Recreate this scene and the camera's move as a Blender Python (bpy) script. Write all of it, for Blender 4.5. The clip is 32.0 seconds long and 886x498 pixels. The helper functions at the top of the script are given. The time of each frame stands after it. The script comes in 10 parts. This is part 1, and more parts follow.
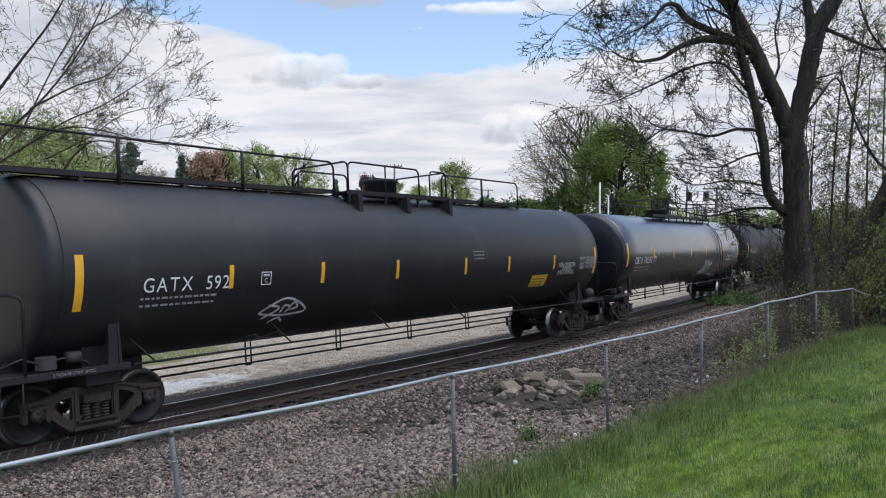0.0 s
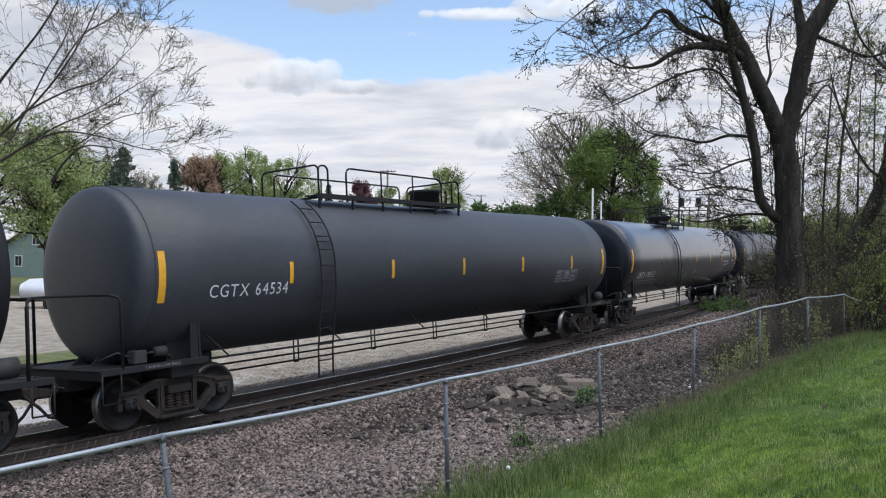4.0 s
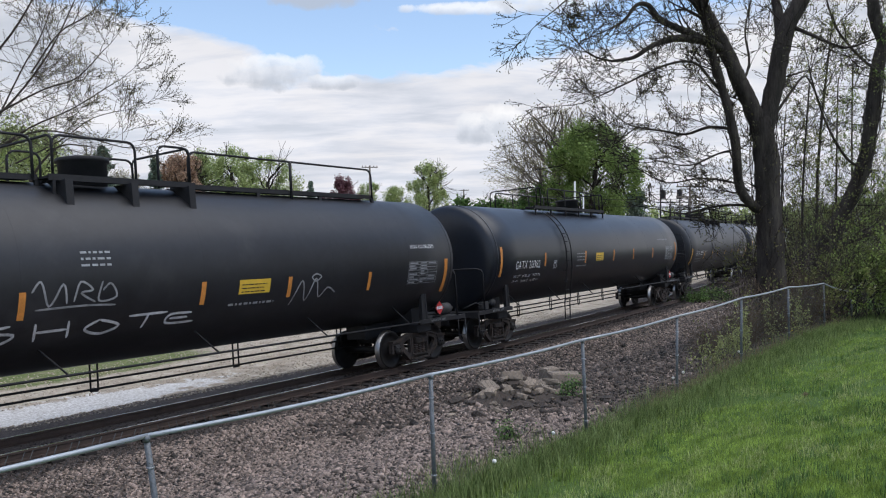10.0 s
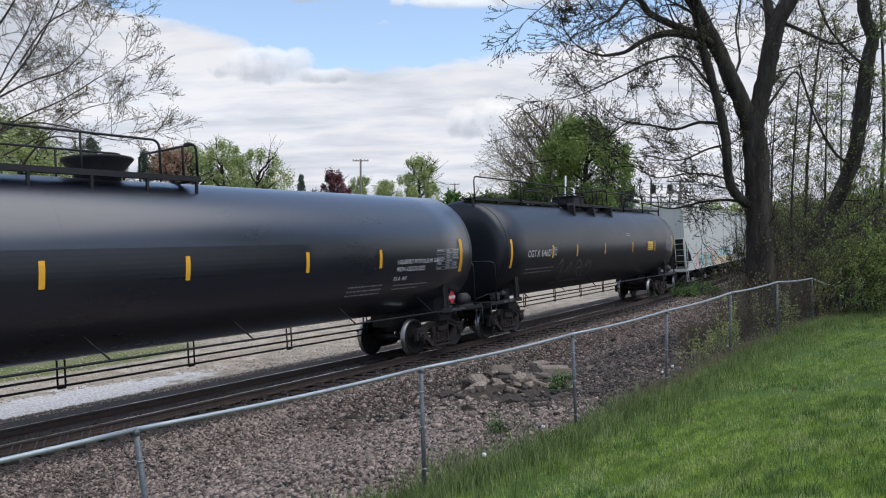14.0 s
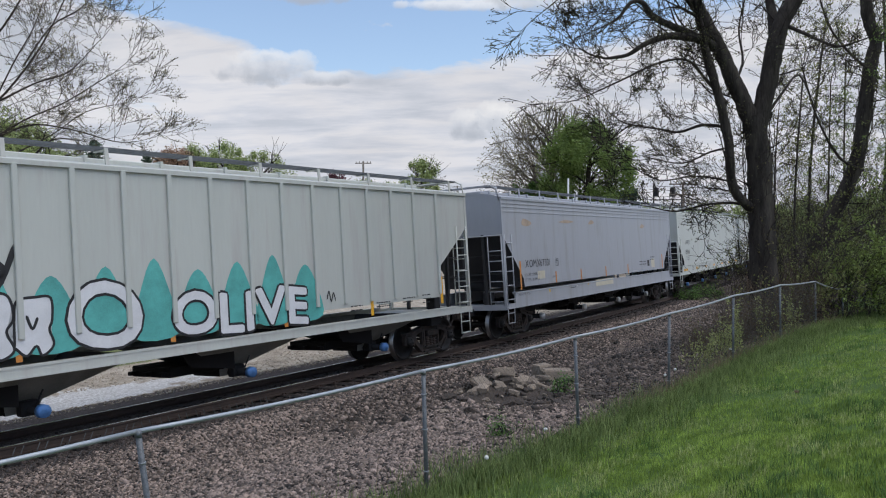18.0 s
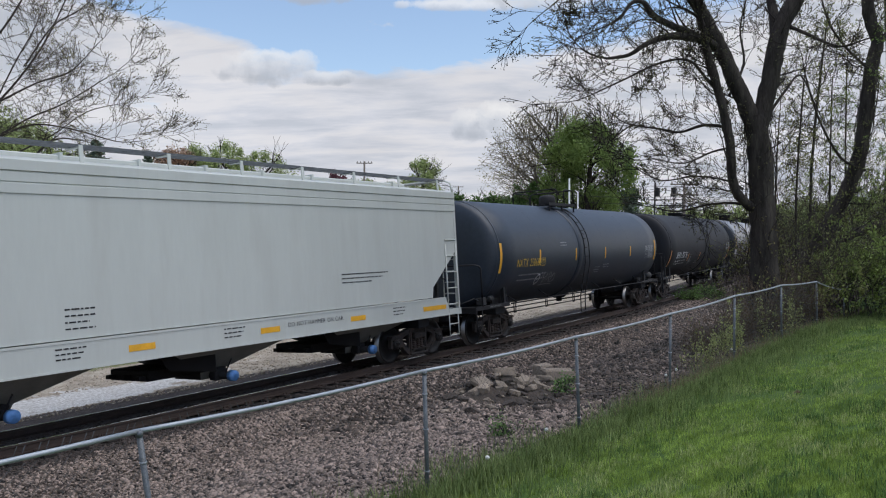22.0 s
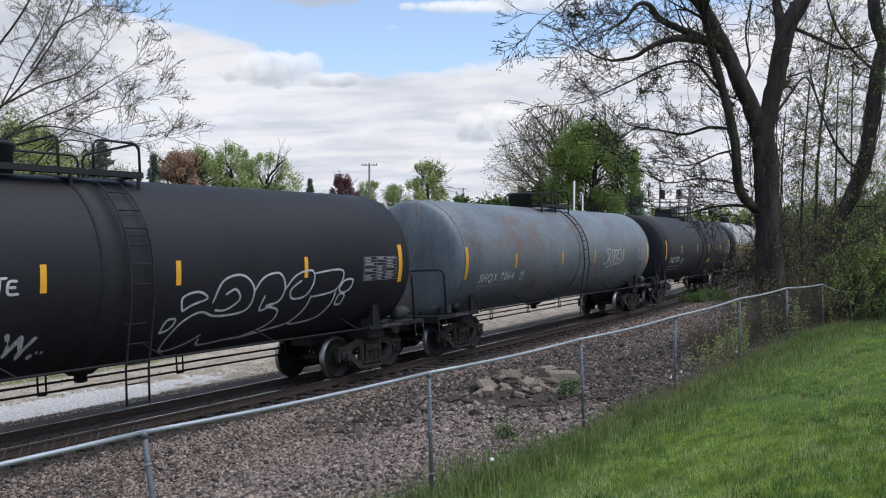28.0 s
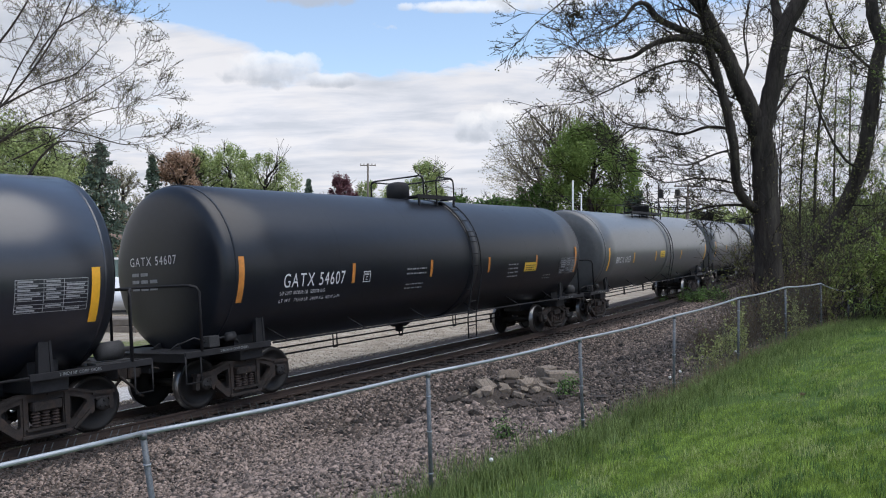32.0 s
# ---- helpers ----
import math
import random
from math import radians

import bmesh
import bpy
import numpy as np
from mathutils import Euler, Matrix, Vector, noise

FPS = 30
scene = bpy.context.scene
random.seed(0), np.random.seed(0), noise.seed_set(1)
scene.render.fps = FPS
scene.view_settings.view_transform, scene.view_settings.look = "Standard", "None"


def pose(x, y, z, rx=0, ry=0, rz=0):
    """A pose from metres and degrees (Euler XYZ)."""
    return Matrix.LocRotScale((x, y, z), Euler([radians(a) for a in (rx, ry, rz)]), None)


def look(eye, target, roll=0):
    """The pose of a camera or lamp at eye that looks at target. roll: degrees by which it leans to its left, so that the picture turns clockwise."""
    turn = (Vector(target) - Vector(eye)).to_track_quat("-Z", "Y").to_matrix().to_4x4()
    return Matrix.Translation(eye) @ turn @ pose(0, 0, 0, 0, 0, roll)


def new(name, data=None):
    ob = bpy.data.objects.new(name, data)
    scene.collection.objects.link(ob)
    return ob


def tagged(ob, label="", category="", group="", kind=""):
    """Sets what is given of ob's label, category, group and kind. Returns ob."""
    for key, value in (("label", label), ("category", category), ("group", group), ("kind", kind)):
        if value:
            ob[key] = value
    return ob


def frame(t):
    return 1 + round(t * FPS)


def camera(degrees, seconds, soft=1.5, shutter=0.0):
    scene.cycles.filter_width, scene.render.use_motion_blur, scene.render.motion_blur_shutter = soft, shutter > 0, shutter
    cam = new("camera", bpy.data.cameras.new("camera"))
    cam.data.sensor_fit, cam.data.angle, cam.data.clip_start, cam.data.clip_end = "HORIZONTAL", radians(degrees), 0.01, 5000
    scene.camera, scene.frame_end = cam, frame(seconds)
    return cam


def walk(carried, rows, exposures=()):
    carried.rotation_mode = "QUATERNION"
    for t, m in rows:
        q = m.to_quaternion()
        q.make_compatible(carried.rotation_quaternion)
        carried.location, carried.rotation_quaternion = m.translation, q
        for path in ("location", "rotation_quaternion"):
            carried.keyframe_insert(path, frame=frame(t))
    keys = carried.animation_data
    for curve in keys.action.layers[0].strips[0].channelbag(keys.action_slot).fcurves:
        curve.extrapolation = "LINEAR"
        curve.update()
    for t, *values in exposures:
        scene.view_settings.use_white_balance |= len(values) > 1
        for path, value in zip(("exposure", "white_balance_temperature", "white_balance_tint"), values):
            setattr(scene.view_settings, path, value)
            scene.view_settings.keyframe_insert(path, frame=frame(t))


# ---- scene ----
cam = camera(57.54, 32.0, soft=1.1)
EYE = (0.0, 0.0, 3.551)
HELD = (
    (0, 89.110, -0.458, -50.664), (0.5, 89.182, -0.573, -50.538), (1, 89.407, -0.61, -50.592), (1.5, 89.564, -0.61, -50.710),
    (2, 89.722, -0.568, -50.909), (2.5, 89.796, -0.727, -50.985), (3, 89.699, -0.728, -51.043), (3.5, 89.612, -0.677, -51.106),
    (5.5, 89.238, -0.099, -51.239), (6, 89.350, -0.234, -51.164), (6.5, 89.409, -0.233, -51.214), (7, 89.401, -0.241, -51.374),
    (7.5, 89.260, -0.129, -51.637), (8, 89.188, -0.108, -51.838), (8.5, 89.143, -0.014, -52.039), (9, 89.074, 0.143, -52.238),
    (9.5, 89.073, 0.295, -52.276), (10, 89.148, 0.259, -52.348), (10.5, 89.194, 0.059, -52.575), (11, 89.170, 0.008, -52.706),
    (11.5, 89.122, -0.007, -52.673), (12, 89.119, -0.044, -52.779), (12.5, 89.050, -0.091, -52.815), (13, 88.882, -0.115, -52.859),
    (13.5, 88.715, -0.037, -52.944), (14, 88.715, 0.061, -53.003), (14.5, 88.908, 0.004, -53.060), (16.5, 88.889, -0.042, -52.776),
    (17, 88.880, 0.019, -52.833), (17.5, 88.900, 0.039, -52.834), (18, 88.889, -0.028, -52.823), (18.5, 88.927, -0.035, -52.898),
    (19, 88.991, -0.039, -53.032), (19.5, 89.153, -0.065, -53.079), (20, 89.327, -0.022, -52.947), (20.5, 89.301, 0.016, -52.783),
    (21, 89.185, -0.033, -52.798), (21.5, 89.015, -0.087, -52.859), (22, 88.887, -0.065, -52.749), (22.5, 88.787, -0.096, -52.734),
    (23, 88.903, -0.139, -52.696), (23.5, 89.024, -0.199, -52.613), (24, 89.015, -0.315, -52.591), (24.5, 88.962, -0.304, -52.600),
    (25, 89.068, -0.319, -52.603), (25.5, 89.195, -0.283, -52.605), (27.5, 89.018, -0.114, -52.550), (28, 89.029, -0.153, -52.413),
    (28.5, 88.973, -0.106, -52.359), (29, 88.843, -0.186, -52.322), (29.5, 88.788, -0.12, -52.354), (30, 88.787, -0.111, -52.451),
    (30.5, 88.830, -0.006, -52.403), (31, 88.943, -0.006, -52.407), (31.5, 89.064, -0.041, -52.403), (32, 89.038, -0.02, -52.500),
)

# the lens stops down while the white hoppers pass
walk(cam, [(t, pose(*EYE, rx, ry, rz)) for t, rx, ry, rz in HELD], exposures=((0.0, 0.09), (14.4, 0.09), (16.4, -0.13), (21.8, -0.17), (23.2, 0.04), (25.0, 0.09), (32.0, 0.09)))

# ---- world, sun, exposure ----
SUN_UP, SUN_TURN = 71.0, -74.0      # degrees: height, and bearing counted from +x towards +y


def node(tree, kind, **inputs):
    n = tree.nodes.new(kind)
    for key, value in inputs.items():
        n.inputs[key.replace("_", " ")].default_value = value
    return n


def maths(tree, op, a, b=None):
    n = tree.nodes.new("ShaderNodeMath")
    n.operation = op
    for i, v in enumerate((a, b)):
        if v is None:
            continue
        if isinstance(v, (int, float)):
            n.inputs[i].default_value = v
        else:
            tree.links.new(v, n.inputs[i])
    return n.outputs[0]


def ramp(tree, value, stops):
    n = tree.nodes.new("ShaderNodeValToRGB")
    e = n.color_ramp.elements
    while len(e) < len(stops):
        e.new(0.5)
    for i, (at, c) in enumerate(stops):
        e[i].position = at
        e[i].color = (c, c, c, 1) if isinstance(c, (int, float)) else (*c, 1)
    tree.links.new(value, n.inputs[0])
    return n.outputs[0]


def mixed(tree, fac, a, b, blend="MIX"):
    n = tree.nodes.new("ShaderNodeMix")
    n.data_type, n.blend_type = "RGBA", blend
    for slot, v in ((n.inputs[0], fac), (n.inputs[6], a), (n.inputs[7], b)):
        if isinstance(v, (int, float)):
            slot.default_value = v
        elif isinstance(v, tuple):
            slot.default_value = (*v, 1)
        else:
            tree.links.new(v, slot)
    return n.outputs[2]


def make_world():
    w = bpy.data.worlds.new("sky")
    scene.world = w
    w.use_nodes = True
    t = w.node_tree
    t.nodes.clear()
    out = t.nodes.new("ShaderNodeOutputWorld")
    bg = t.nodes.new("ShaderNodeBackground")
    sky = t.nodes.new("ShaderNodeTexSky")
    sky.sky_type, sky.sun_disc = "NISHITA", False
    sky.sun_elevation, sky.sun_rotation = radians(SUN_UP), radians(90 - SUN_TURN)
    sky.air_density, sky.dust_density, sky.ozone_density = 1.0, 0.6, 1.6
    co = t.nodes.new("ShaderNodeTexCoord")
    sep = t.nodes.new("ShaderNodeSeparateXYZ")
    t.links.new(co.outputs["Generated"], sep.inputs[0])
    up = maths(t, "ADD", maths(t, "MAXIMUM", sep.outputs[2], 0.0), 0.205)
    flat = t.nodes.new("ShaderNodeCombineXYZ")
    t.links.new(maths(t, "DIVIDE", sep.outputs[0], up), flat.inputs[0])
    t.links.new(maths(t, "DIVIDE", sep.outputs[1], up), flat.inputs[1])
    big = node(t, "ShaderNodeTexNoise", Scale=1.5, Detail=10.0, Roughness=0.52, Distortion=0.2)
    t.links.new(flat.outputs[0], big.inputs["Vector"])
    wisp = node(t, "ShaderNodeTexNoise", Scale=4.5, Detail=8.0, Roughness=0.62)
    t.links.new(flat.outputs[0], wisp.inputs["Vector"])
    # long flat streaks in the bank
    wide = t.nodes.new("ShaderNodeMapping")
    wide.vector_type = "TEXTURE"
    wide.inputs["Rotation"].default_value = (0, 0, radians(35))
    wide.inputs["Scale"].default_value = (0.62, 1.7, 1)
    t.links.new(flat.outputs[0], wide.inputs[0])
    streak = node(t, "ShaderNodeTexNoise", Scale=3.4, Detail=9.0, Roughness=0.58, Distortion=0.25)
    t.links.new(wide.outputs[0], streak.inputs["Vector"])
    # the cloud bank lies low and thins out upwards, with its edge falling towards the right
    side = maths(t, "ADD", maths(t, "MULTIPLY", sep.outputs[0], 0.777), maths(t, "MULTIPLY", sep.outputs[1], -0.629))
    edge = maths(t, "ADD", sep.outputs[2], maths(t, "MULTIPLY", side, 0.19))
    cover = maths(t, "SUBTRACT", 0.10, maths(t, "MULTIPLY", maths(t, "SUBTRACT", edge, 0.213), 6.4))
    # a second bank further to the right
    cover = maths(t, "ADD", cover, maths(t, "MULTIPLY", maths(t, "MAXIMUM", maths(t, "SUBTRACT", side, 0.15), 0.0), 2.3))
    # away from the sun the sky is clearer
    back = maths(t, "MAXIMUM", maths(t, "MULTIPLY", maths(t, "ADD", maths(t, "MULTIPLY", sep.outputs[0], 0.798), maths(t, "MULTIPLY", sep.outputs[1], 0.602)), -0.24), 0.0)
    cover = maths(t, "SUBTRACT", maths(t, "MINIMUM", maths(t, "MAXIMUM", cover, -0.10), 0.42), back)
    dens = maths(t, "ADD", maths(t, "ADD", maths(t, "MULTIPLY", big.outputs[0], 1.0), maths(t, "MULTIPLY", maths(t, "SUBTRACT", wisp.outputs[0], 0.5), 0.45)), cover)
    mask = ramp(t, dens, ((0.53, 0.0), (0.585, 0.62), (0.68, 1.0)))
    shade = ramp(t, streak.outputs[0], ((0.36, (0.70, 0.745, 0.84)), (0.47, (0.815, 0.845, 0.935)), (0.58, (0.940, 0.943, 0.995))))
    thick = ramp(t, big.outputs[0], ((0.40, 1.0), (0.64, 0.90)))
    cloud = mixed(t, 1.0, shade, thick, "MULTIPLY")
    lit = t.nodes.new("ShaderNodeVectorMath")
    lit.operation = "SCALE"
    lit.inputs[3].default_value = CLOUD
    t.links.new(cloud, lit.inputs[0])
    blue = t.nodes.new("ShaderNodeVectorMath")
    blue.operation = "SCALE"
    blue.inputs[3].default_value = BLUE
    t.links.new(sky.outputs[0], blue.inputs[0])
    pale = mixed(t, 0.06, blue.outputs[0], (0.84, 0.82, 0.88))
    seen = mixed(t, mask, pale, lit.outputs[0])
    # small heaped clouds, white above and blue-grey below: place, half width, half height
    for px, py, a, b, dim in ((470, 130, 0.080, 0.028, 0.10), (570, 152, 0.045, 0.012, 0.16), (826, 236, 0.042, 0.024, 0.12), (880, 220, 0.036, 0.030, 0.0), (545, -2, 0.080, 0.020, 0.40), (815, 24, 0.110, 0.010, -0.1), (965, 12, 0.085, 0.020, -0.05)):
        d = Vector((0.798 + 0.602 * (px - 784) / 1427, 0.602 - 0.798 * (px - 784) / 1427, (426 - py) / 1427))
        k = d.length
        d.normalize()
        right = Vector((0.602, -0.798, 0.0))
        upw = right.cross(d).normalized()
        if upw.z < 0:
            upw = -upw

        def along(axis, off):
            n = t.nodes.new("ShaderNodeVectorMath")
            n.operation = "DOT_PRODUCT"
            n.inputs[1].default_value = axis
            t.links.new(co.outputs["Generated"], n.inputs[0])
            return maths(t, "SUBTRACT", n.outputs["Value"], off)
        u, v, w = along(right, right.dot(d)), along(upw, 0.0), along(d, 0.0)
        lump = node(t, "ShaderNodeTexNoise", Scale=34.0, Detail=8.0, Roughness=0.55)
        t.links.new(co.outputs["Generated"], lump.inputs["Vector"])
        uu, vv = maths(t, "DIVIDE", u, a * 0.855), maths(t, "DIVIDE", v, b * 0.855)
        e = maths(t, "ADD", maths(t, "MULTIPLY", uu, uu), maths(t, "MULTIPLY", vv, vv))
        e = maths(t, "ADD", e, maths(t, "MULTIPLY", maths(t, "SUBTRACT", lump.outputs[0], 0.5), 2.6))
        e = maths(t, "ADD", e, maths(t, "MULTIPLY", maths(t, "LESS_THAN", w, 0.0), 9.0))
        body = ramp(t, e, ((0.30, 0.74), (0.62, 0.48), (0.96, 0.0)))
        tone = ramp(t, maths(t, "ADD", maths(t, "SUBTRACT", maths(t, "MULTIPLY", vv, 0.36), dim), maths(t, "ADD", maths(t, "MULTIPLY", uu, 0.08), maths(t, "MULTIPLY", maths(t, "SUBTRACT", lump.outputs[0], 0.0), 0.8))),
                    ((0.02, (0.47, 0.51, 0.58)), (0.26, (0.66, 0.70, 0.78)), (0.54, (0.98, 0.98, 0.99))))
        seen = mixed(t, body, seen, tone)
    t.links.new(seen, bg.inputs[0])
    bg.inputs[1].default_value = 1.0
    t.links.new(bg.outputs[0], out.inputs[0])


CLOUD, BLUE = 0.895, 0.190
make_world()
sun = new("sun", bpy.data.lights.new("sun", "SUN"))
sun.data.energy, sun.data.angle, sun.data.color = 2.4, radians(74), (1.0, 0.955, 0.89)
_d = Vector((math.cos(radians(SUN_TURN)) * math.cos(radians(SUN_UP)), math.sin(radians(SUN_TURN)) * math.cos(radians(SUN_UP)), math.sin(radians(SUN_UP))))
sun.matrix_world = look(_d * 60, (0, 0, 0))

# ---- materials ----


def mat(name, base, rough=0.6, metal=0.0, var=0.25, scale=3.0, fine=40.0, bump=0.12, coat=0.0, patch=None, patch_at=(0.55, 0.72), patch_scale=1.2,
        stretch=(1, 1, 1), each=0.0, island=0.0, spec=0.5, thin=0.0):
    """A surface with broad and fine variation; patch: a second colour in stains of their own shape."""
    m = bpy.data.materials.new(name)
    m.use_nodes = True
    t = m.node_tree
    b = t.nodes["Principled BSDF"]
    co = t.nodes.new("ShaderNodeTexCoord")
    mp = t.nodes.new("ShaderNodeMapping")
    mp.inputs["Scale"].default_value = stretch
    t.links.new(co.outputs["Object"], mp.inputs[0])
    n1 = node(t, "ShaderNodeTexNoise", Scale=scale, Detail=6.0, Roughness=0.6)
    n2 = node(t, "ShaderNodeTexNoise", Scale=fine, Detail=4.0, Roughness=0.6)
    t.links.new(mp.outputs[0], n1.inputs["Vector"])
    t.links.new(mp.outputs[0], n2.inputs["Vector"])
    v = maths(t, "ADD", maths(t, "MULTIPLY", n1.outputs[0], 0.65), maths(t, "MULTIPLY", n2.outputs[0], 0.35))
    lo = tuple(c * (1 - var) for c in base)
    hi = tuple(min(1.0, c * (1 + var)) for c in base)
    col = ramp(t, v, ((0.32, lo), (0.68, hi)))
    if patch:
        n3 = node(t, "ShaderNodeTexNoise", Scale=patch_scale, Detail=8.0, Roughness=0.65)
        t.links.new(mp.outputs[0], n3.inputs["Vector"])
        col = mixed(t, ramp(t, n3.outputs[0], ((patch_at[0], 0.0), (patch_at[1], 1.0))), col, patch)
    for amount, kind, socket in ((each, "ShaderNodeObjectInfo", "Random"), (island, "ShaderNodeNewGeometry", "Random Per Island")):
        if amount:
            info = t.nodes.new(kind)
            k = maths(t, "ADD", maths(t, "MULTIPLY", info.outputs[socket], 2 * amount), 1 - amount)
            grey = t.nodes.new("ShaderNodeCombineXYZ")
            for i in range(3):
                t.links.new(k, grey.inputs[i])
            col = mixed(t, 1.0, col, grey.outputs[0], "MULTIPLY")
    t.links.new(col, b.inputs["Base Color"])
    rr = maths(t, "ADD", maths(t, "MULTIPLY", n1.outputs[0], 0.24), rough - 0.12)
    t.links.new(rr, b.inputs["Roughness"])
    b.inputs["Metallic"].default_value = metal
    b.inputs["Specular IOR Level"].default_value = spec
    b.inputs["Coat Weight"].default_value = coat
    b.inputs["Coat Roughness"].default_value = 0.27
    if thin:
        b.inputs["Transmission Weight"].default_value = 0.0
        b.inputs["Subsurface Weight"].default_value = 0.0
    if bump:
        bp = node(t, "ShaderNodeBump", Strength=bump, Distance=0.02)
        t.links.new(n2.outputs[0], bp.inputs["Height"])
        t.links.new(bp.outputs[0], b.inputs["Normal"])
    return m


def leaf(name, base, var=0.5, pale=None, field=None):
    """Leaf: colour differs from leaf to leaf, some light comes through; field: weakest and strongest tone of broad patches, and their size."""
    m = bpy.data.materials.new(name)
    m.use_nodes = True
    t = m.node_tree
    b = t.nodes["Principled BSDF"]
    geo = t.nodes.new("ShaderNodeNewGeometry")
    lo = tuple(c * (1 - var) for c in base)
    hi = tuple(c * (1 + var) for c in (pale or base))
    col = ramp(t, geo.outputs["Random Per Island"], ((0.0, lo), (1.0, hi)))
    if field:
        co = t.nodes.new("ShaderNodeTexCoord")
        mp = t.nodes.new("ShaderNodeMapping")
        mp.inputs["Scale"].default_value = (field[2], field[2] * 2.2, field[2])
        mp.inputs["Rotation"].default_value = (0, 0, 0.35)
        t.links.new(co.outputs["Object"], mp.inputs[0])
        n1 = node(t, "ShaderNodeTexNoise", Scale=1.6, Detail=5.0, Roughness=0.6, Distortion=0.6)
        t.links.new(mp.outputs[0], n1.inputs["Vector"])
        dry = (field[1] * 1.12, field[1], field[1] * 1.25)
        col = mixed(t, 1.0, col, ramp(t, n1.outputs[0], ((0.36, (field[0],) * 3), (0.64, dry))), "MULTIPLY")
    t.links.new(col, b.inputs["Base Color"])
    b.inputs["Roughness"].default_value = 0.6
    b.inputs["Specular IOR Level"].default_value = 0.25
    tr = t.nodes.new("ShaderNodeBsdfTranslucent")
    t.links.new(col, tr.inputs[0])
    mx = t.nodes.new("ShaderNodeMixShader")
    mx.inputs[0].default_value = 0.42
    t.links.new(b.outputs[0], mx.inputs[1])
    t.links.new(tr.outputs[0], mx.inputs[2])
    t.links.new(mx.outputs[0], t.nodes["Material Output"].inputs[0])
    return m


BLACK_GLOSS = mat("gloss_black_paint", (0.0115, 0.0145, 0.0225), rough=0.30, var=0.3, scale=0.5, fine=9, bump=0.02, coat=1.0, stretch=(0.4, 1, 1))
BLACK_SATIN = mat("satin_black_paint", (0.0105, 0.0130, 0.0185), rough=0.36, var=0.35, scale=0.6, fine=8, bump=0.03, coat=0.0, stretch=(0.5, 1, 1))
BLACK_MATT = mat("weathered_black_paint", (0.014, 0.015, 0.018), rough=0.45, var=0.45, scale=0.6, fine=8, bump=0.04, patch=(0.032, 0.032, 0.034), patch_at=(0.56, 0.75), stretch=(0.6, 1, 0.5))
BLACK_DEAD = mat("dull_black_paint", (0.0150, 0.0158, 0.0190), rough=0.62, var=0.4, scale=0.6, fine=8, bump=0.04, patch=(0.020, 0.020, 0.021), patch_at=(0.56, 0.78), stretch=(0.6, 1, 0.5), spec=0.3)
SLATE = mat("slate_paint", (0.045, 0.050, 0.058), rough=0.48, var=0.3, scale=0.6, fine=8, bump=0.03, stretch=(0.5, 1, 1))
GREY_GLOSS = mat("glossy_grey_paint", (0.11, 0.115, 0.115), rough=0.32, var=0.25, scale=0.6, fine=8, bump=0.02, coat=0.3, stretch=(0.5, 1, 1))
# dark sheet colour that also holds the shade under hopper ends and chutes
SLOPE = mat("shaded_dark_sheet", (0.030, 0.031, 0.034), rough=0.7, var=0.4, scale=2, bump=0.1)
BLUE_GREY = mat("blue_grey_paint", (0.030, 0.040, 0.055), rough=0.45, var=0.3, scale=0.6, fine=8, bump=0.03, stretch=(0.5, 1, 1))
GREY_RUST = mat("faded_grey_paint", (0.130, 0.156, 0.172), rough=0.5, var=0.45, scale=0.9, fine=9, bump=0.05, patch=(0.15, 0.082, 0.060), patch_at=(0.55, 0.70), patch_scale=0.75, stretch=(0.55, 1.6, 0.55))
STEEL = mat("dark_steel", (0.020, 0.020, 0.022), rough=0.68, spec=0.3, var=0.4, scale=3, fine=30, bump=0.1)
CAST = mat("rusty_cast_steel", (0.040, 0.034, 0.031), rough=0.8, spec=0.3, var=0.5, scale=4, fine=40, bump=0.25, patch=(0.075, 0.050, 0.038), patch_at=(0.5, 0.72), patch_scale=5)
SPRING = mat("spring_steel", (0.055, 0.040, 0.034), rough=0.7, spec=0.3, var=0.5, scale=6, fine=40, bump=0.2)
WHEEL = mat("wheel_steel", (0.022, 0.020, 0.019), rough=0.6, metal=0.3, var=0.4, scale=4, fine=40, bump=0.1)
TREAD = mat("polished_tread", (0.30, 0.29, 0.28), rough=0.38, metal=1.0, var=0.15, bump=0.02)
YELLOW = mat("yellow_reflector", (0.82, 0.42, 0.03), rough=0.45, var=0.15, scale=6, bump=0.03)
SIGN_YELLOW = mat("yellow_sign", (0.70, 0.46, 0.05), rough=0.5, var=0.15, scale=6, bump=0.03)
ORANGE = mat("orange_reflector", (0.60, 0.24, 0.05), rough=0.5, var=0.3, scale=6, bump=0.03)
WHITE = mat("white_lettering", (0.72, 0.73, 0.74), rough=0.55, var=0.15, scale=9, bump=0.02)
GOLD = mat("yellow_lettering", (0.70, 0.45, 0.06), rough=0.5, var=0.15, scale=9, bump=0.02)
DIM = mat("faded_lettering", (0.30, 0.31, 0.32), rough=0.6, var=0.3, scale=9, bump=0.02)
INK = mat("black_lettering", (0.02, 0.02, 0.022), rough=0.6, var=0.3, scale=9, bump=0.02)
RED = mat("red_placard", (0.55, 0.03, 0.03), rough=0.5, var=0.15, bump=0.02)
SPRAY = mat("white_spray", (0.50, 0.51, 0.52), rough=0.6, var=0.45, scale=5, fine=25, bump=0.02)
SPRAY_DIM = mat("thin_spray", (0.14, 0.145, 0.15), rough=0.6, var=0.5, scale=5, fine=25, bump=0.02)
SPRAY_MID = mat("greyed_spray", (0.24, 0.245, 0.25), rough=0.6, var=0.5, scale=5, fine=25, bump=0.02)
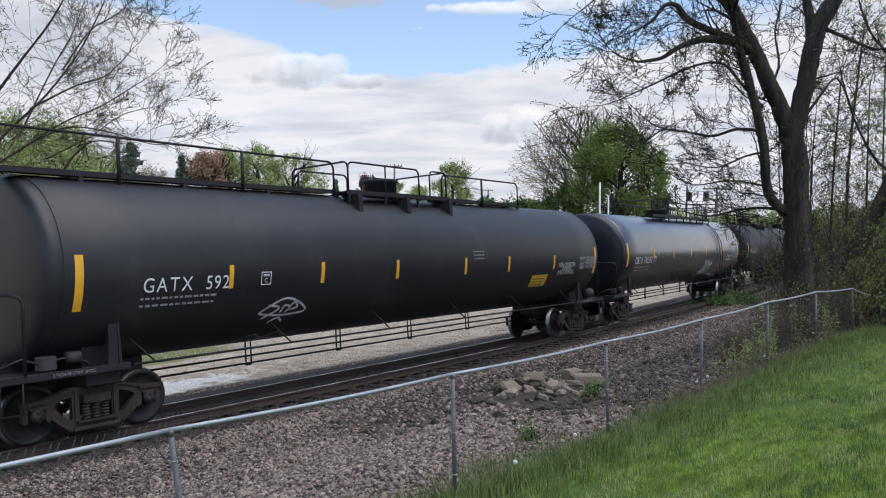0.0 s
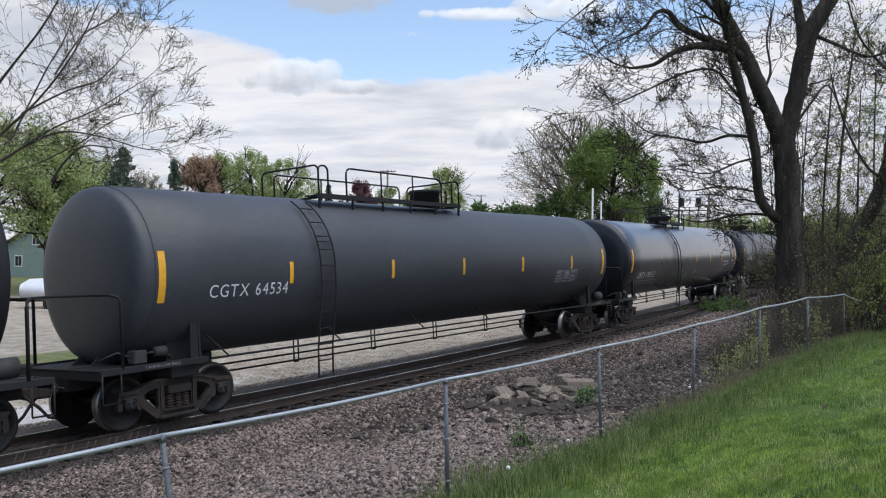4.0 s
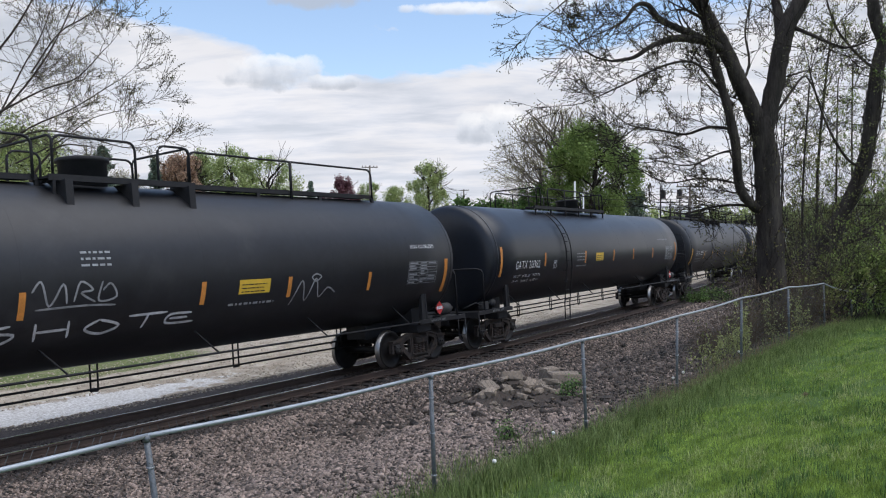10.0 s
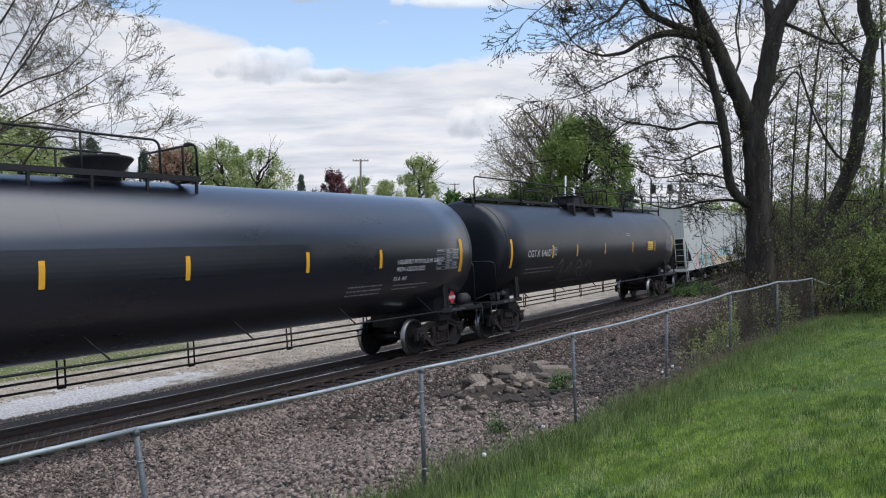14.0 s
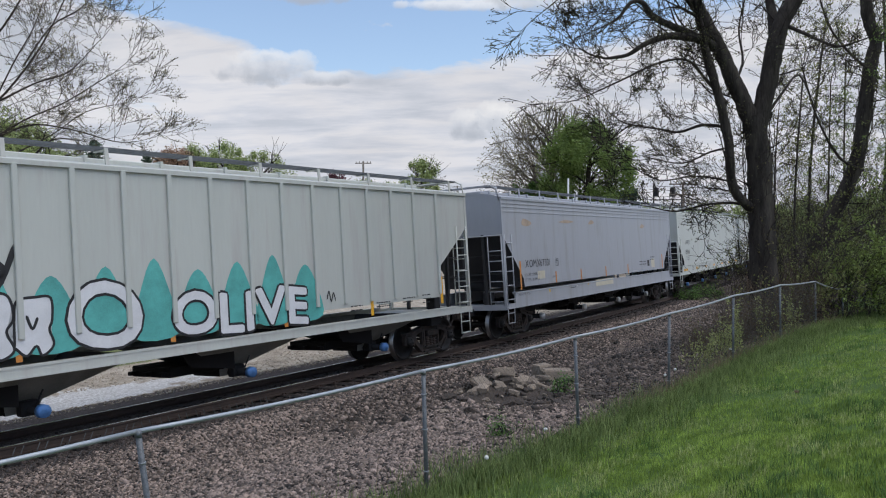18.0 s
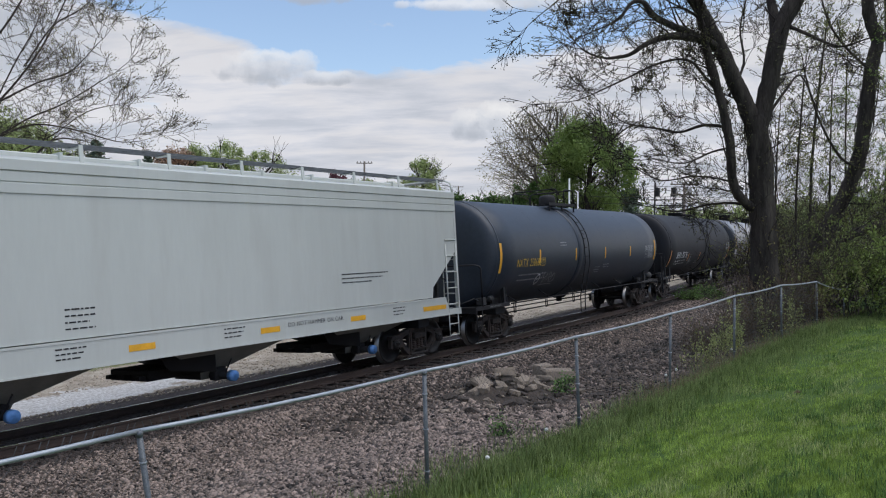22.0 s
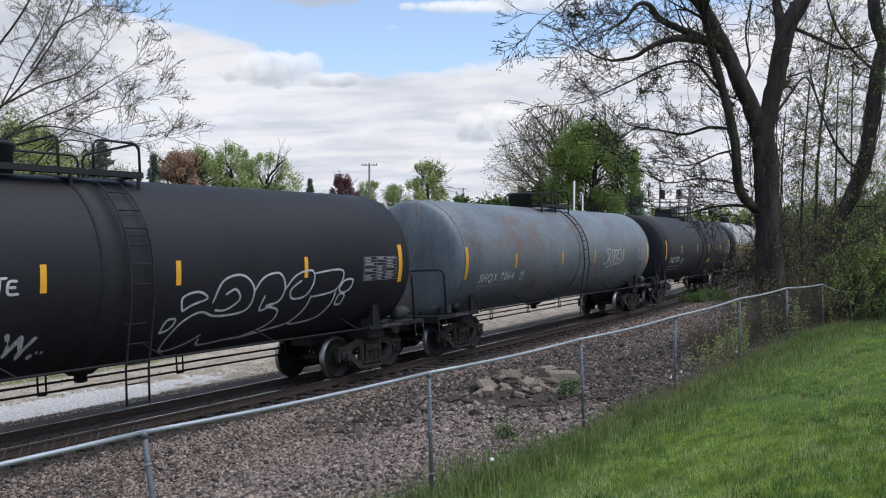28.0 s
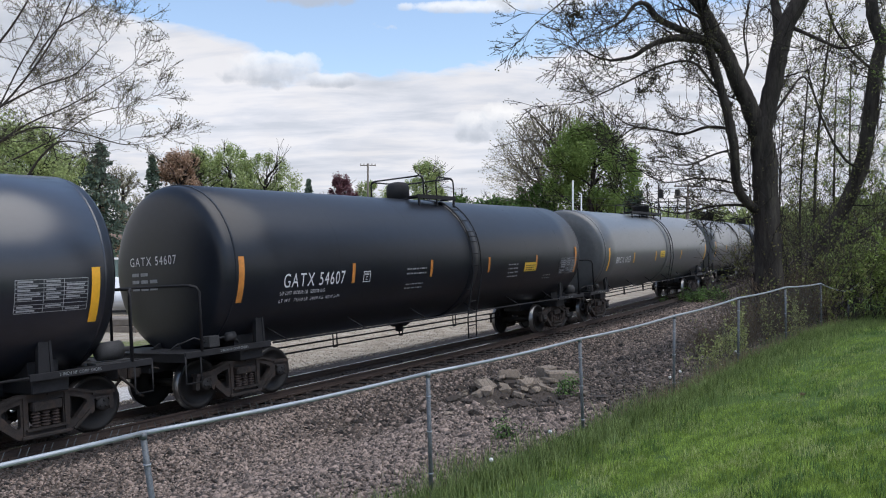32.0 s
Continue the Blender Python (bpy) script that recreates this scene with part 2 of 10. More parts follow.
AQUA = mat("aqua_spray", (0.10, 0.42, 0.38), rough=0.6, var=0.3, scale=3, bump=0.02)
PALE_AQUA = mat("pale_aqua_spray", (0.36, 0.62, 0.60), rough=0.6, var=0.15, scale=3, bump=0.02)
PINK = mat("pink_spray", (0.75, 0.48, 0.50), rough=0.6, var=0.2, scale=3, bump=0.02)
CREAM = mat("cream_spray", (0.72, 0.56, 0.36), rough=0.6, var=0.15, scale=3, bump=0.02)
OCHRE = mat("ochre_spray", (0.45, 0.30, 0.07), rough=0.6, var=0.2, scale=3, bump=0.02)
HOPPER_WHITE = mat("white_hopper_paint", (0.545, 0.570, 0.530), rough=0.5, var=0.05, scale=0.8, fine=9, bump=0.03, patch=(0.50, 0.515, 0.475), patch_at=(0.5, 0.75), patch_scale=1.2, stretch=(1.4, 1, 0.22))
HOPPER_CREAM = mat("off_white_hopper_paint", (0.525, 0.545, 0.500), rough=0.55, var=0.06, scale=0.8, fine=9, bump=0.03, patch=(0.47, 0.46, 0.43), patch_at=(0.5, 0.7), patch_scale=1.6, stretch=(2.2, 1, 0.22))
HOPPER_GREY = mat("grey_hopper_paint", (0.385, 0.405, 0.440), rough=0.5, var=0.06, scale=0.8, fine=9, bump=0.03, patch=(0.33, 0.335, 0.35), patch_at=(0.52, 0.7), patch_scale=1.5, stretch=(2.0, 1, 0.25))
GALV = mat("galvanised_steel", (0.36, 0.39, 0.42), rough=0.52, metal=0.6, var=0.2, scale=8, fine=60, bump=0.06)
POST = mat("weathered_galvanised_post", (0.15, 0.165, 0.18), rough=0.5, metal=0.4, var=0.35, scale=8, fine=60, bump=0.08)
WIRE = mat("galvanised_wire", (0.10, 0.105, 0.11), rough=0.5, metal=0.5, var=0.2, bump=0.0)
RAIL = mat("rusty_rail", (0.055, 0.036, 0.028), rough=0.8, var=0.4, scale=4, fine=50, bump=0.2)
RAIL_TOP = mat("polished_rail_head", (0.50, 0.50, 0.50), rough=0.22, metal=1.0, var=0.15, bump=0.02)
TIE = mat("creosoted_timber", (0.019, 0.015, 0.013), rough=0.9, var=0.5, scale=3, fine=30, bump=0.4, stretch=(1, 0.2, 1), each=0.3)
# ballast close to and between the rails, darker than the rest
TRACK_STONE = mat("dark_ballast_stone", (0.052, 0.040, 0.035), rough=0.85, var=0.45, scale=9, fine=60, bump=0.3, island=0.7)
STONE = mat("ballast_stone", (0.188, 0.146, 0.122), rough=0.85, var=0.45, scale=9, fine=60, bump=0.3, island=0.97)
CONCRETE = mat("broken_concrete", (0.225, 0.182, 0.140), rough=0.9, var=0.35, scale=6, fine=45, bump=0.5, each=0.2)
SOIL = mat("dark_soil", (0.050, 0.038, 0.030), rough=0.95, var=0.5, scale=5, fine=35, bump=0.5)
BARK = mat("dark_ridged_bark", (0.044, 0.038, 0.034), rough=0.95, spec=0.15, var=0.65, scale=5, fine=26, bump=1.0, stretch=(1, 1, 0.22), patch=(0.085, 0.074, 0.062), patch_at=(0.50, 0.68), patch_scale=6)
TWIG = mat("twig_bark", (0.028, 0.023, 0.021), rough=0.9, spec=0.2, var=0.4, bump=0.1)
BLADE = leaf("lawn_grass", (0.168, 0.282, 0.036), 0.34, (0.268, 0.392, 0.072), field=(0.62, 1.38, 1.3))
TALL = leaf("tall_grass", (0.125, 0.200, 0.050), 0.45, (0.195, 0.270, 0.085), field=(0.7, 1.2, 1.3))
STRAW = leaf("yellowed_grass", (0.30, 0.37, 0.12), 0.35, (0.42, 0.46, 0.20))
DRY = leaf("dry_stalks", (0.24, 0.19, 0.12), 0.4)
GREEN = leaf("spring_green_leaves", (0.158, 0.232, 0.060), 0.27, (0.212, 0.296, 0.088))
DEEP = leaf("deep_green_leaves", (0.075, 0.140, 0.038), 0.5, (0.120, 0.205, 0.060))
SOFT = leaf("soft_green_far_leaves", (0.270, 0.335, 0.130), 0.4, (0.390, 0.455, 0.200))
PALE_TWIG = mat("pale_twig_bark", (0.150, 0.130, 0.102), rough=0.85, var=0.3, bump=0.1)
BUD = leaf("pale_buds", (0.260, 0.255, 0.140), 0.4, (0.38, 0.37, 0.22))
RUSTY = leaf("brownish_young_leaves", (0.085, 0.078, 0.034), 0.5, (0.150, 0.128, 0.058))
BUD_PALE = leaf("pale_opening_buds", (0.150, 0.145, 0.080), 0.4, (0.24, 0.23, 0.14))
GREY_TWIG = mat("grey_brown_twig_bark", (0.062, 0.052, 0.045), rough=0.9, spec=0.2, var=0.4, bump=0.1)
BUD_TIP = leaf("opening_buds", (0.065, 0.066, 0.032), 0.45, (0.120, 0.118, 0.060))
YARD = mat("pale_yard_stone", (0.40, 0.345, 0.275), rough=0.9, var=0.3, scale=9, fine=60, bump=0.3, island=0.35)
DRY_STEM = mat("dry_brown_stems", (0.105, 0.078, 0.055), rough=0.95, spec=0.15, var=0.4, bump=0.1)
FRESH = leaf("light_fresh_leaves", (0.205, 0.275, 0.072), 0.28, (0.275, 0.355, 0.108))
OLIVE = leaf("olive_spring_leaves", (0.158, 0.178, 0.060), 0.30, (0.215, 0.230, 0.086))
LIME = leaf("yellow_green_leaves", (0.300, 0.335, 0.120), 0.25, (0.400, 0.425, 0.180))
PINE = leaf("conifer_needles", (0.150, 0.200, 0.150), 0.45)
MAROON = leaf("maroon_leaves", (0.135, 0.055, 0.070), 0.45, (0.190, 0.085, 0.100))
RUSSET = leaf("russet_spring_leaves", (0.36, 0.235, 0.16), 0.35, (0.44, 0.31, 0.22))

# ---- mesh helpers ----


def link(name, data, material, parent=None, label="", slots=()):
    for m in (material, *slots):
        data.materials.append(m)
    ob = new(name, data)
    if parent is not None:
        ob.parent = parent
    if label:
        ob["label"] = label
    return ob


def part(name, bm, material, parent=None, label="", smooth=False, slots=()):
    me = bpy.data.meshes.new(name)
    bm.to_mesh(me)
    bm.free()
    if smooth:
        me.polygons.foreach_set("use_smooth", [True] * len(me.polygons))
    return link(name, me, material, parent, label, slots)


def share(name, ob, parent, m=None):
    """Another piece on the same mesh."""
    o = new(name, ob.data)
    o.parent = parent
    if m is not None:
        o.matrix_basis = m
    if "label" in ob:
        o["label"] = ob["label"]
    return o


def empty(name, m=None):
    ob = new(name)
    ob.empty_display_size = 0.3
    if m is not None:
        ob.matrix_world = m
    return ob


def box(bm, x0, x1, y0, y1, z0, z1, mi=0, bevel=0.0):
    vs = [bm.verts.new((x, y, z)) for x in (x0, x1) for y in (y0, y1) for z in (z0, z1)]
    fs = [bm.faces.new([vs[i] for i in q]) for q in ((0, 1, 3, 2), (4, 6, 7, 5), (0, 4, 5, 1), (2, 3, 7, 6), (0, 2, 6, 4), (1, 5, 7, 3))]
    for f in fs:
        f.material_index = mi
    if bevel:
        bmesh.ops.bevel(bm, geom=list({e for f in fs for e in f.edges}), offset=bevel, segments=1, affect="EDGES", profile=0.5)
    return vs


def beam(bm, a, b, w, h, up=(0, 0, 1), mi=0):
    """A straight bar of section w x h from a to b."""
    a, b = Vector(a), Vector(b)
    d = (b - a).normalized()
    s = d.cross(Vector(up))
    s = s.normalized() if s.length > 1e-4 else d.orthogonal().normalized()
    u = s.cross(d)
    vs = [bm.verts.new(p + s * (i * w / 2) + u * (j * h / 2)) for p in (a, b) for i, j in ((-1, -1), (1, -1), (1, 1), (-1, 1))]
    for q in ((3, 2, 1, 0), (4, 5, 6, 7), (0, 1, 5, 4), (1, 2, 6, 5), (2, 3, 7, 6), (3, 0, 4, 7)):
        bm.faces.new([vs[i] for i in q]).material_index = mi


def pipe(bm, pts, r, seg=6, mi=0, r1=None, cap=True):
    """A round bar along the points, tapering to r1."""
    pts = [Vector(p) for p in pts]
    n = len(pts)
    rings = []
    for i, p in enumerate(pts):
        d = (pts[min(i + 1, n - 1)] - pts[max(i - 1, 0)]).normalized()
        ref = Vector((0, 0, 1)) if abs(d.z) < 0.9 else Vector((1, 0, 0))
        s = d.cross(ref).normalized()
        u = s.cross(d)
        rr = r if r1 is None else r + (r1 - r) * i / (n - 1)
        rings.append([bm.verts.new(p + s * (rr * math.cos(k * 2 * math.pi / seg)) + u * (rr * math.sin(k * 2 * math.pi / seg))) for k in range(seg)])
    for q0, q1 in zip(rings, rings[1:]):
        for k in range(seg):
            f = bm.faces.new((q0[k], q0[(k + 1) % seg], q1[(k + 1) % seg], q1[k]))
            f.material_index, f.smooth = mi, seg > 4
    if cap:
        bm.faces.new(rings[0][::-1]).material_index = mi
        bm.faces.new(rings[-1]).material_index = mi


def lathe(bm, profile, seg=48, axis="x", centre=(0, 0, 0), mi=None):
    """Turns the profile (along, radius) about an axis through centre."""
    c = Vector(centre)
    rings = []
    for a, r in profile:
        ring = []
        for k in range(seg):
            ca, sa = r * math.cos(2 * math.pi * k / seg), r * math.sin(2 * math.pi * k / seg)
            v = {"x": (a, ca, sa), "y": (sa, a, ca), "z": (ca, sa, a)}[axis]
            ring.append(bm.verts.new(c + Vector(v)))
        rings.append(ring)
    for i, (q0, q1) in enumerate(zip(rings, rings[1:])):
        for k in range(seg):
            f = bm.faces.new((q0[k], q1[k], q1[(k + 1) % seg], q0[(k + 1) % seg]))
            f.smooth = True
            if mi:
                f.material_index = mi[i]
    for ring, flip in ((rings[0], False), (rings[-1], True)):
        try:
            bm.faces.new(ring[::-1] if flip else ring)
        except ValueError:
            pass


def prism(bm, outline, y0, y1, mi=0):
    """Extrudes an outline in x, z along y."""
    a = [bm.verts.new((x, y0, z)) for x, z in outline]
    b = [bm.verts.new((x, y1, z)) for x, z in outline]
    fs = [bm.faces.new(a), bm.faces.new(b[::-1])]
    n = len(outline)
    for i in range(n):
        fs.append(bm.faces.new((a[i], b[i], b[(i + 1) % n], a[(i + 1) % n])))
    for f in fs:
        f.material_index = mi


def raw(name, verts, faces, material, parent=None, label="", smooth=False):
    me = bpy.data.meshes.new(name)
    me.from_pydata(verts, [], faces)
    if smooth:
        me.polygons.foreach_set("use_smooth", [True] * len(me.polygons))
    return link(name, me, material, parent, label)


GLYPHS = {}


def glyph(c):
    """Outline of one character of the built-in font, one unit high."""
    if c not in GLYPHS:
        cu = bpy.data.curves.new("glyph", "FONT")
        cu.body, cu.size, cu.resolution_u, cu.fill_mode = c, 1.0, 4, "FRONT"
        ob = bpy.data.objects.new("glyph", cu)
        scene.collection.objects.link(ob)
        me = bpy.data.meshes.new_from_object(ob.evaluated_get(bpy.context.evaluated_depsgraph_get()))
        v = [(p.co.x, p.co.y) for p in me.vertices]
        f = [tuple(p.vertices) for p in me.polygons]
        w = max((p[0] for p in v), default=0.3)
        lo = min((p[0] for p in v), default=0.0)
        GLYPHS[c] = ([(x - lo, y) for x, y in v], f, w - lo)
        bpy.data.objects.remove(ob)
        bpy.data.curves.remove(cu)
        bpy.data.meshes.remove(me)
    return GLYPHS[c]


for _c in "ABCDEFGHIKLMNOPQRSTUVWXYZ0123456789-/.":
    glyph(_c)


def words(text, height, squeeze=0.9, gap=0.16):
    """Flat lettering from x = 0: points, faces and its length."""
    vs, fs, x, k = [], [], 0.0, height / 0.72
    for c in text:
        if c == " ":
            x += 0.38 * k * squeeze
            continue
        v, f, w = glyph(c)
        o = len(vs)
        vs += [(x + a * k * squeeze, b * k) for a, b in v]
        fs += [tuple(o + i for i in q) for q in f]
        x += (w + gap) * k * squeeze
    return vs, fs, x

# ---- the railway's line ----
YC, HEAD0, BEND, BANK = 13.443, radians(-2.173), 378.6, radians(4.034)
CURVE_FROM, CURVE_TO = -25.0, 80.0
GAUGE, RAIL_H = 1.435, 0.17


def centre(l):
    """Place and heading of the track's middle, l metres along it; straight before and after the bend."""
    c = min(max(l, CURVE_FROM), CURVE_TO)
    h = HEAD0 + c / BEND
    x = BEND * (math.sin(h) - math.sin(HEAD0)) + (l - c) * math.cos(h)
    y = YC - BEND * (math.cos(h) - math.cos(HEAD0)) + (l - c) * math.sin(h)
    return x, y, h


def frame_at(x, y, h):
    """Axes of the banked track: along, away from the lens and down, up."""
    s, c, sb, cb = math.sin(h), math.cos(h), math.sin(BANK), math.cos(BANK)
    return Matrix(((c, -s * cb, -s * sb, x), (s, c * cb, c * sb, y), (0, -sb, cb, 0), (0, 0, 0, 1)))


FWD, SIDE = (math.cos(radians(37.05)), math.sin(radians(37.05))), (math.sin(radians(37.05)), -math.cos(radians(37.05)))
STRETCH, ALONG = 1.17, 1.11            # metres for one unit of the plan: away from the eye, and along the track


def metres(x, y):
    """From the plan to the ground, in metres."""
    d = (STRETCH - 1) * (x * FWD[0] + y * FWD[1])
    return x + d * FWD[0], y + d * FWD[1]


def drawn(x, y):
    """From the ground back to the plan."""
    d = (1 - 1 / STRETCH) * (x * FWD[0] + y * FWD[1])
    return x - d * FWD[0], y - d * FWD[1]


def near_side(l):
    x, y, h = centre(l)
    return metres(x + 1.6 * math.sin(h), y - 1.6 * math.cos(h))


def on_track(l, arm=0.5):
    """Axes of the track, or of a car whose trucks stand arm on either side; l and arm on the plan."""
    a, b = near_side(l - arm), near_side(l + arm)
    h = math.atan2(b[1] - a[1], b[0] - a[0])
    return frame_at((a[0] + b[0]) / 2 - 1.6 * math.sin(h), (a[1] + b[1]) / 2 + 1.6 * math.cos(h), h)


def gone(t):
    """How far the train has run since 16 s."""
    q = t - 16
    return 15.180 * q + 0.00231 * q * q - 0.000228 * q ** 3


def beside(x, y):
    """Distance from the track's middle, positive beyond it (seen from the lens)."""
    lo, hi = -700.0, 900.0
    l = x
    for _ in range(4):
        cx, cy, h = centre(l)
        l += (x - cx) * math.cos(h) + (y - cy) * math.sin(h)
    cx, cy, h = centre(l)
    return -(x - cx) * math.sin(h) + (y - cy) * math.cos(h)


def spot(r, f, z=0.0):
    """A place r metres to the right of the mean line of sight, f units of the plan along it."""
    f *= STRETCH
    return (FWD[0] * f + SIDE[0] * r, FWD[1] * f + SIDE[1] * r, z)


# ---- ground ----
FENCE0, FENCE_D, PITCH = (2.42, 4.39), (0.9955, -0.0900), 2.74      # first post, direction, post spacing


def fence_side(x, y):
    """Distance from the fence's line, positive towards the track."""
    return -(x - FENCE0[0]) * FENCE_D[1] + (y - FENCE0[1]) * FENCE_D[0]


def foot(x):
    """Height of the ground along the fence."""
    return 0.98 + 0.20 * max(0.0, min(1.0, (x - 6) / 12)) + 0.05 * math.sin(x * 0.5)


def smooth(a, b, v):
    v = max(0.0, min(1.0, (v - a) / (b - a)))
    return v * v * (3 - 2 * v)


def land(x, y):
    """Height of the ground at a place in metres."""
    return plan_land(*drawn(x, y))


def plan_land(x, y):
    b, f = beside(x, y), fence_side(x, y)
    far = abs(x) + abs(y)
    if b > -2.2:
        z = -0.195 - 0.026 * b if b < 1.9 else -0.245 - 0.285 * smooth(1.9, 3.4, b)
        z += 0.06 * noise.noise((x * 0.15, y * 0.15, 0)) if b > 2.5 else 0
        if b > 40:
            z += 0.4 * noise.noise((x * 0.01, y * 0.01, 3)) * min(1, (b - 40) / 60)
        return z
    base = foot(x) if x < 40 else foot(40)
    if f < 0:
        rise = 1.06 * smooth(-0.4, 6.2, -f)
        z = base + rise + 0.035 * noise.noise((x * 1.1, y * 1.1, 1)) + 0.05 * noise.noise((x * 0.25, y * 0.25, 4))
        return z
    k = f / max(0.5, f + (-2.2 - b))
    z = base + (-0.14 - base) * smooth(0.0, 0.9, k) * 1.0
    dip = -0.22 * smooth(0.45, 0.75, k) * (1 - smooth(0.85, 1.0, k))
    mound = 0.34 * math.exp(-(((x - 10.7) / 1.4) ** 2 + ((y - 6.8) / 0.75) ** 2)) + 0.16 * math.exp(-(((x - 9.2) / 1.1) ** 2 + ((y - 6.8) / 0.7) ** 2))
    return z + dip + mound + 0.05 * noise.noise((x * 0.8, y * 0.8, 2))


def steps(stops):
    out = []
    for (a, d0), (b, _) in zip(stops, stops[1:]):
        n = max(1, round((b - a) / d0))
        out += [a + (b - a) * i / n for i in range(n)]
    return out + [stops[-1][0]]


def ground_material():
    m = bpy.data.materials.new("ground")
    m.use_nodes = True
    t = m.node_tree
    b = t.nodes["Principled BSDF"]
    co = t.nodes.new("ShaderNodeTexCoord")

    def tex(scale, detail=6.0, rough=0.6):
        n = node(t, "ShaderNodeTexNoise", Scale=scale, Detail=detail, Roughness=rough)
        t.links.new(co.outputs["Object"], n.inputs["Vector"])
        return n.outputs[0]

    def zone(name, ragged=0.5):
        a = t.nodes.new("ShaderNodeAttribute")
        a.attribute_name = name
        v = maths(t, "ADD", a.outputs["Fac"], maths(t, "MULTIPLY", maths(t, "SUBTRACT", wild, 0.5), ragged))
        return ramp(t, v, ((0.42, 0.0), (0.58, 1.0)))

    wild, fine, grit, broad = tex(1.6, 8), tex(42, 5), tex(16, 6), tex(0.35, 5)
    gravel = ramp(t, maths(t, "ADD", maths(t, "MULTIPLY", fine, 0.6), maths(t, "MULTIPLY", grit, 0.4)), ((0.33, (0.040, 0.031, 0.027)), (0.5, (0.110, 0.088, 0.076)), (0.68, (0.230, 0.198, 0.176))))
    lot = ramp(t, maths(t, "ADD", maths(t, "MULTIPLY", wild, 0.45), maths(t, "ADD", maths(t, "MULTIPLY", grit, 0.35), maths(t, "MULTIPLY", fine, 0.20))), ((0.36, (0.19, 0.158, 0.122)), (0.5, (0.375, 0.325, 0.258)), (0.62, (0.53, 0.475, 0.395))))
    lime = ramp(t, grit, ((0.35, (0.36, 0.34, 0.31)), (0.52, (0.58, 0.565, 0.54)), (0.66, (0.74, 0.735, 0.72))))
    lawn = ramp(t, maths(t, "ADD", maths(t, "MULTIPLY", wild, 0.5), maths(t, "MULTIPLY", grit, 0.5)), ((0.34, (0.045, 0.085, 0.020)), (0.66, (0.095, 0.155, 0.038))))
    mud = ramp(t, maths(t, "ADD", maths(t, "MULTIPLY", grit, 0.5), maths(t, "MULTIPLY", fine, 0.5)), ((0.36, (0.030, 0.023, 0.019)), (0.62, (0.092, 0.074, 0.062))))
    meadow = ramp(t, maths(t, "ADD", maths(t, "MULTIPLY", wild, 0.5), maths(t, "MULTIPLY", grit, 0.5)), ((0.36, (0.075, 0.110, 0.030)), (0.50, (0.140, 0.165, 0.062)), (0.64, (0.25, 0.22, 0.15))))
    col = mixed(t, zone("lot"), gravel, lot)
    col = mixed(t, zone("mud", 0.9), col, mud)
    col = mixed(t, zone("lime", 1.8), col, lime)
    col = mixed(t, zone("meadow", 0.8), col, meadow)
    col = mixed(t, zone("grass", 0.45), col, lawn)
    t.links.new(col, b.inputs["Base Color"])
    b.inputs["Roughness"].default_value = 0.92
    b.inputs["Specular IOR Level"].default_value = 0.2
    bp = node(t, "ShaderNodeBump", Strength=0.6, Distance=0.03)
    t.links.new(maths(t, "ADD", fine, grit), bp.inputs["Height"])
    t.links.new(bp.outputs[0], b.inputs["Normal"])
    return m


def make_ground():
    xs = steps(((-1500, 300), (-300, 60), (-60, 6), (-12, 0.8), (0, 0.22), (26, 0.6), (60, 3), (150, 20), (400, 80), (2000, 1)))
    ys = steps(((-1500, 300), (-300, 60), (-60, 6), (-8, 0.5), (-2, 0.22), (16.5, 0.35), (32, 1.5), (80, 8), (300, 60), (2200, 1)))
    grid = [(x, y) for x in xs for y in ys]
    vs = [(*metres(x, y), plan_land(x, y)) for x, y in grid]
    n = len(ys)
    fs = [(i * n + j, (i + 1) * n + j, (i + 1) * n + j + 1, i * n + j + 1) for i in range(len(xs) - 1) for j in range(n - 1)]
    ob = raw("ground", vs, fs, ground_material(), smooth=True)
    zones = {k: [] for k in ("grass", "lot", "lime", "mud", "meadow")}
    for x, y in grid:
        b, f = beside(x, y), fence_side(x, y)
        green = 1.0 if f < 0.15 else max(0.0, 1 - (f - 0.15) / 0.7)
        # beyond the track: a pale yard, then grass with bare patches
        if b > 3:
            strip = smooth(6.5, 8.5, b) * (1 - smooth(12, 15, b)) * smooth(20, 9, x) + smooth(34, 48, b)
            green = 0.0
        if f > 0 and b < -3 and x > 12:
            green = max(green, 0.62 * smooth(13, 19, x) * smooth(2.6, 0.8, f))
        zones["grass"].append(green)
        zones["meadow"].append(min(1.0, strip) if b > 3 else 0.0)
        zones["lot"].append(smooth(2.6, 3.6, b))
        zones["lime"].append(math.exp(-(((x - 7.6) / 4.4) ** 2 + ((b - 4.1) / 1.15) ** 2)) * 1.05)
        zones["mud"].append(0.95 * smooth(8.4, 10.0, x) * smooth(0.5, 1.2, f) * smooth(-1.9 + 0.5 * smooth(15, 20, x), -2.8 + 0.8 * smooth(15, 20, x), b) if b < 0 else 0.0)
    for k, v in zones.items():
        a = ob.data.attributes.new(k, "FLOAT", "POINT")
        a.data.foreach_set("value", v)
    tagged(ob, "mown lawn, stony slope and pale gravel yard", "ground", kind="structure")


make_ground()


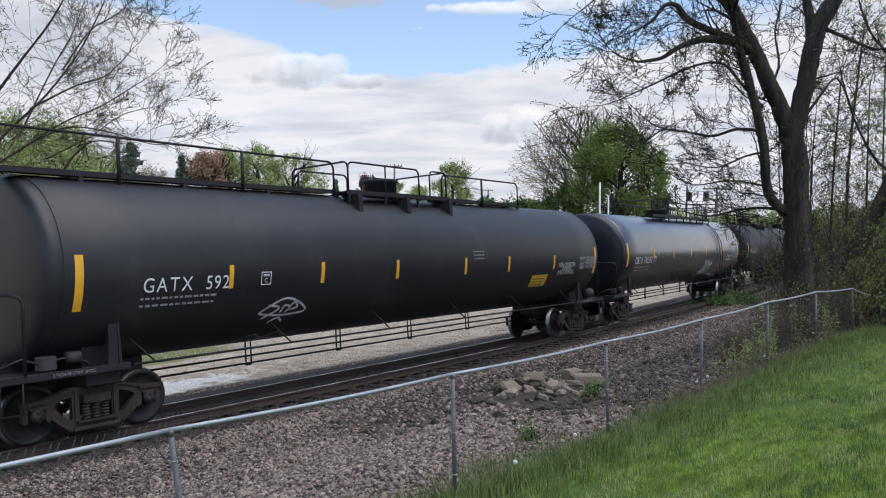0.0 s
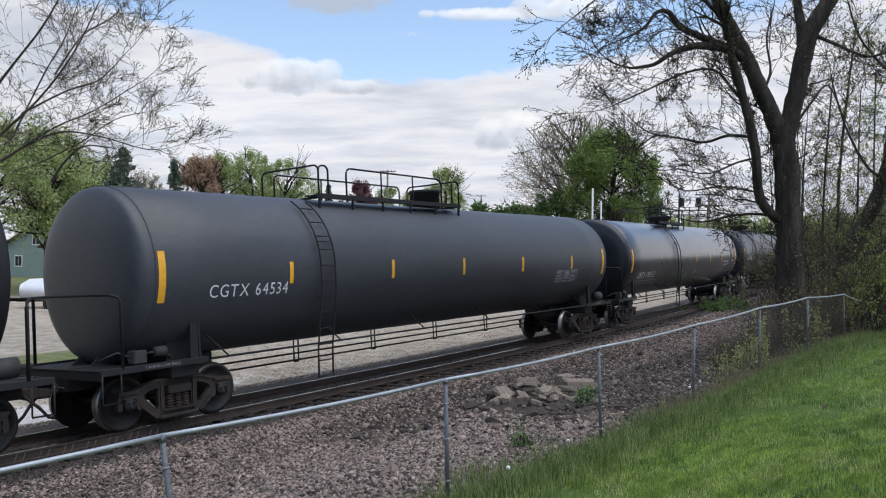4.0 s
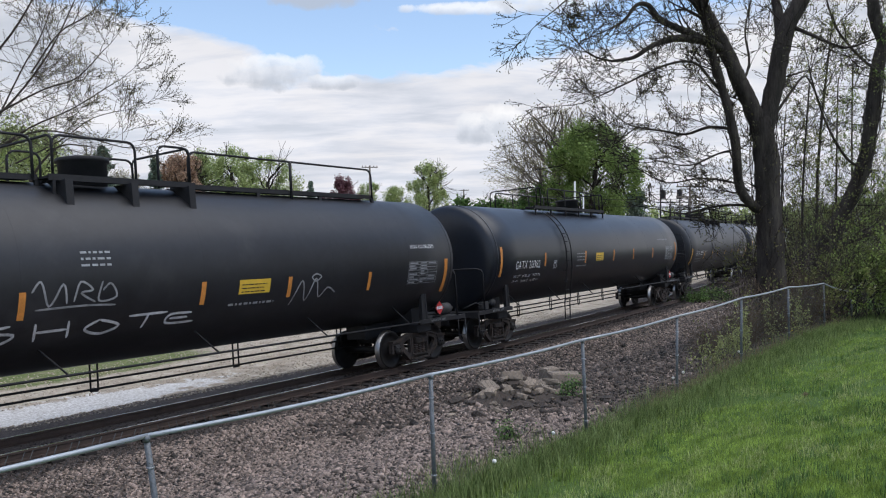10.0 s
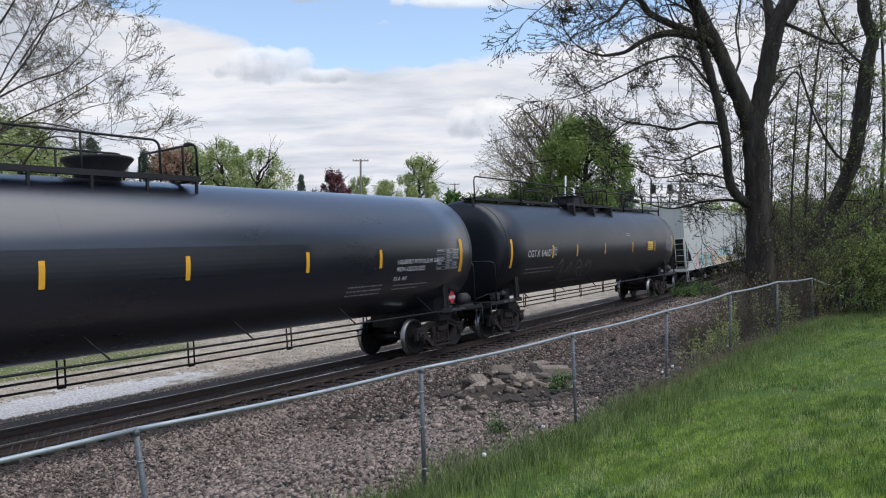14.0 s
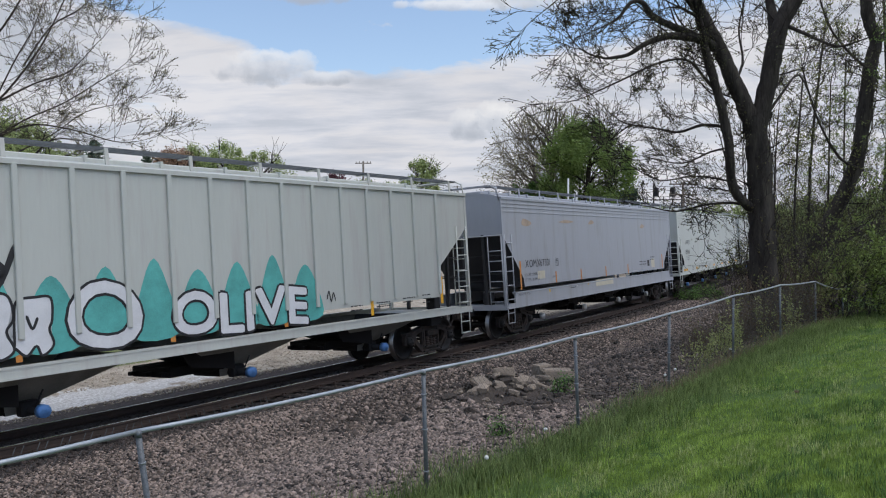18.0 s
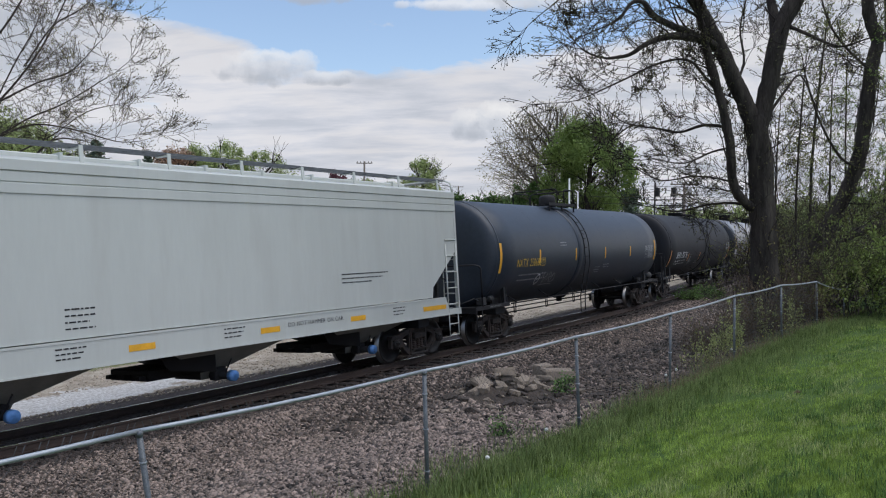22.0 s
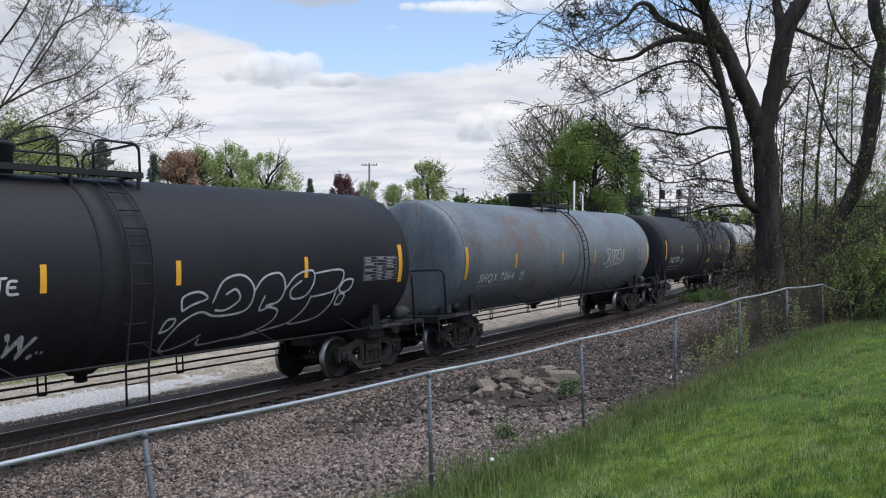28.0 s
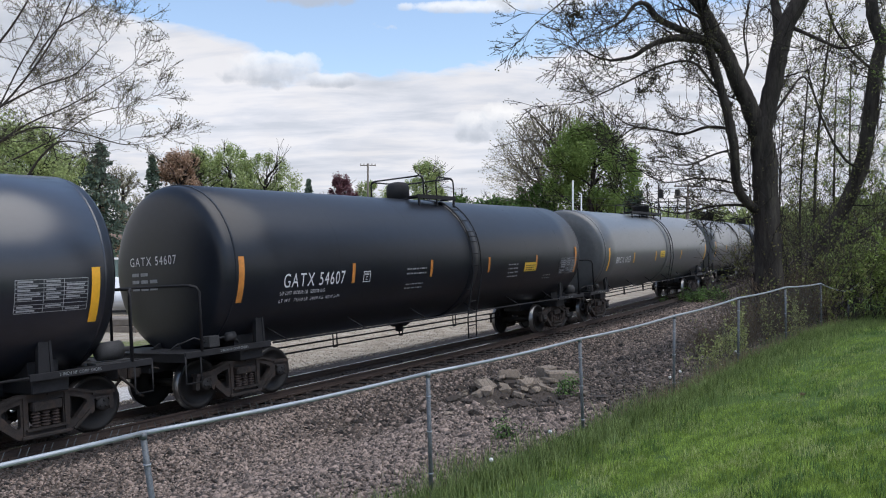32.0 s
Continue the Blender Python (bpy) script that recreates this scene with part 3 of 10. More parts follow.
# ---- track ----
def make_track():
    track = tagged(empty("railway_track"), "curved banked railway track on stone ballast", "railway track", kind="structure")
    prof = ((-0.075, 0), (0.075, 0), (0.075, 0.02), (0.014, 0.04), (0.014, 0.125), (0.036, 0.135), (0.036, 0.172), (-0.036, 0.172), (-0.036, 0.135), (-0.014, 0.125), (-0.014, 0.04), (-0.075, 0.02))
    ls = [-260 + 20 * i for i in range(12)] + [-20 + 2.0 * i for i in range(51)] + [82 + 20 * i for i in range(1, 26)]
    for s in (-1, 1):
        vs, fs = [], []
        n = len(prof)
        for l in ls:
            m = on_track(l)
            for a, h in prof:
                vs.append(m @ Vector((0, s * (GAUGE / 2 + 0.036) + a, h - 0.172)))
        for i in range(len(ls) - 1):
            for j in range(n):
                fs.append((i * n + j, i * n + (j + 1) % n, (i + 1) * n + (j + 1) % n, (i + 1) * n + j))
        ob = raw("rail", vs, fs, RAIL, track, "rust-brown rail with a polished head")
        ob.data.materials.append(RAIL_TOP)
        for i, p in enumerate(ob.data.polygons):
            if i % n == 6:
                p.material_index = 1
    bm = bmesh.new()
    box(bm, -0.115, 0.115, -1.3, 1.3, -0.36, -0.185, bevel=0.01)
    tie = part("tie", bm, TIE, track)
    tie.matrix_basis = on_track(-12)
    bm = bmesh.new()
    box(bm, -0.09, 0.09, -0.17, 0.17, -0.19, -0.165, bevel=0.004)
    for y in (-0.11, 0.11):
        box(bm, -0.06, -0.03, y - 0.012, y + 0.012, -0.166, -0.13)
        box(bm, 0.03, 0.06, y - 0.012, y + 0.012, -0.166, -0.13)
    plate = part("tie_plate", bm, RAIL, track)
    plate.matrix_basis = on_track(-12) @ pose(0, -0.753, 0)
    for i in range(1, 130):
        m = on_track(-12 + i * 0.52) @ pose(0, random.uniform(-0.03, 0.03), 0, 0, 0, random.uniform(-1, 1))
        share("tie", tie, track, m)
        if i < 90:
            share("tie_plate", plate, track, on_track(-12 + i * 0.52) @ pose(0, -0.753, 0))


make_track()

# ---- rolling stock ----
SHARED = {}


def cached(key, make):
    if key not in SHARED:
        SHARED[key] = make()
    return SHARED[key]


def piece(name, key, make, material, parent, m=None, label="", smooth=False, slots=()):
    """A part whose mesh is shared by all that look alike."""
    if key not in SHARED:
        bm = bmesh.new()
        make(bm)
        me = bpy.data.meshes.new(name)
        bm.to_mesh(me)
        bm.free()
        if smooth:
            me.polygons.foreach_set("use_smooth", [True] * len(me.polygons))
        for k in (material, *slots):
            me.materials.append(k)
        SHARED[key] = me
    ob = new(name, SHARED[key])
    ob.parent = parent
    if m is not None:
        ob.matrix_basis = m
    if label:
        ob["label"] = label
    return ob


AXLE, TREAD_R = 1.02, 0.50             # half the wheelbase of a truck, wheel radius


def wheel_mesh(bm):
    for s in (-1, 1):
        prof = [(0.675, 0.10), (0.675, 0.18), (0.715, 0.22), (0.725, 0.39), (0.690, 0.435), (0.690, 0.525), (0.712, 0.525), (0.728, 0.502), (0.825, 0.496), (0.825, 0.425), (0.775, 0.395), (0.760, 0.22), (0.800, 0.16), (0.800, 0.09), (0.86, 0.085), (0.86, 0.075)]
        mi = [0, 0, 0, 0, 0, 1, 1, 1, 0, 0, 0, 0, 0, 0, 0]
        lathe(bm, [(s * a, r) for a, r in prof], seg=26, axis="y", mi=mi)
        lathe(bm, [(s * 0.86, 0.125), (s * 1.08, 0.125), (s * 1.10, 0.105), (s * 1.10, 0.0)], seg=18, axis="y")
        for k in range(3):
            a = k * 2.094
            lathe(bm, [(s * 1.095, 0.024), (s * 1.12, 0.024), (s * 1.12, 0.0)], seg=6, axis="y", centre=(0.062 * math.sin(a), 0, 0.062 * math.cos(a)))
    pipe(bm, [(0, -0.70, 0), (0, 0.70, 0)], 0.085, 10)


def plate_with_holes(bm, loops, y0, y1):
    """A flat casting cut to the first outline (x, z), with the others as holes, from y0 to y1."""
    edges = []
    for loop in loops:
        vs = [bm.verts.new((x, y0, z)) for x, z in loop]
        edges += [bm.edges.new((vs[i], vs[(i + 1) % len(vs)])) for i in range(len(vs))]
    got = bmesh.ops.triangle_fill(bm, use_beauty=True, edges=edges, normal=(0, -1, 0))
    faces = [g for g in got["geom"] if isinstance(g, bmesh.types.BMFace)]
    ext = bmesh.ops.extrude_face_region(bm, geom=faces)
    bmesh.ops.translate(bm, vec=(0, y1 - y0, 0), verts=[g for g in ext["geom"] if isinstance(g, bmesh.types.BMVert)])
    bmesh.ops.recalc_face_normals(bm, faces=bm.faces)


def frame_mesh(bm):
    """Cast side frame: humped top chord, spring window, two triangular windows, jaws over the axle boxes."""
    half = [(0.0, 0.86), (0.42, 0.86), (0.62, 0.79), (0.80, 0.745), (1.04, 0.735), (1.13, 0.70), (1.15, 0.42), (1.11, 0.39), (1.06, 0.41), (1.06, 0.615), (0.80, 0.615), (0.80, 0.41), (0.755, 0.36), (0.70, 0.40), (0.46, 0.17), (0.38, 0.135), (0.0, 0.135)]
    outline = half + [(-x, z) for x, z in half[-2:0:-1]]
    holes = [[(-0.27, 0.30), (-0.27, 0.735), (0.27, 0.735), (0.27, 0.30)]]
    for s in (-1, 1):
        holes.append([(s * x, z) for x, z in ((0.395, 0.725), (0.56, 0.685), (0.665, 0.63), (0.67, 0.575), (0.47, 0.345), (0.41, 0.33), (0.385, 0.37))])
    wide = AXLE / 0.93
    plate_with_holes(bm, [[(x * wide, z) for x, z in loop] for loop in [outline] + holes], -0.05, 0.05)
    # raised flanges round the edge
    for s in (-1, 1):
        beam(bm, (s * 0.02, 0, 0.845), (s * 0.47, 0, 0.845), 0.17, 0.05)
        beam(bm, (s * 0.46, 0, 0.845), (s * 0.90, 0, 0.725), 0.16, 0.05)
        beam(bm, (s * 0.83, 0, 0.71), (s * 1.25, 0, 0.70), 0.18, 0.06)
        beam(bm, (s * 0.48, 0, 0.175), (s * 0.79, 0, 0.43), 0.16, 0.05)
        beam(bm, (s * 0.355, 0, 0.20), (s * 0.355, 0, 0.82), 0.15, 0.07, up=(1, 0, 0))
        box(bm, s * AXLE - 0.13, s * AXLE + 0.13, -0.085, 0.085, 0.585, 0.63, bevel=0.01)
    box(bm, -0.42, 0.42, -0.11, 0.11, 0.135, 0.20, bevel=0.015)
    box(bm, -0.36, 0.36, -0.13, 0.13, 0.27, 0.305)


def spring_mesh(bm):
    for i in (-1, 0, 1):
        prof = [(0.305, 0.05)]
        for k in range(5):
            z = 0.312 + k * 0.050
            prof += [(z, 0.045), (z + 0.012, 0.080), (z + 0.026, 0.080), (z + 0.038, 0.045)]
        prof += [(0.57, 0.05)]
        lathe(bm, prof, seg=10, axis="z", centre=(i * 0.172, -0.02, 0))


def bolster_mesh(bm):
    box(bm, -0.25, 0.25, -1.13, 1.13, 0.57, 0.735, bevel=0.02)
    lathe(bm, [(0.72, 0.20), (0.86, 0.20), (0.86, 0.0)], seg=16, axis="z")
    for x in (-0.47, 0.47):
        pipe(bm, [(x, -0.75, 0.42), (x, 0.75, 0.42)], 0.045, 6)
        for y in (-0.72, 0.72):
            box(bm, x + (0.02 if x > 0 else -0.1), x + (0.1 if x > 0 else -0.02), y - 0.05, y + 0.05, 0.32, 0.66)
    pipe(bm, [(-0.85, 0.2, 0.36), (0.85, 0.2, 0.36)], 0.03, 5)


WHEELSETS = []


def truck(car, x, turn):
    t = piece("truck", "bolster", bolster_mesh, CAST, car, pose(x, 0, 0, 0, 0, turn), "rusty cast steel two-axle truck")
    for s in (-1, 1):
        piece("side_frame", "side_frame", frame_mesh, CAST, t, pose(0, s * 1.0, 0))
        piece("spring", "spring", spring_mesh, SPRING, t, pose(0, s * 1.0, 0), smooth=True)
        w = piece("wheelset", "wheelset", wheel_mesh, WHEEL, t, None, "steel wheels with bright rims on an axle", slots=(TREAD,))
        w.matrix_parent_inverse = pose(s * AXLE, 0, TREAD_R)
        WHEELSETS.append(w)


def coupler_mesh(bm):
    box(bm, -0.02, 0.55, -0.07, 0.07, 0.78, 0.95, bevel=0.015)
    box(bm, 0.45, 0.70, -0.14, 0.13, 0.73, 1.0, bevel=0.03)
    box(bm, 0.62, 0.80, 0.02, 0.14, 0.76, 0.97, bevel=0.03)
    pipe(bm, [(0.1, -0.35, 0.85), (0.35, -0.38, 0.62), (0.55, -0.30, 0.42), (0.75, -0.12, 0.36)], 0.028, 6)
    pipe(bm, [(0.30, -0.15, 0.98), (0.32, -0.6, 1.02), (0.32, -1.3, 1.0)], 0.014, 5)


def arc_pts(r, zc, a0, a1, n, x=0.0, side=-1):
    """Points on the tank's skin at x, from angle a0 to a1 above its waist on the near side."""
    return [(x, side * r * math.cos(radians(a0 + (a1 - a0) * i / n)), zc + r * math.sin(radians(a0 + (a1 - a0) * i / n))) for i in range(n + 1)]


def hoop(a, b, h, r=0.18, n=4):
    """An upright arch of handrail from a to b, h high, with rounded corners."""
    a, b = Vector(a), Vector(b)
    d = (b - a).normalized()
    up = Vector((0, 0, 1))
    pts = [a, a + up * (h - r)]
    for i in range(1, n + 1):
        q = i / n * math.pi / 2
        pts.append(a + up * (h - r + r * math.sin(q)) + d * (r - r * math.cos(q)))
    for i in range(n + 1):
        q = i / n * math.pi / 2
        pts.append(b + up * (h - r + r * math.cos(q)) - d * (r - r * math.sin(q)))
    return pts + [b]


class Skin:
    """Maps lettering and signs on to a car's near side: x along, z of the middle, u and v in metres from it."""

    def __init__(self, car, r=0.0, zc=0.0, flat=0.0):
        self.car, self.r, self.zc, self.flat = car, r, zc, flat

    def at(self, x, z, v=0.0, lift=0.005):
        if self.flat:
            return (x, -self.flat - lift, z + v)
        a = math.asin(max(-0.98, min(0.98, (z - self.zc) / self.r))) + v / self.r
        return (x, -(self.r + lift) * math.cos(a), self.zc + (self.r + lift) * math.sin(a))

    def patch(self, name, x, z, w, h, material, label="", lift=0.005, n=4, shear=0.0):
        bm = bmesh.new()
        rows = [[bm.verts.new(self.at(x + s * w / 2 + shear * (i / n - 0.5), z, (i / n - 0.5) * h, lift)) for s in (-1, 1)] for i in range(n + 1)]
        for a, b in zip(rows, rows[1:]):
            bm.faces.new((a[0], a[1], b[1], b[0]))
        return part(name, bm, material, self.car, label)

    def letter(self, text, x, z, h, material, name="lettering", squeeze=0.9, label="", lift=0.005):
        done = ""
        for word in text.split(" "):
            if word:
                vs, fs, w = words(word, h, squeeze)
                x1 = x + words(done, h, squeeze)[2]
                raw(name, [self.at(x1 + a, z, b - h / 2, lift) for a, b in vs], fs, material, self.car, label)
            done += word + " "

    def bars(self, x, z, widths, h, gap, material, name="small_print", lift=0.005):
        """Lines of writing too small to read."""
        bm = bmesh.new()
        for i, w in enumerate(widths):
            c, seed = 0.0, random.Random(i * 7 + int(x * 10) + int(w * 100))
            while c < w:
                b = min(w - c, seed.uniform(0.04, 0.16))
                v = -i * (h + gap)
                q = [bm.verts.new(self.at(x + c + dx, z, v + dv, lift)) for dx, dv in ((0, 0), (b, 0), (b, h * 0.55), (0, h * 0.55))]
                bm.faces.new(q)
                c += b + h * 0.55
        return tagged(part(name, bm, material, self.car), kind="stuff")

    def table(self, x, z, w, h, material, name="data_panel", rows=8, cols=4):
        """A ruled panel filled with small entries."""
        bm = bmesh.new()

        def quad(u0, u1, v0, v1, lift=0.005):
            bm.faces.new([bm.verts.new(self.at(x + a, z, b, lift)) for a, b in ((u0, v0), (u1, v0), (u1, v1), (u0, v1))])
        t = 0.010
        for i in range(rows + 1):
            v = -h / 2 + h * i / rows
            quad(-w / 2, w / 2, v - t / 2, v + t / 2)
        for u in (-w / 2, -w * 0.12, w * 0.16, w / 2):
            for i in range(4):
                quad(u - t / 2, u + t / 2, -h / 2 + h * i / 4, -h / 2 + h * (i + 1) / 4, 0.0052)
        rnd = random.Random(int(x * 100))
        for i in range(rows):
            for u0, u1 in ((-w * 0.47, -w * 0.15), (-w * 0.09, w * 0.14), (w * 0.19, w * 0.47)):
                if rnd.random() < 0.8:
                    quad(u0, u0 + (u1 - u0) * rnd.uniform(0.5, 1.0), -h / 2 + h * (i + 0.30) / rows, -h / 2 + h * (i + 0.75) / rows, 0.0054)
        return part(name, bm, material, self.car)

    def frame_box(self, x, z, s, material, name="plate_mark"):
        bm = bmesh.new()
        t = s * 0.07
        sides = [(u, u + t, -s / 2 + s * k / 4, -s / 2 + s * (k + 1) / 4) for u in (-s / 2, s / 2 - t) for k in range(4)]
        for u0, u1, v0, v1 in [(-s / 2, s / 2, s / 2 - t, s / 2), (-s / 2, s / 2, -s / 2, -s / 2 + t)] + sides:
            bm.faces.new([bm.verts.new(self.at(x + a, z, b)) for a, b in ((u0, v0), (u1, v0), (u1, v1), (u0, v1))])
        vs, fs, w = words("C", s * 0.36)
        o = [bm.verts.new(self.at(x + a - w * 0.4, z, b - s * 0.32)) for a, b in vs]
        for f in fs:
            bm.faces.new([o[i] for i in f])
        for k in range(2):
            bm.faces.new([bm.verts.new(self.at(x + a, z, b)) for a, b in ((-s * 0.3, s * 0.16 + k * s * 0.11), (s * 0.3, s * 0.16 + k * s * 0.11), (s * 0.3, s * 0.22 + k * s * 0.11), (-s * 0.3, s * 0.22 + k * s * 0.11))])
        return part(name, bm, material, self.car)

    def placard(self, x, z, s):
        """A red diamond on an upright steel holder below the tank's belly."""
        c = self.at(x, z, 0, 0)
        y = c[1] - 0.32
        bm = bmesh.new()
        box(bm, c[0] - s * 0.30, c[0] + s * 0.30, y + 0.004, y + 0.012, c[2] - s * 0.34, c[2] + s * 0.34)
        box(bm, c[0] - 0.05, c[0] + 0.05, y + 0.008, y + 0.62, c[2] + s * 0.10, c[2] + s * 0.16)
        part("placard_holder", bm, STEEL, self.car)
        bm = bmesh.new()
        rim = [(-0.5, 0), (0, -0.5), (0.5, 0), (0, 0.5)]
        front = [bm.verts.new((c[0] + a * s, y - 0.002, c[2] + b * s)) for a, b in rim]
        back = [bm.verts.new((c[0] + a * s, y + 0.002, c[2] + b * s)) for a, b in rim]
        bm.faces.new(front)
        bm.faces.new(back[::-1])
        for k in range(4):
            bm.faces.new((front[k], back[k], back[(k + 1) % 4], front[(k + 1) % 4]))
        p = part("placard", bm, RED, self.car, "red diamond hazard placard")
        bm = bmesh.new()
        bm.faces.new([bm.verts.new((c[0] + a * s, y - 0.005, c[2] + b * s)) for a, b in ((-0.34, -0.09), (0.34, -0.09), (0.34, 0.12), (-0.34, 0.12))])
        part("number_panel", bm, WHITE, p)
        v2, f2, w = words("1075", s * 0.17)
        raw("number", [(c[0] + a - w / 2, y - 0.008, c[2] + b - s * 0.055) for a, b in v2], f2, INK, p)
        return p

    def stroke(self, pts, width, material, name="graffiti", closed=False, lift=0.006, label="sprayed graffiti lines"):
        """A sprayed line through points (x, z) on the side, rounded by a spline."""
        bm = bmesh.new()
        strokes = pts if isinstance(pts[0][0], (tuple, list)) else [pts]
        for line in strokes:
            p = [Vector((a, b)) for a, b in line]
            fine = []
            n = len(p)
            for i in range(n - 1):
                p0, p1, p2, p3 = p[max(i - 1, 0)], p[i], p[i + 1], p[min(i + 2, n - 1)]
                for k in range(5):
                    t = k / 5
                    fine.append(0.5 * ((2 * p1) + (p2 - p0) * t + (2 * p0 - 5 * p1 + 4 * p2 - p3) * t * t + (3 * p1 - p0 - 3 * p2 + p3) * t ** 3))
            fine.append(p[-1])
            prev = None
            for i, q in enumerate(fine):
                d = fine[min(i + 1, len(fine) - 1)] - fine[max(i - 1, 0)]
                d = d.normalized() if d.length > 1e-6 else Vector((1, 0))
                nrm = Vector((-d.y, d.x)) * (width / 2 * (1.0 if 0 < i < len(fine) - 1 else 0.5))
                pair = [bm.verts.new(self.at(q.x + s * nrm.x, q.y + s * nrm.y, 0, lift)) for s in (-1, 1)]
                if prev:
                    bm.faces.new((prev[0], pair[0], pair[1], prev[1]))
                prev = pair
        return part(name, bm, material, self.car, label)

    def blob(self, pts, material, name="graffiti_fill", lift=0.0055, label="sprayed colour"):
        bm = bmesh.new()
        p = [Vector((a, b)) for a, b in pts]
        n = len(p)
        fine = []
        for i in range(n):
            p0, p1, p2, p3 = p[i - 1], p[i], p[(i + 1) % n], p[(i + 2) % n]
            for k in range(4):
                t = k / 4
                fine.append(0.5 * ((2 * p1) + (p2 - p0) * t + (2 * p0 - 5 * p1 + 4 * p2 - p3) * t * t + (3 * p1 - p0 - 3 * p2 + p3) * t ** 3))
        f = bm.faces.new([bm.verts.new(self.at(q.x, q.y, 0, lift)) for q in fine])
        bmesh.ops.triangulate(bm, faces=[f])
        return part(name, bm, material, self.car, label)


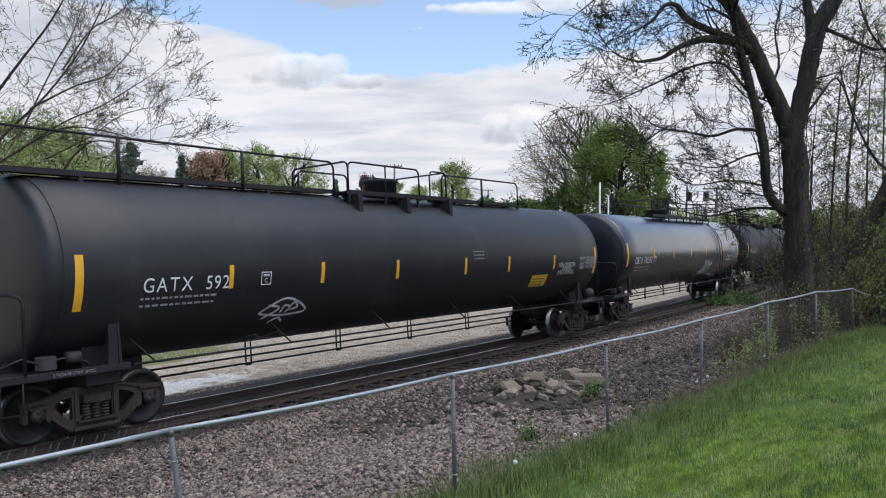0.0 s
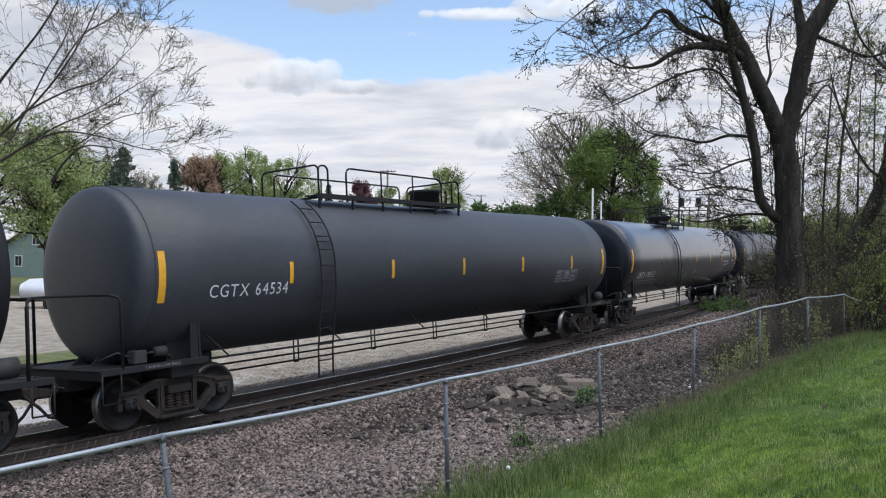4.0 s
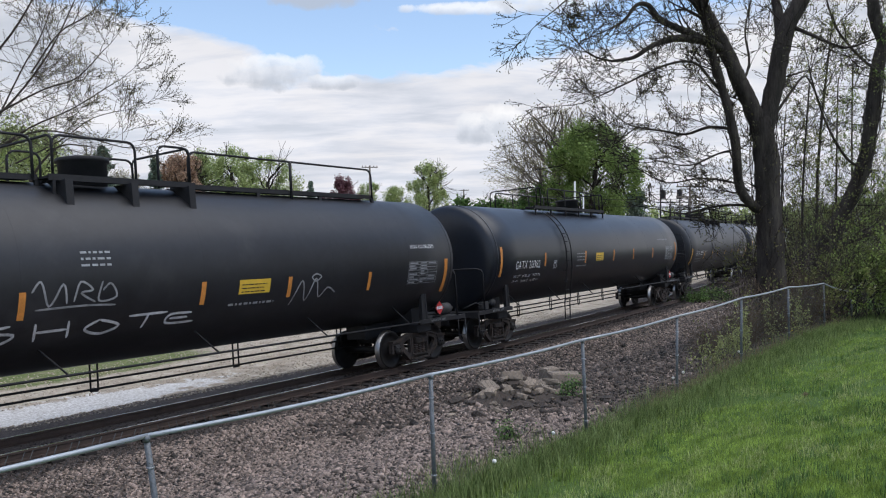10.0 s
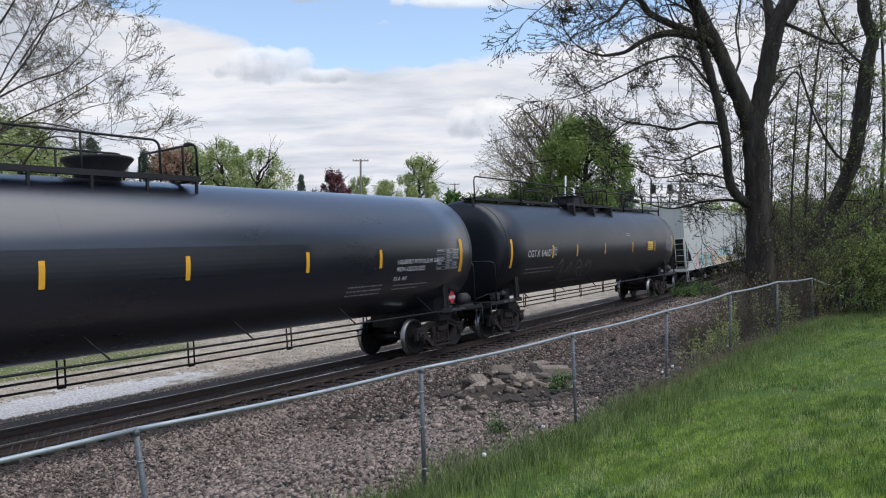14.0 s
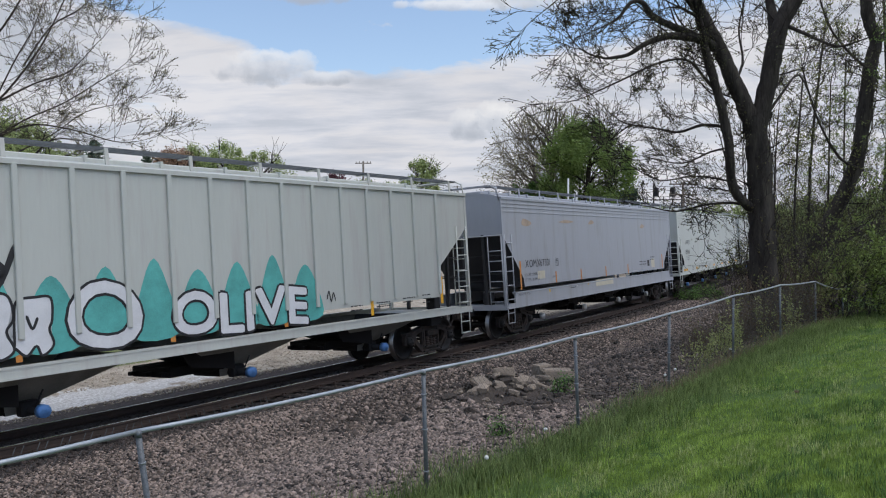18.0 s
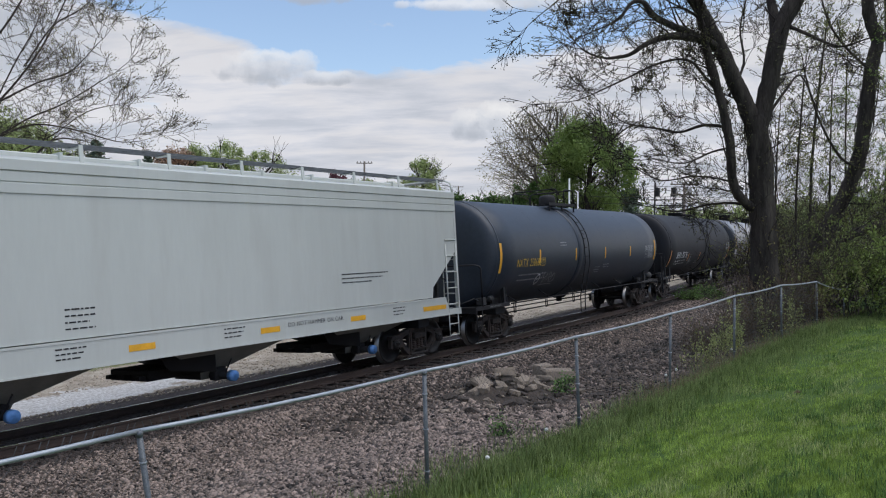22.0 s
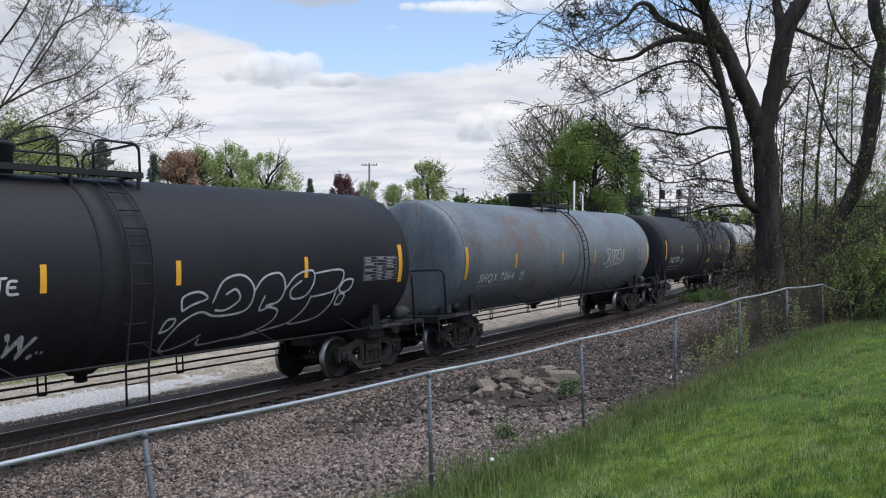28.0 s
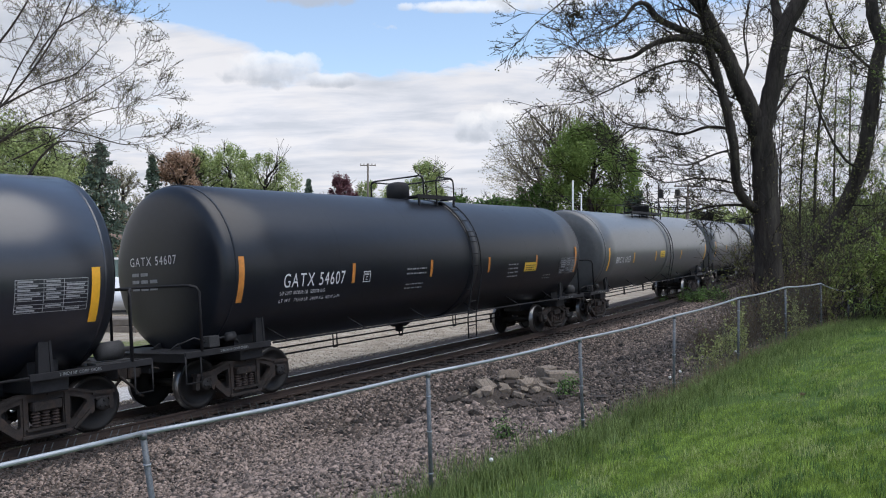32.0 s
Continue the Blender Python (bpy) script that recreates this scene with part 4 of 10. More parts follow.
TAGS = {
    "tag1": [[(-.5, -.4), (-.3, .4), (-.18, -.3), (.0, .45), (.12, -.2), (.3, .1), (.5, -.1)], [(-.1, .5), (.0, .35), (.12, .5), (.0, .6), (-.1, .5)]],
    "tag2": [[(-.5, .1), (-.4, .45), (-.3, -.4), (-.15, .35), (-.1, -.35)], [(-.02, -.3), (.05, .4), (.2, .1), (.06, .0), (.24, -.35)], [(.32, .4), (.28, -.3), (.5, -.2), (.42, .3), (.32, .05)], [(-.45, -.5), (.1, -.45), (.5, -.5)]],
    "tag3": [[(-.38, .4), (-.5, .2), (-.36, .05), (-.42, -.3), (-.52, -.25)], [(-.28, .4), (-.27, -.3)], [(-.28, .05), (-.14, .08)], [(-.14, .42), (-.13, -.28)], [(.0, .35), (-.06, .0), (.02, -.25), (.1, .05), (.0, .35)], [(.14, .38), (.34, .42)], [(.24, .4), (.22, -.2)], [(.48, .3), (.36, .28), (.35, -.1), (.5, -.12)], [(.36, .1), (.46, .1)]],
    "big1": [[(-.5, .4), (-.38, -.1), (-.2, .45), (-.18, -.3)], [(-.05, .45), (-.1, -.4), (.1, .1), (-.02, .2)], [(.15, .4), (.25, -.3), (.5, .5)], [(-.45, -.45), (-.2, -.38)], [(-.4, -.58), (-.25, -.52)]],
    "big2": [[(.2, .3), (-.05, .5), (-.3, .2), (-.1, -.2), (.2, .0), (.1, .35), (-.12, .3)], [(.05, -.05), (.3, -.3), (.5, .3)], [(-.1, -.5), (.1, -.55), (.25, -.35)], [(-.5, -.2), (-.35, -.3), (-.28, -.2)], [(-.45, -.42), (-.3, -.48)]],
    "bubble": [[(-.5, -.3), (-.42, .1), (-.25, -.05), (-.3, -.45), (-.5, -.3)], [(-.4, .15), (-.3, .45), (-.12, .35), (-.15, .05), (-.3, -.05), (-.2, -.45), (-.05, -.3), (-.08, .1)], [(-.05, .3), (.05, .48), (.18, .3), (.1, -.05), (.16, -.4), (-.02, -.45), (-.02, .2)], [(.2, .45), (.35, .42), (.4, .0), (.3, -.4), (.2, -.3), (.22, .3)], [(.42, .3), (.5, .1), (.46, -.3), (.38, -.1), (.42, .3)]],
    "crew": [[(-.45, .5), (-.2, .5), (-.42, -.5), (-.18, -.5), (-.45, .5)], [(-.46, -.45), (-.2, .45)], [(-.14, .45), (-.12, -.45), (.0, -.48), (.02, .42), (-.14, .45)], [(-.06, .2), (-.05, -.2)], [(.06, .4), (.2, .48), (.2, .2), (.1, .05), (.22, -.1), (.2, -.42), (.05, -.4), (.06, .4)], [(.3, .5), (.46, .45), (.48, .0), (.4, -.42), (.26, -.4), (.25, .1), (.3, .5)], [(.32, .2), (.34, .2)], [(.40, .2), (.42, .2)], [(.32, -.1), (.36, -.18), (.42, -.08)], [(-.6, -.4), (-.57, -.34), (-.55, -.42), (-.6, -.4)], [(.53, -.3), (.56, -.22), (.58, -.3), (.53, -.3)]],
    "throw": [[(-0.34, 0.11), (-0.3, 0.42), (-0.2, 0.49), (-0.13, 0.28), (-0.15, -0.03), (-0.3, -0.08), (-0.39, 0.0), (-0.47, -0.14), (-0.5, -0.39), (-0.47, -0.53), (-0.39, -0.47), (-0.33, -0.33)], [(-0.28, 0.22), (-0.23, 0.29), (-0.2, 0.14), (-0.26, 0.0), (-0.32, 0.01)], [(-0.13, 0.22), (-0.08, 0.44), (0.01, 0.49), (0.05, 0.28), (0.03, 0.06), (-0.04, 0.0), (0.04, -0.08), (0.03, -0.28), (-0.08, -0.44), (-0.18, -0.47), (-0.3, -0.5), (-0.33, -0.39)], [(-0.06, 0.17), (-0.07, -0.06), (0.01, 0.03)], [(0.05, 0.22), (0.11, 0.44), (0.21, 0.51), (0.23, 0.33), (0.19, 0.11), (0.11, 0.08), (0.09, 0.22), (0.15, 0.36)], [(0.23, 0.11), (0.21, -0.11), (0.15, -0.31), (0.03, -0.39), (-0.1, -0.47)], [(0.23, 0.46), (0.42, 0.49), (0.39, 0.17), (0.23, 0.08)], [(0.39, 0.14), (0.38, -0.08), (0.32, -0.28), (0.19, -0.34), (0.15, -0.31)], [(-0.48, 0.03), (-0.49, 0.22), (-0.42, 0.29), (-0.37, 0.19), (-0.44, 0.11), (-0.48, 0.03)], [(-0.55, -0.25), (-0.54, -0.08), (-0.5, -0.07), (-0.51, -0.19), (-0.55, -0.25)], [(0.41, 0.17), (0.44, 0.31), (0.5, 0.32), (0.49, 0.17), (0.44, 0.11), (0.41, 0.17)], [(0.41, -0.08), (0.42, 0.08), (0.46, 0.07), (0.45, -0.08), (0.41, -0.08)]],
    "comb": [[(-0.29, 0.39), (-0.25, 0.42), (-0.23, 0.04), (-0.29, 0.0), (-0.28, -0.48)], [(-0.17, 0.43), (-0.18, 0.0), (-0.24, -0.43)], [(-0.07, 0.45), (-0.11, 0.0), (-0.18, -0.5)], [(0.06, 0.48), (-0.02, 0.0), (-0.12, -0.48)], [(0.17, 0.45), (0.06, 0.0), (-0.06, -0.43)], [(0.07, 0.0), (0.06, -0.22), (-0.06, -0.48)], [(0.14, 0.16), (0.48, 0.19)], [(0.38, 0.43), (0.4, 0.24), (0.49, 0.19), (0.32, 0.02), (0.28, -0.13), (0.38, -0.02), (0.32, -0.3), (0.18, -0.39)], [(-0.43, -0.07), (-0.42, -0.48)], [(-0.48, -0.35), (-0.35, -0.22)], [(-0.48, -0.17), (-0.36, -0.45)]],
    "wave": [[(-.5, -.2), (-.3, .3), (-.1, -.1), (.1, .3), (.3, -.1), (.5, .3)], [(-.35, -.4), (.0, -.2), (.35, -.4)]],
    "arrow": [[(-.5, .0), (.5, .1)], [(.2, .4), (.5, .1), (.15, -.35)]],
    "ring": [[(.0, .5), (-.45, .1), (-.2, -.5), (.4, -.2), (.35, .35), (.0, .5)], [(-.1, .1), (.05, -.1)]],
    "diamond": [[(-.5, -.05), (.0, .5), (.5, -.05), (.1, -.2), (-.3, -.15), (-.5, -.05)], [(-.4, -.3), (-.1, .1), (-.35, .25)], [(-.05, -.1), (.0, .2), (.12, .1), (.05, -.1)], [(.12, .15), (.2, .3), (.28, .1), (.15, .0)], [(-.2, -.5), (-.05, -.3), (.1, -.5)]],
}


TAGS["tag4"] = [[(a * 0.84 - 0.08, b) for a, b in line] for line in TAGS["tag3"]] + [[(0.38, -0.3), (0.37, 0.35), (0.47, 0.3), (0.46, 0.08), (0.37, 0.05), (0.5, -0.3)]]


def spray_tag(skin, x, z, w, h, style):
    """A sprayed scrawl filling w x h round x, z."""
    w, h = max(w, 0.3), max(h, 0.25)
    thick = 0.085 if style.startswith(("big", "comb")) else 0.045 if style in ("tag3", "tag4", "throw", "bubble", "crew", "diamond", "ring", "arrow") else 0.035
    lines = [[(x + a * w, z + b * h) for a, b in line] for line in TAGS[style]]
    skin.stroke([tuple(map(tuple, l)) for l in lines], thick, SPRAY if style not in ("tag1", "tag2", "wave") else SPRAY_MID)


def spread_marks(skin, text, x, z, h, ink, squeeze, lift):
    """A car's owner letters and its number, each a part of its own."""
    done = ""
    for word in text.split(" "):
        if word:
            skin.letter(word, x + words(done, h, squeeze)[2], z, h, ink, "car_number" if word[0].isdigit() else "reporting_mark", squeeze=squeeze, lift=lift)
        done += word + " "


def block_words(skin, text, x, z, w, h):
    """Fat white sprayed letters with black edges, from x to x + w, round the height z."""
    vs, fs, length = words(text, h, 1.0, gap=0.10)
    for reach, material, lift, label in ((0.085, INK, 0.008, "black edge of sprayed letters"), (0.035, SPRAY_WHITE, 0.016, "white sprayed letters")):
        V, F = [], []
        for k in range(8):
            dx, dz = reach * math.cos(k * math.pi / 4), reach * math.sin(k * math.pi / 4)
            o = len(V)
            V += [skin.at(x + a * w / length + dx, z - h / 2 + b + dz + 0.05 * math.sin(a * 3.7), 0, lift + 0.0006 * k) for a, b in vs]
            F += [tuple(o + i for i in q) for q in fs]
        raw("graffiti_letters", V, F, material, skin.car, label)


def spray_words(skin, text, x, z, w, h):
    """Slanted sprayed letters in heavy strokes, filling w x h round x, z."""
    rnd = random.Random(int(x * 100))
    for k in range(4):
        vs, fs, length = words(text, h, 1.0, gap=0.06)
        dx, dz = ((-0.02, 0.0), (0.02, 0.0), (0.0, 0.02), (0.0, -0.02))[k]
        pts = [skin.at(x - w / 2 + a * w / length + 0.18 * b + dx, z - h / 2 + b + dz + 0.05 * math.sin(a * 5), 0, 0.006 + 0.001 * k) for a, b in vs]
        raw("graffiti", pts, fs, SPRAY, skin.car, "white sprayed graffiti tag")
    skin.stroke([[(x - w * 0.4, z - h * 0.68), (x - w * 0.05, z - h * 0.60)], [(x + w * 0.52, z - h * 0.42), (x + w * 0.56, z - h * 0.40)], [(x + w * 0.60, z - h * 0.44), (x + w * 0.64, z - h * 0.42)]], 0.05, SPRAY)


def tank_car(spec):
    """A tank car: shell with dished heads on stub sills and two trucks; walkway, housing, ladder and rails on top."""
    x0, x1 = spec["stripes_at"]
    half = (x1 - x0) / 2 * ALONG
    r, zc, paint = spec["r"], spec["zc"], spec["paint"]
    car = tagged(empty("tank_car"), spec["label"], "tank car", "freight cars of the train")
    hs = half + (0.24 if r < 1.75 else 0.14)                      # straight part of the shell
    dish = 0.36                           # depth of the dished heads
    end = half + 1.22
    arm = half - 0.62                     # truck centres
    bm = bmesh.new()

    def cap(d):
        return [(d * math.cos(radians(7.5 * k)) ** 0.56 + 0.03 if k < 12 else 0.03, r * 0.985 * math.sin(radians(7.5 * k)) ** 0.56 if k else 0.02) for k in range(13)] + [(0.02, r * 0.99), (0.004, r * 0.998)]

    nx = 14
    prof = [(-hs - a, q) for a, q in cap(dish)] + [(-hs + 2 * hs * k / nx, r) for k in range(nx + 1)] + [(hs + a, q) for a, q in cap(dish)[::-1]]
    lathe(bm, prof, seg=56, centre=(0, 0, zc))
    bm.faces.ensure_lookup_table()
    for f in bm.faces:
        f.material_index = 1 if abs(f.calc_center_median().x) > hs + 0.04 else 0
    part("tank", bm, paint, car, smooth=True, slots=(BLACK_SATIN if paint is BLACK_GLOSS else paint,))
    # weld seams and jacket bands
    for k, sx in enumerate(spec.get("seams", [-hs, -hs * 0.62, -hs * 0.25, hs * 0.12, hs * 0.5, hs * 0.8, hs])):
        bm = bmesh.new()
        lathe(bm, [(sx - 0.018, r - 0.01), (sx - 0.016, r + 0.0012), (sx - 0.0155, r + 0.0012), (sx + 0.0155, r + 0.0012), (sx + 0.016, r + 0.0012), (sx + 0.018, r - 0.01)], seg=56, centre=(0, 0, zc))
        part("seam", bm, paint, car, smooth=True)
    if spec.get("panel"):
        a, b, z0, z1 = spec["panel"]
        skin0 = Skin(car, r, zc)
        skin0.patch("jacket_panel", (a + b) / 2, (z0 + z1) / 2, b - a, z1 - z0, BLACK_SATIN, "raised dark jacket panel", lift=0.014, n=6)
    if spec.get("girth"):
        for gx in spec["girth"]:
            bm = bmesh.new()
            lathe(bm, [(gx - 0.22, r - 0.01), (gx - 0.2, r + 0.03), (gx + 0.2, r + 0.03), (gx + 0.22, r - 0.01)], seg=56, centre=(0, 0, zc))
            part("girth_band", bm, paint, car, smooth=True)
    # ends: stub sills, platforms, rails and couplers
    for s, turn in ((-1, 180), (1, 0)):
        bm = bmesh.new()
        box(bm, s * (arm - 1.4), s * (end - 0.02), -0.34, 0.34, 0.80, 1.20, bevel=0.02)
        box(bm, s * arm - 0.32, s * arm + 0.32, -1.28, 1.28, 0.87, 1.10, bevel=0.02)
        box(bm, s * arm - 0.26, s * arm + 0.26, -1.05, 1.05, 1.06, zc - r * 0.74)
        for y in (-0.30, 0.30):
            prism(bm, [(s * (arm + 0.2), 1.16), (s * (end - 0.45), 1.16), (s * (hs + 0.15), zc - r * 0.80), (s * (arm + 0.2), zc - r * 0.93)], y - 0.02, y + 0.02)
        part("stub_sill", bm, STEEL, car)
        bm = bmesh.new()
        box(bm, s * (half + 0.05), s * end, -1.40, 1.40, 1.155, 1.185)
        box(bm, s * (end - 0.05), s * (end + 0.0), -1.42, 1.42, 1.03, 1.20)
        for k in range(7):
            y = -1.26 + 0.42 * k
            box(bm, s * (half + 0.1), s * (end - 0.06), y - 0.02, y + 0.02, 1.09, 1.15)
        part("end_platform", bm, STEEL, car)
        for y in (-1.40, 1.40):
            bm = bmesh.new()
            box(bm, min(s * (arm - 0.42), s * (end - 0.02)), max(s * (arm - 0.42), s * (end - 0.02)), y - 0.035, y + 0.035, 1.10, 1.22, bevel=0.008)
            part("side_step_beam", bm, STEEL, car)
        Skin(car, flat=1.437).letter("2 INCH HF COMP SHOES", (-half - 0.36) if s < 0 else (half - 0.55), 1.165, 0.055, DIM, "lettering", squeeze=0.8)
        bm = bmesh.new()
        hx0, bow = s * (half + 0.80), s * (half + 0.84)
        if spec.get("grab_posts"):
            for dx, z0, z1 in ((0.42, 1.2, 2.44), (1.04, 0.45, 2.30)):
                for y in (-1.44, 1.44):
                    beam(bm, (s * (half + dx), y, z0), (s * (half + dx), y, z1), 0.075, 0.05, up=(1, 0, 0))
            pipe(bm, [(s * (half + 0.42), -1.44, 2.42), (s * (half + 0.72), -1.1, 2.44), (s * (half + 0.74), 1.1, 2.44), (s * (half + 0.42), 1.44, 2.42)], 0.016, 5)
            pipe(bm, [(s * (half + 0.42), -1.44, 2.0), (s * (half - 0.25), -1.42, 1.22)], 0.02, 5)
        else:
            pts = [(hx0, -1.42, 1.2), (hx0, -1.42, 2.36), (hx0 + s * 0.03, -1.38, 2.45), (hx0 + s * 0.12, -1.28, 2.49), (bow, -0.62, 2.50), (bow + s * 0.06, 0.0, 2.50)]
            pipe(bm, pts + [(x, -y, z) for x, y, z in pts[-2::-1]], 0.031, 6)
            if spec.get("end_brace", half < 8):
                pipe(bm, [(hx0 - s * 0.12, -1.40, 1.25), (s * (half + 1.12), -0.85, 2.25)], 0.024, 5)
        part("end_rail", bm, STEEL, car)
        for y in (-1.42, 1.42):
            bm = bmesh.new()
            xa, xb = s * (half + 0.84), s * (half + 1.20)
            pipe(bm, [(xa, y, 1.12), (xa, y, 0.64), (xa, y, 0.62), (xb, y, 0.62), (xb, y, 0.64), (xb, y, 1.14)], 0.016, 5)
            part("step", bm, STEEL, car)
            bm = bmesh.new()
            q = -1 if y < 0 else 1
            px0, zt0 = s * (half - 0.76), zc - r * 0.52
            for dx0, dx1 in ((-0.13, -0.08), (0.08, 0.13)):
                vs = [bm.verts.new(p) for p in ((px0 + dx0, y, 1.2), (px0 + dx1, y, 1.2), (px0 + dx1 * 0.75, y * 0.99, zt0), (px0 + dx0 * 0.75, y * 0.99, zt0),
                                                (px0 + dx0, y - q * 0.10, 1.2), (px0 + dx1, y - q * 0.10, 1.2), (px0 + dx1 * 0.75, y * 0.99 - q * 0.10, zt0), (px0 + dx0 * 0.75, y * 0.99 - q * 0.10, zt0))]
                for f in ((0, 1, 2, 3), (7, 6, 5, 4), (0, 4, 5, 1), (1, 5, 6, 2), (2, 6, 7, 3), (3, 7, 4, 0)):
                    bm.faces.new([vs[i] for i in f])
            box(bm, px0 - 0.11, px0 + 0.11, min(y * 0.985, y * 0.985 - q * 0.03), max(y * 0.985, y * 0.985 - q * 0.03), 1.2, zt0 - 0.02)
            box(bm, px0 - 0.13, px0 + 0.13, min(y, y * 0.90), max(y, y * 0.90), zt0 - 0.02, zt0 + 0.10, bevel=0.015)
            part("saddle_post", bm, STEEL, car)
        piece("coupler", "coupler", coupler_mesh, CAST, car, pose(s * (end - 0.12), 0, 0, 0, 0, turn))
        truck(car, s * arm, math.degrees(s * arm / BEND))
    # brake gear on the trailing platform, with its hand wheel; a valve block behind the leading rail
    bm = bmesh.new()
    lathe(bm, [(half + 0.30, 0.02), (half + 0.33, 0.16), (half + 0.75, 0.17), (half + 0.78, 0.05), (half + 1.0, 0.04), (half + 1.0, 0.0)], seg=16, centre=(0, -1.12, 1.42))
    box(bm, half + 0.20, half + 0.95, -1.26, -0.98, 1.19, 1.24)
    part("brake_cylinder", bm, BRAKE, car, "grey brake cylinder")
    bm = bmesh.new()
    for k in range(20):
        a, b = 2 * math.pi * k / 20, 2 * math.pi * (k + 1) / 20
        pipe(bm, [(end - 0.12, 0.75 + 0.27 * math.cos(a), 1.98 + 0.27 * math.sin(a)), (end - 0.12, 0.75 + 0.27 * math.cos(b), 1.98 + 0.27 * math.sin(b))], 0.018, 5)
    for k in range(4):
        a = math.pi * k / 2 + 0.4
        pipe(bm, [(end - 0.14, 0.75, 1.98), (end - 0.12, 0.75 + 0.27 * math.cos(a), 1.98 + 0.27 * math.sin(a))], 0.012, 5)
    box(bm, end - 0.32, end - 0.16, 0.60, 0.90, 1.68, 2.12, bevel=0.02)
    beam(bm, (end - 0.24, 0.75, 1.18), (end - 0.24, 0.75, 1.7), 0.10, 0.06)
    part("brake_wheel", bm, STEEL, car, "round steel hand brake wheel")
    bm = bmesh.new()
    box(bm, -half - 0.42, -half - 0.16, -1.22, -0.98, 1.22, 1.46, bevel=0.02)
    lathe(bm, [(-half + 0.02, 0.02), (-half + 0.03, 0.10), (-half + 0.26, 0.10), (-half + 0.27, 0.02)], seg=12, centre=(0, -1.15, 1.40))
    pipe(bm, [(-half - 0.2, -1.1, 1.38), (-half + 0.05, -1.15, 1.40), (-half + 0.4, -1.1, 1.30), (-half + 0.7, -0.9, 1.1)], 0.022, 5)
    pipe(bm, [(-half - 0.42, -1.1, 1.34), (-half - 0.66, -1.05, 1.45), (-half - 0.85, -0.7, 1.3)], 0.018, 5)
    part("brake_valve_block", bm, BRAKE, car, "grey valve block with pipes")
    # side rails with slanted struts, the pipes below
    if spec.get("side_rail", True):
        for y in (-1.46, 1.46):
            bm = bmesh.new()
            pipe(bm, [(-arm + 0.45, y, 1.17), (arm - 0.45, y, 1.17)], 0.024, 5)
            n = 6
            for i in range(n):
                x = -arm + 0.9 + (2 * arm - 1.8) * i / (n - 1)
                pipe(bm, [(x, y, 1.17), (x - 0.34, y * 0.80, zc - r * math.sqrt(max(0.02, 1 - (y * 0.80 / r) ** 2)) + 0.0)], 0.018, 5)
            part("side_rail", bm, STEEL, car)
    bm = bmesh.new()
    for y, z in ((0.55, 0.78), (0.48, 0.62)):
        pipe(bm, [(-arm + 1.2, y, z), (arm - 1.2, y, z)], 0.024, 5)
    n = max(4, round(arm * 0.62))
    for i in range(n):
        x = -arm + 1.6 + (2 * arm - 3.2) * i / (n - 1)
        for dx in (0, 0.16):
            pipe(bm, [(x + dx, 0.5, zc - r + 0.04), (x + dx, 0.5, 0.58)], 0.020, 5)
        pipe(bm, [(x, 0.5, 0.58), (x + 0.16, 0.5, 0.58)], 0.020, 5)
    part("brake_pipe", bm, STEEL, car)
    if spec.get("reservoir") is not None:
        bx = spec["reservoir"]
        bm = bmesh.new()
        lathe(bm, [(bx - 0.55, 0.02), (bx - 0.52, 0.15), (bx - 0.45, 0.20), (bx + 0.45, 0.20), (bx + 0.52, 0.15), (bx + 0.55, 0.02)], seg=16, centre=(0, -0.55, 0.72))
        part("air_reservoir", bm, STEEL, car, smooth=True)
        bm = bmesh.new()
        box(bm, bx - 1.25, bx - 0.8, -0.85, -0.45, 0.62, 0.95, bevel=0.03)
        box(bm, bx - 1.1, bx - 0.95, -0.8, -0.5, 0.45, 0.65, bevel=0.02)
        part("brake_valve", bm, STEEL, car)
    if spec.get("outlet") is not None:
        ox = spec["outlet"]
        bm = bmesh.new()
        lathe(bm, [(zc - r - 0.28, 0.06), (zc - r - 0.26, 0.12), (zc - r - 0.14, 0.12), (zc - r - 0.12, 0.22), (zc - r + 0.05, 0.45)], seg=14, axis="z", centre=(ox, 0, 0))
        pipe(bm, [(ox, 0, zc - r - 0.2), (ox, -0.9, zc - r - 0.1)], 0.02, 5)
        part("outlet_valve", bm, STEEL, car)
    top = zc + r
    hx = spec.get("house", 0.0)
    # the valve housing on top
    bm = bmesh.new()
    kind = spec.get("house_kind", "drum")
    if kind == "drum":
        lathe(bm, [(top - 0.05, 0.44), (top + 0.42, 0.44), (top + 0.44, 0.49), (top + 0.50, 0.49), (top + 0.52, 0.46), (top + 0.52, 0.0)], seg=20, axis="z", centre=(hx, 0, 0))
    elif kind == "box":
        box(bm, hx - 0.62, hx + 0.62, -0.5, 0.5, top - 0.03, top + 0.42, bevel=0.05)
        box(bm, hx - 0.68, hx + 0.68, -0.54, 0.54, top + 0.42, top + 0.47, bevel=0.02)
    elif kind == "pan":
        lathe(bm, [(top - 0.05, 0.42), (top + 0.10, 0.44), (top + 0.36, 0.66), (top + 0.40, 0.68), (top + 0.42, 0.66), (top + 0.42, 0.0)], seg=20, axis="z", centre=(hx, 0, 0))
    elif kind == "low":
        lathe(bm, [(top - 0.05, 0.42), (top + 0.16, 0.42), (top + 0.18, 0.48), (top + 0.23, 0.48), (top + 0.23, 0.0)], seg=20, axis="z", centre=(hx, 0, 0))
    else:
        lathe(bm, [(top - 0.05, 0.34), (top + 0.36, 0.34), (top + 0.46, 0.28), (top + 0.50, 0.15), (top + 0.51, 0.0)], seg=18, axis="z", centre=(hx, 0, 0))
    part("valve_housing", bm, STEEL, car, smooth=False)
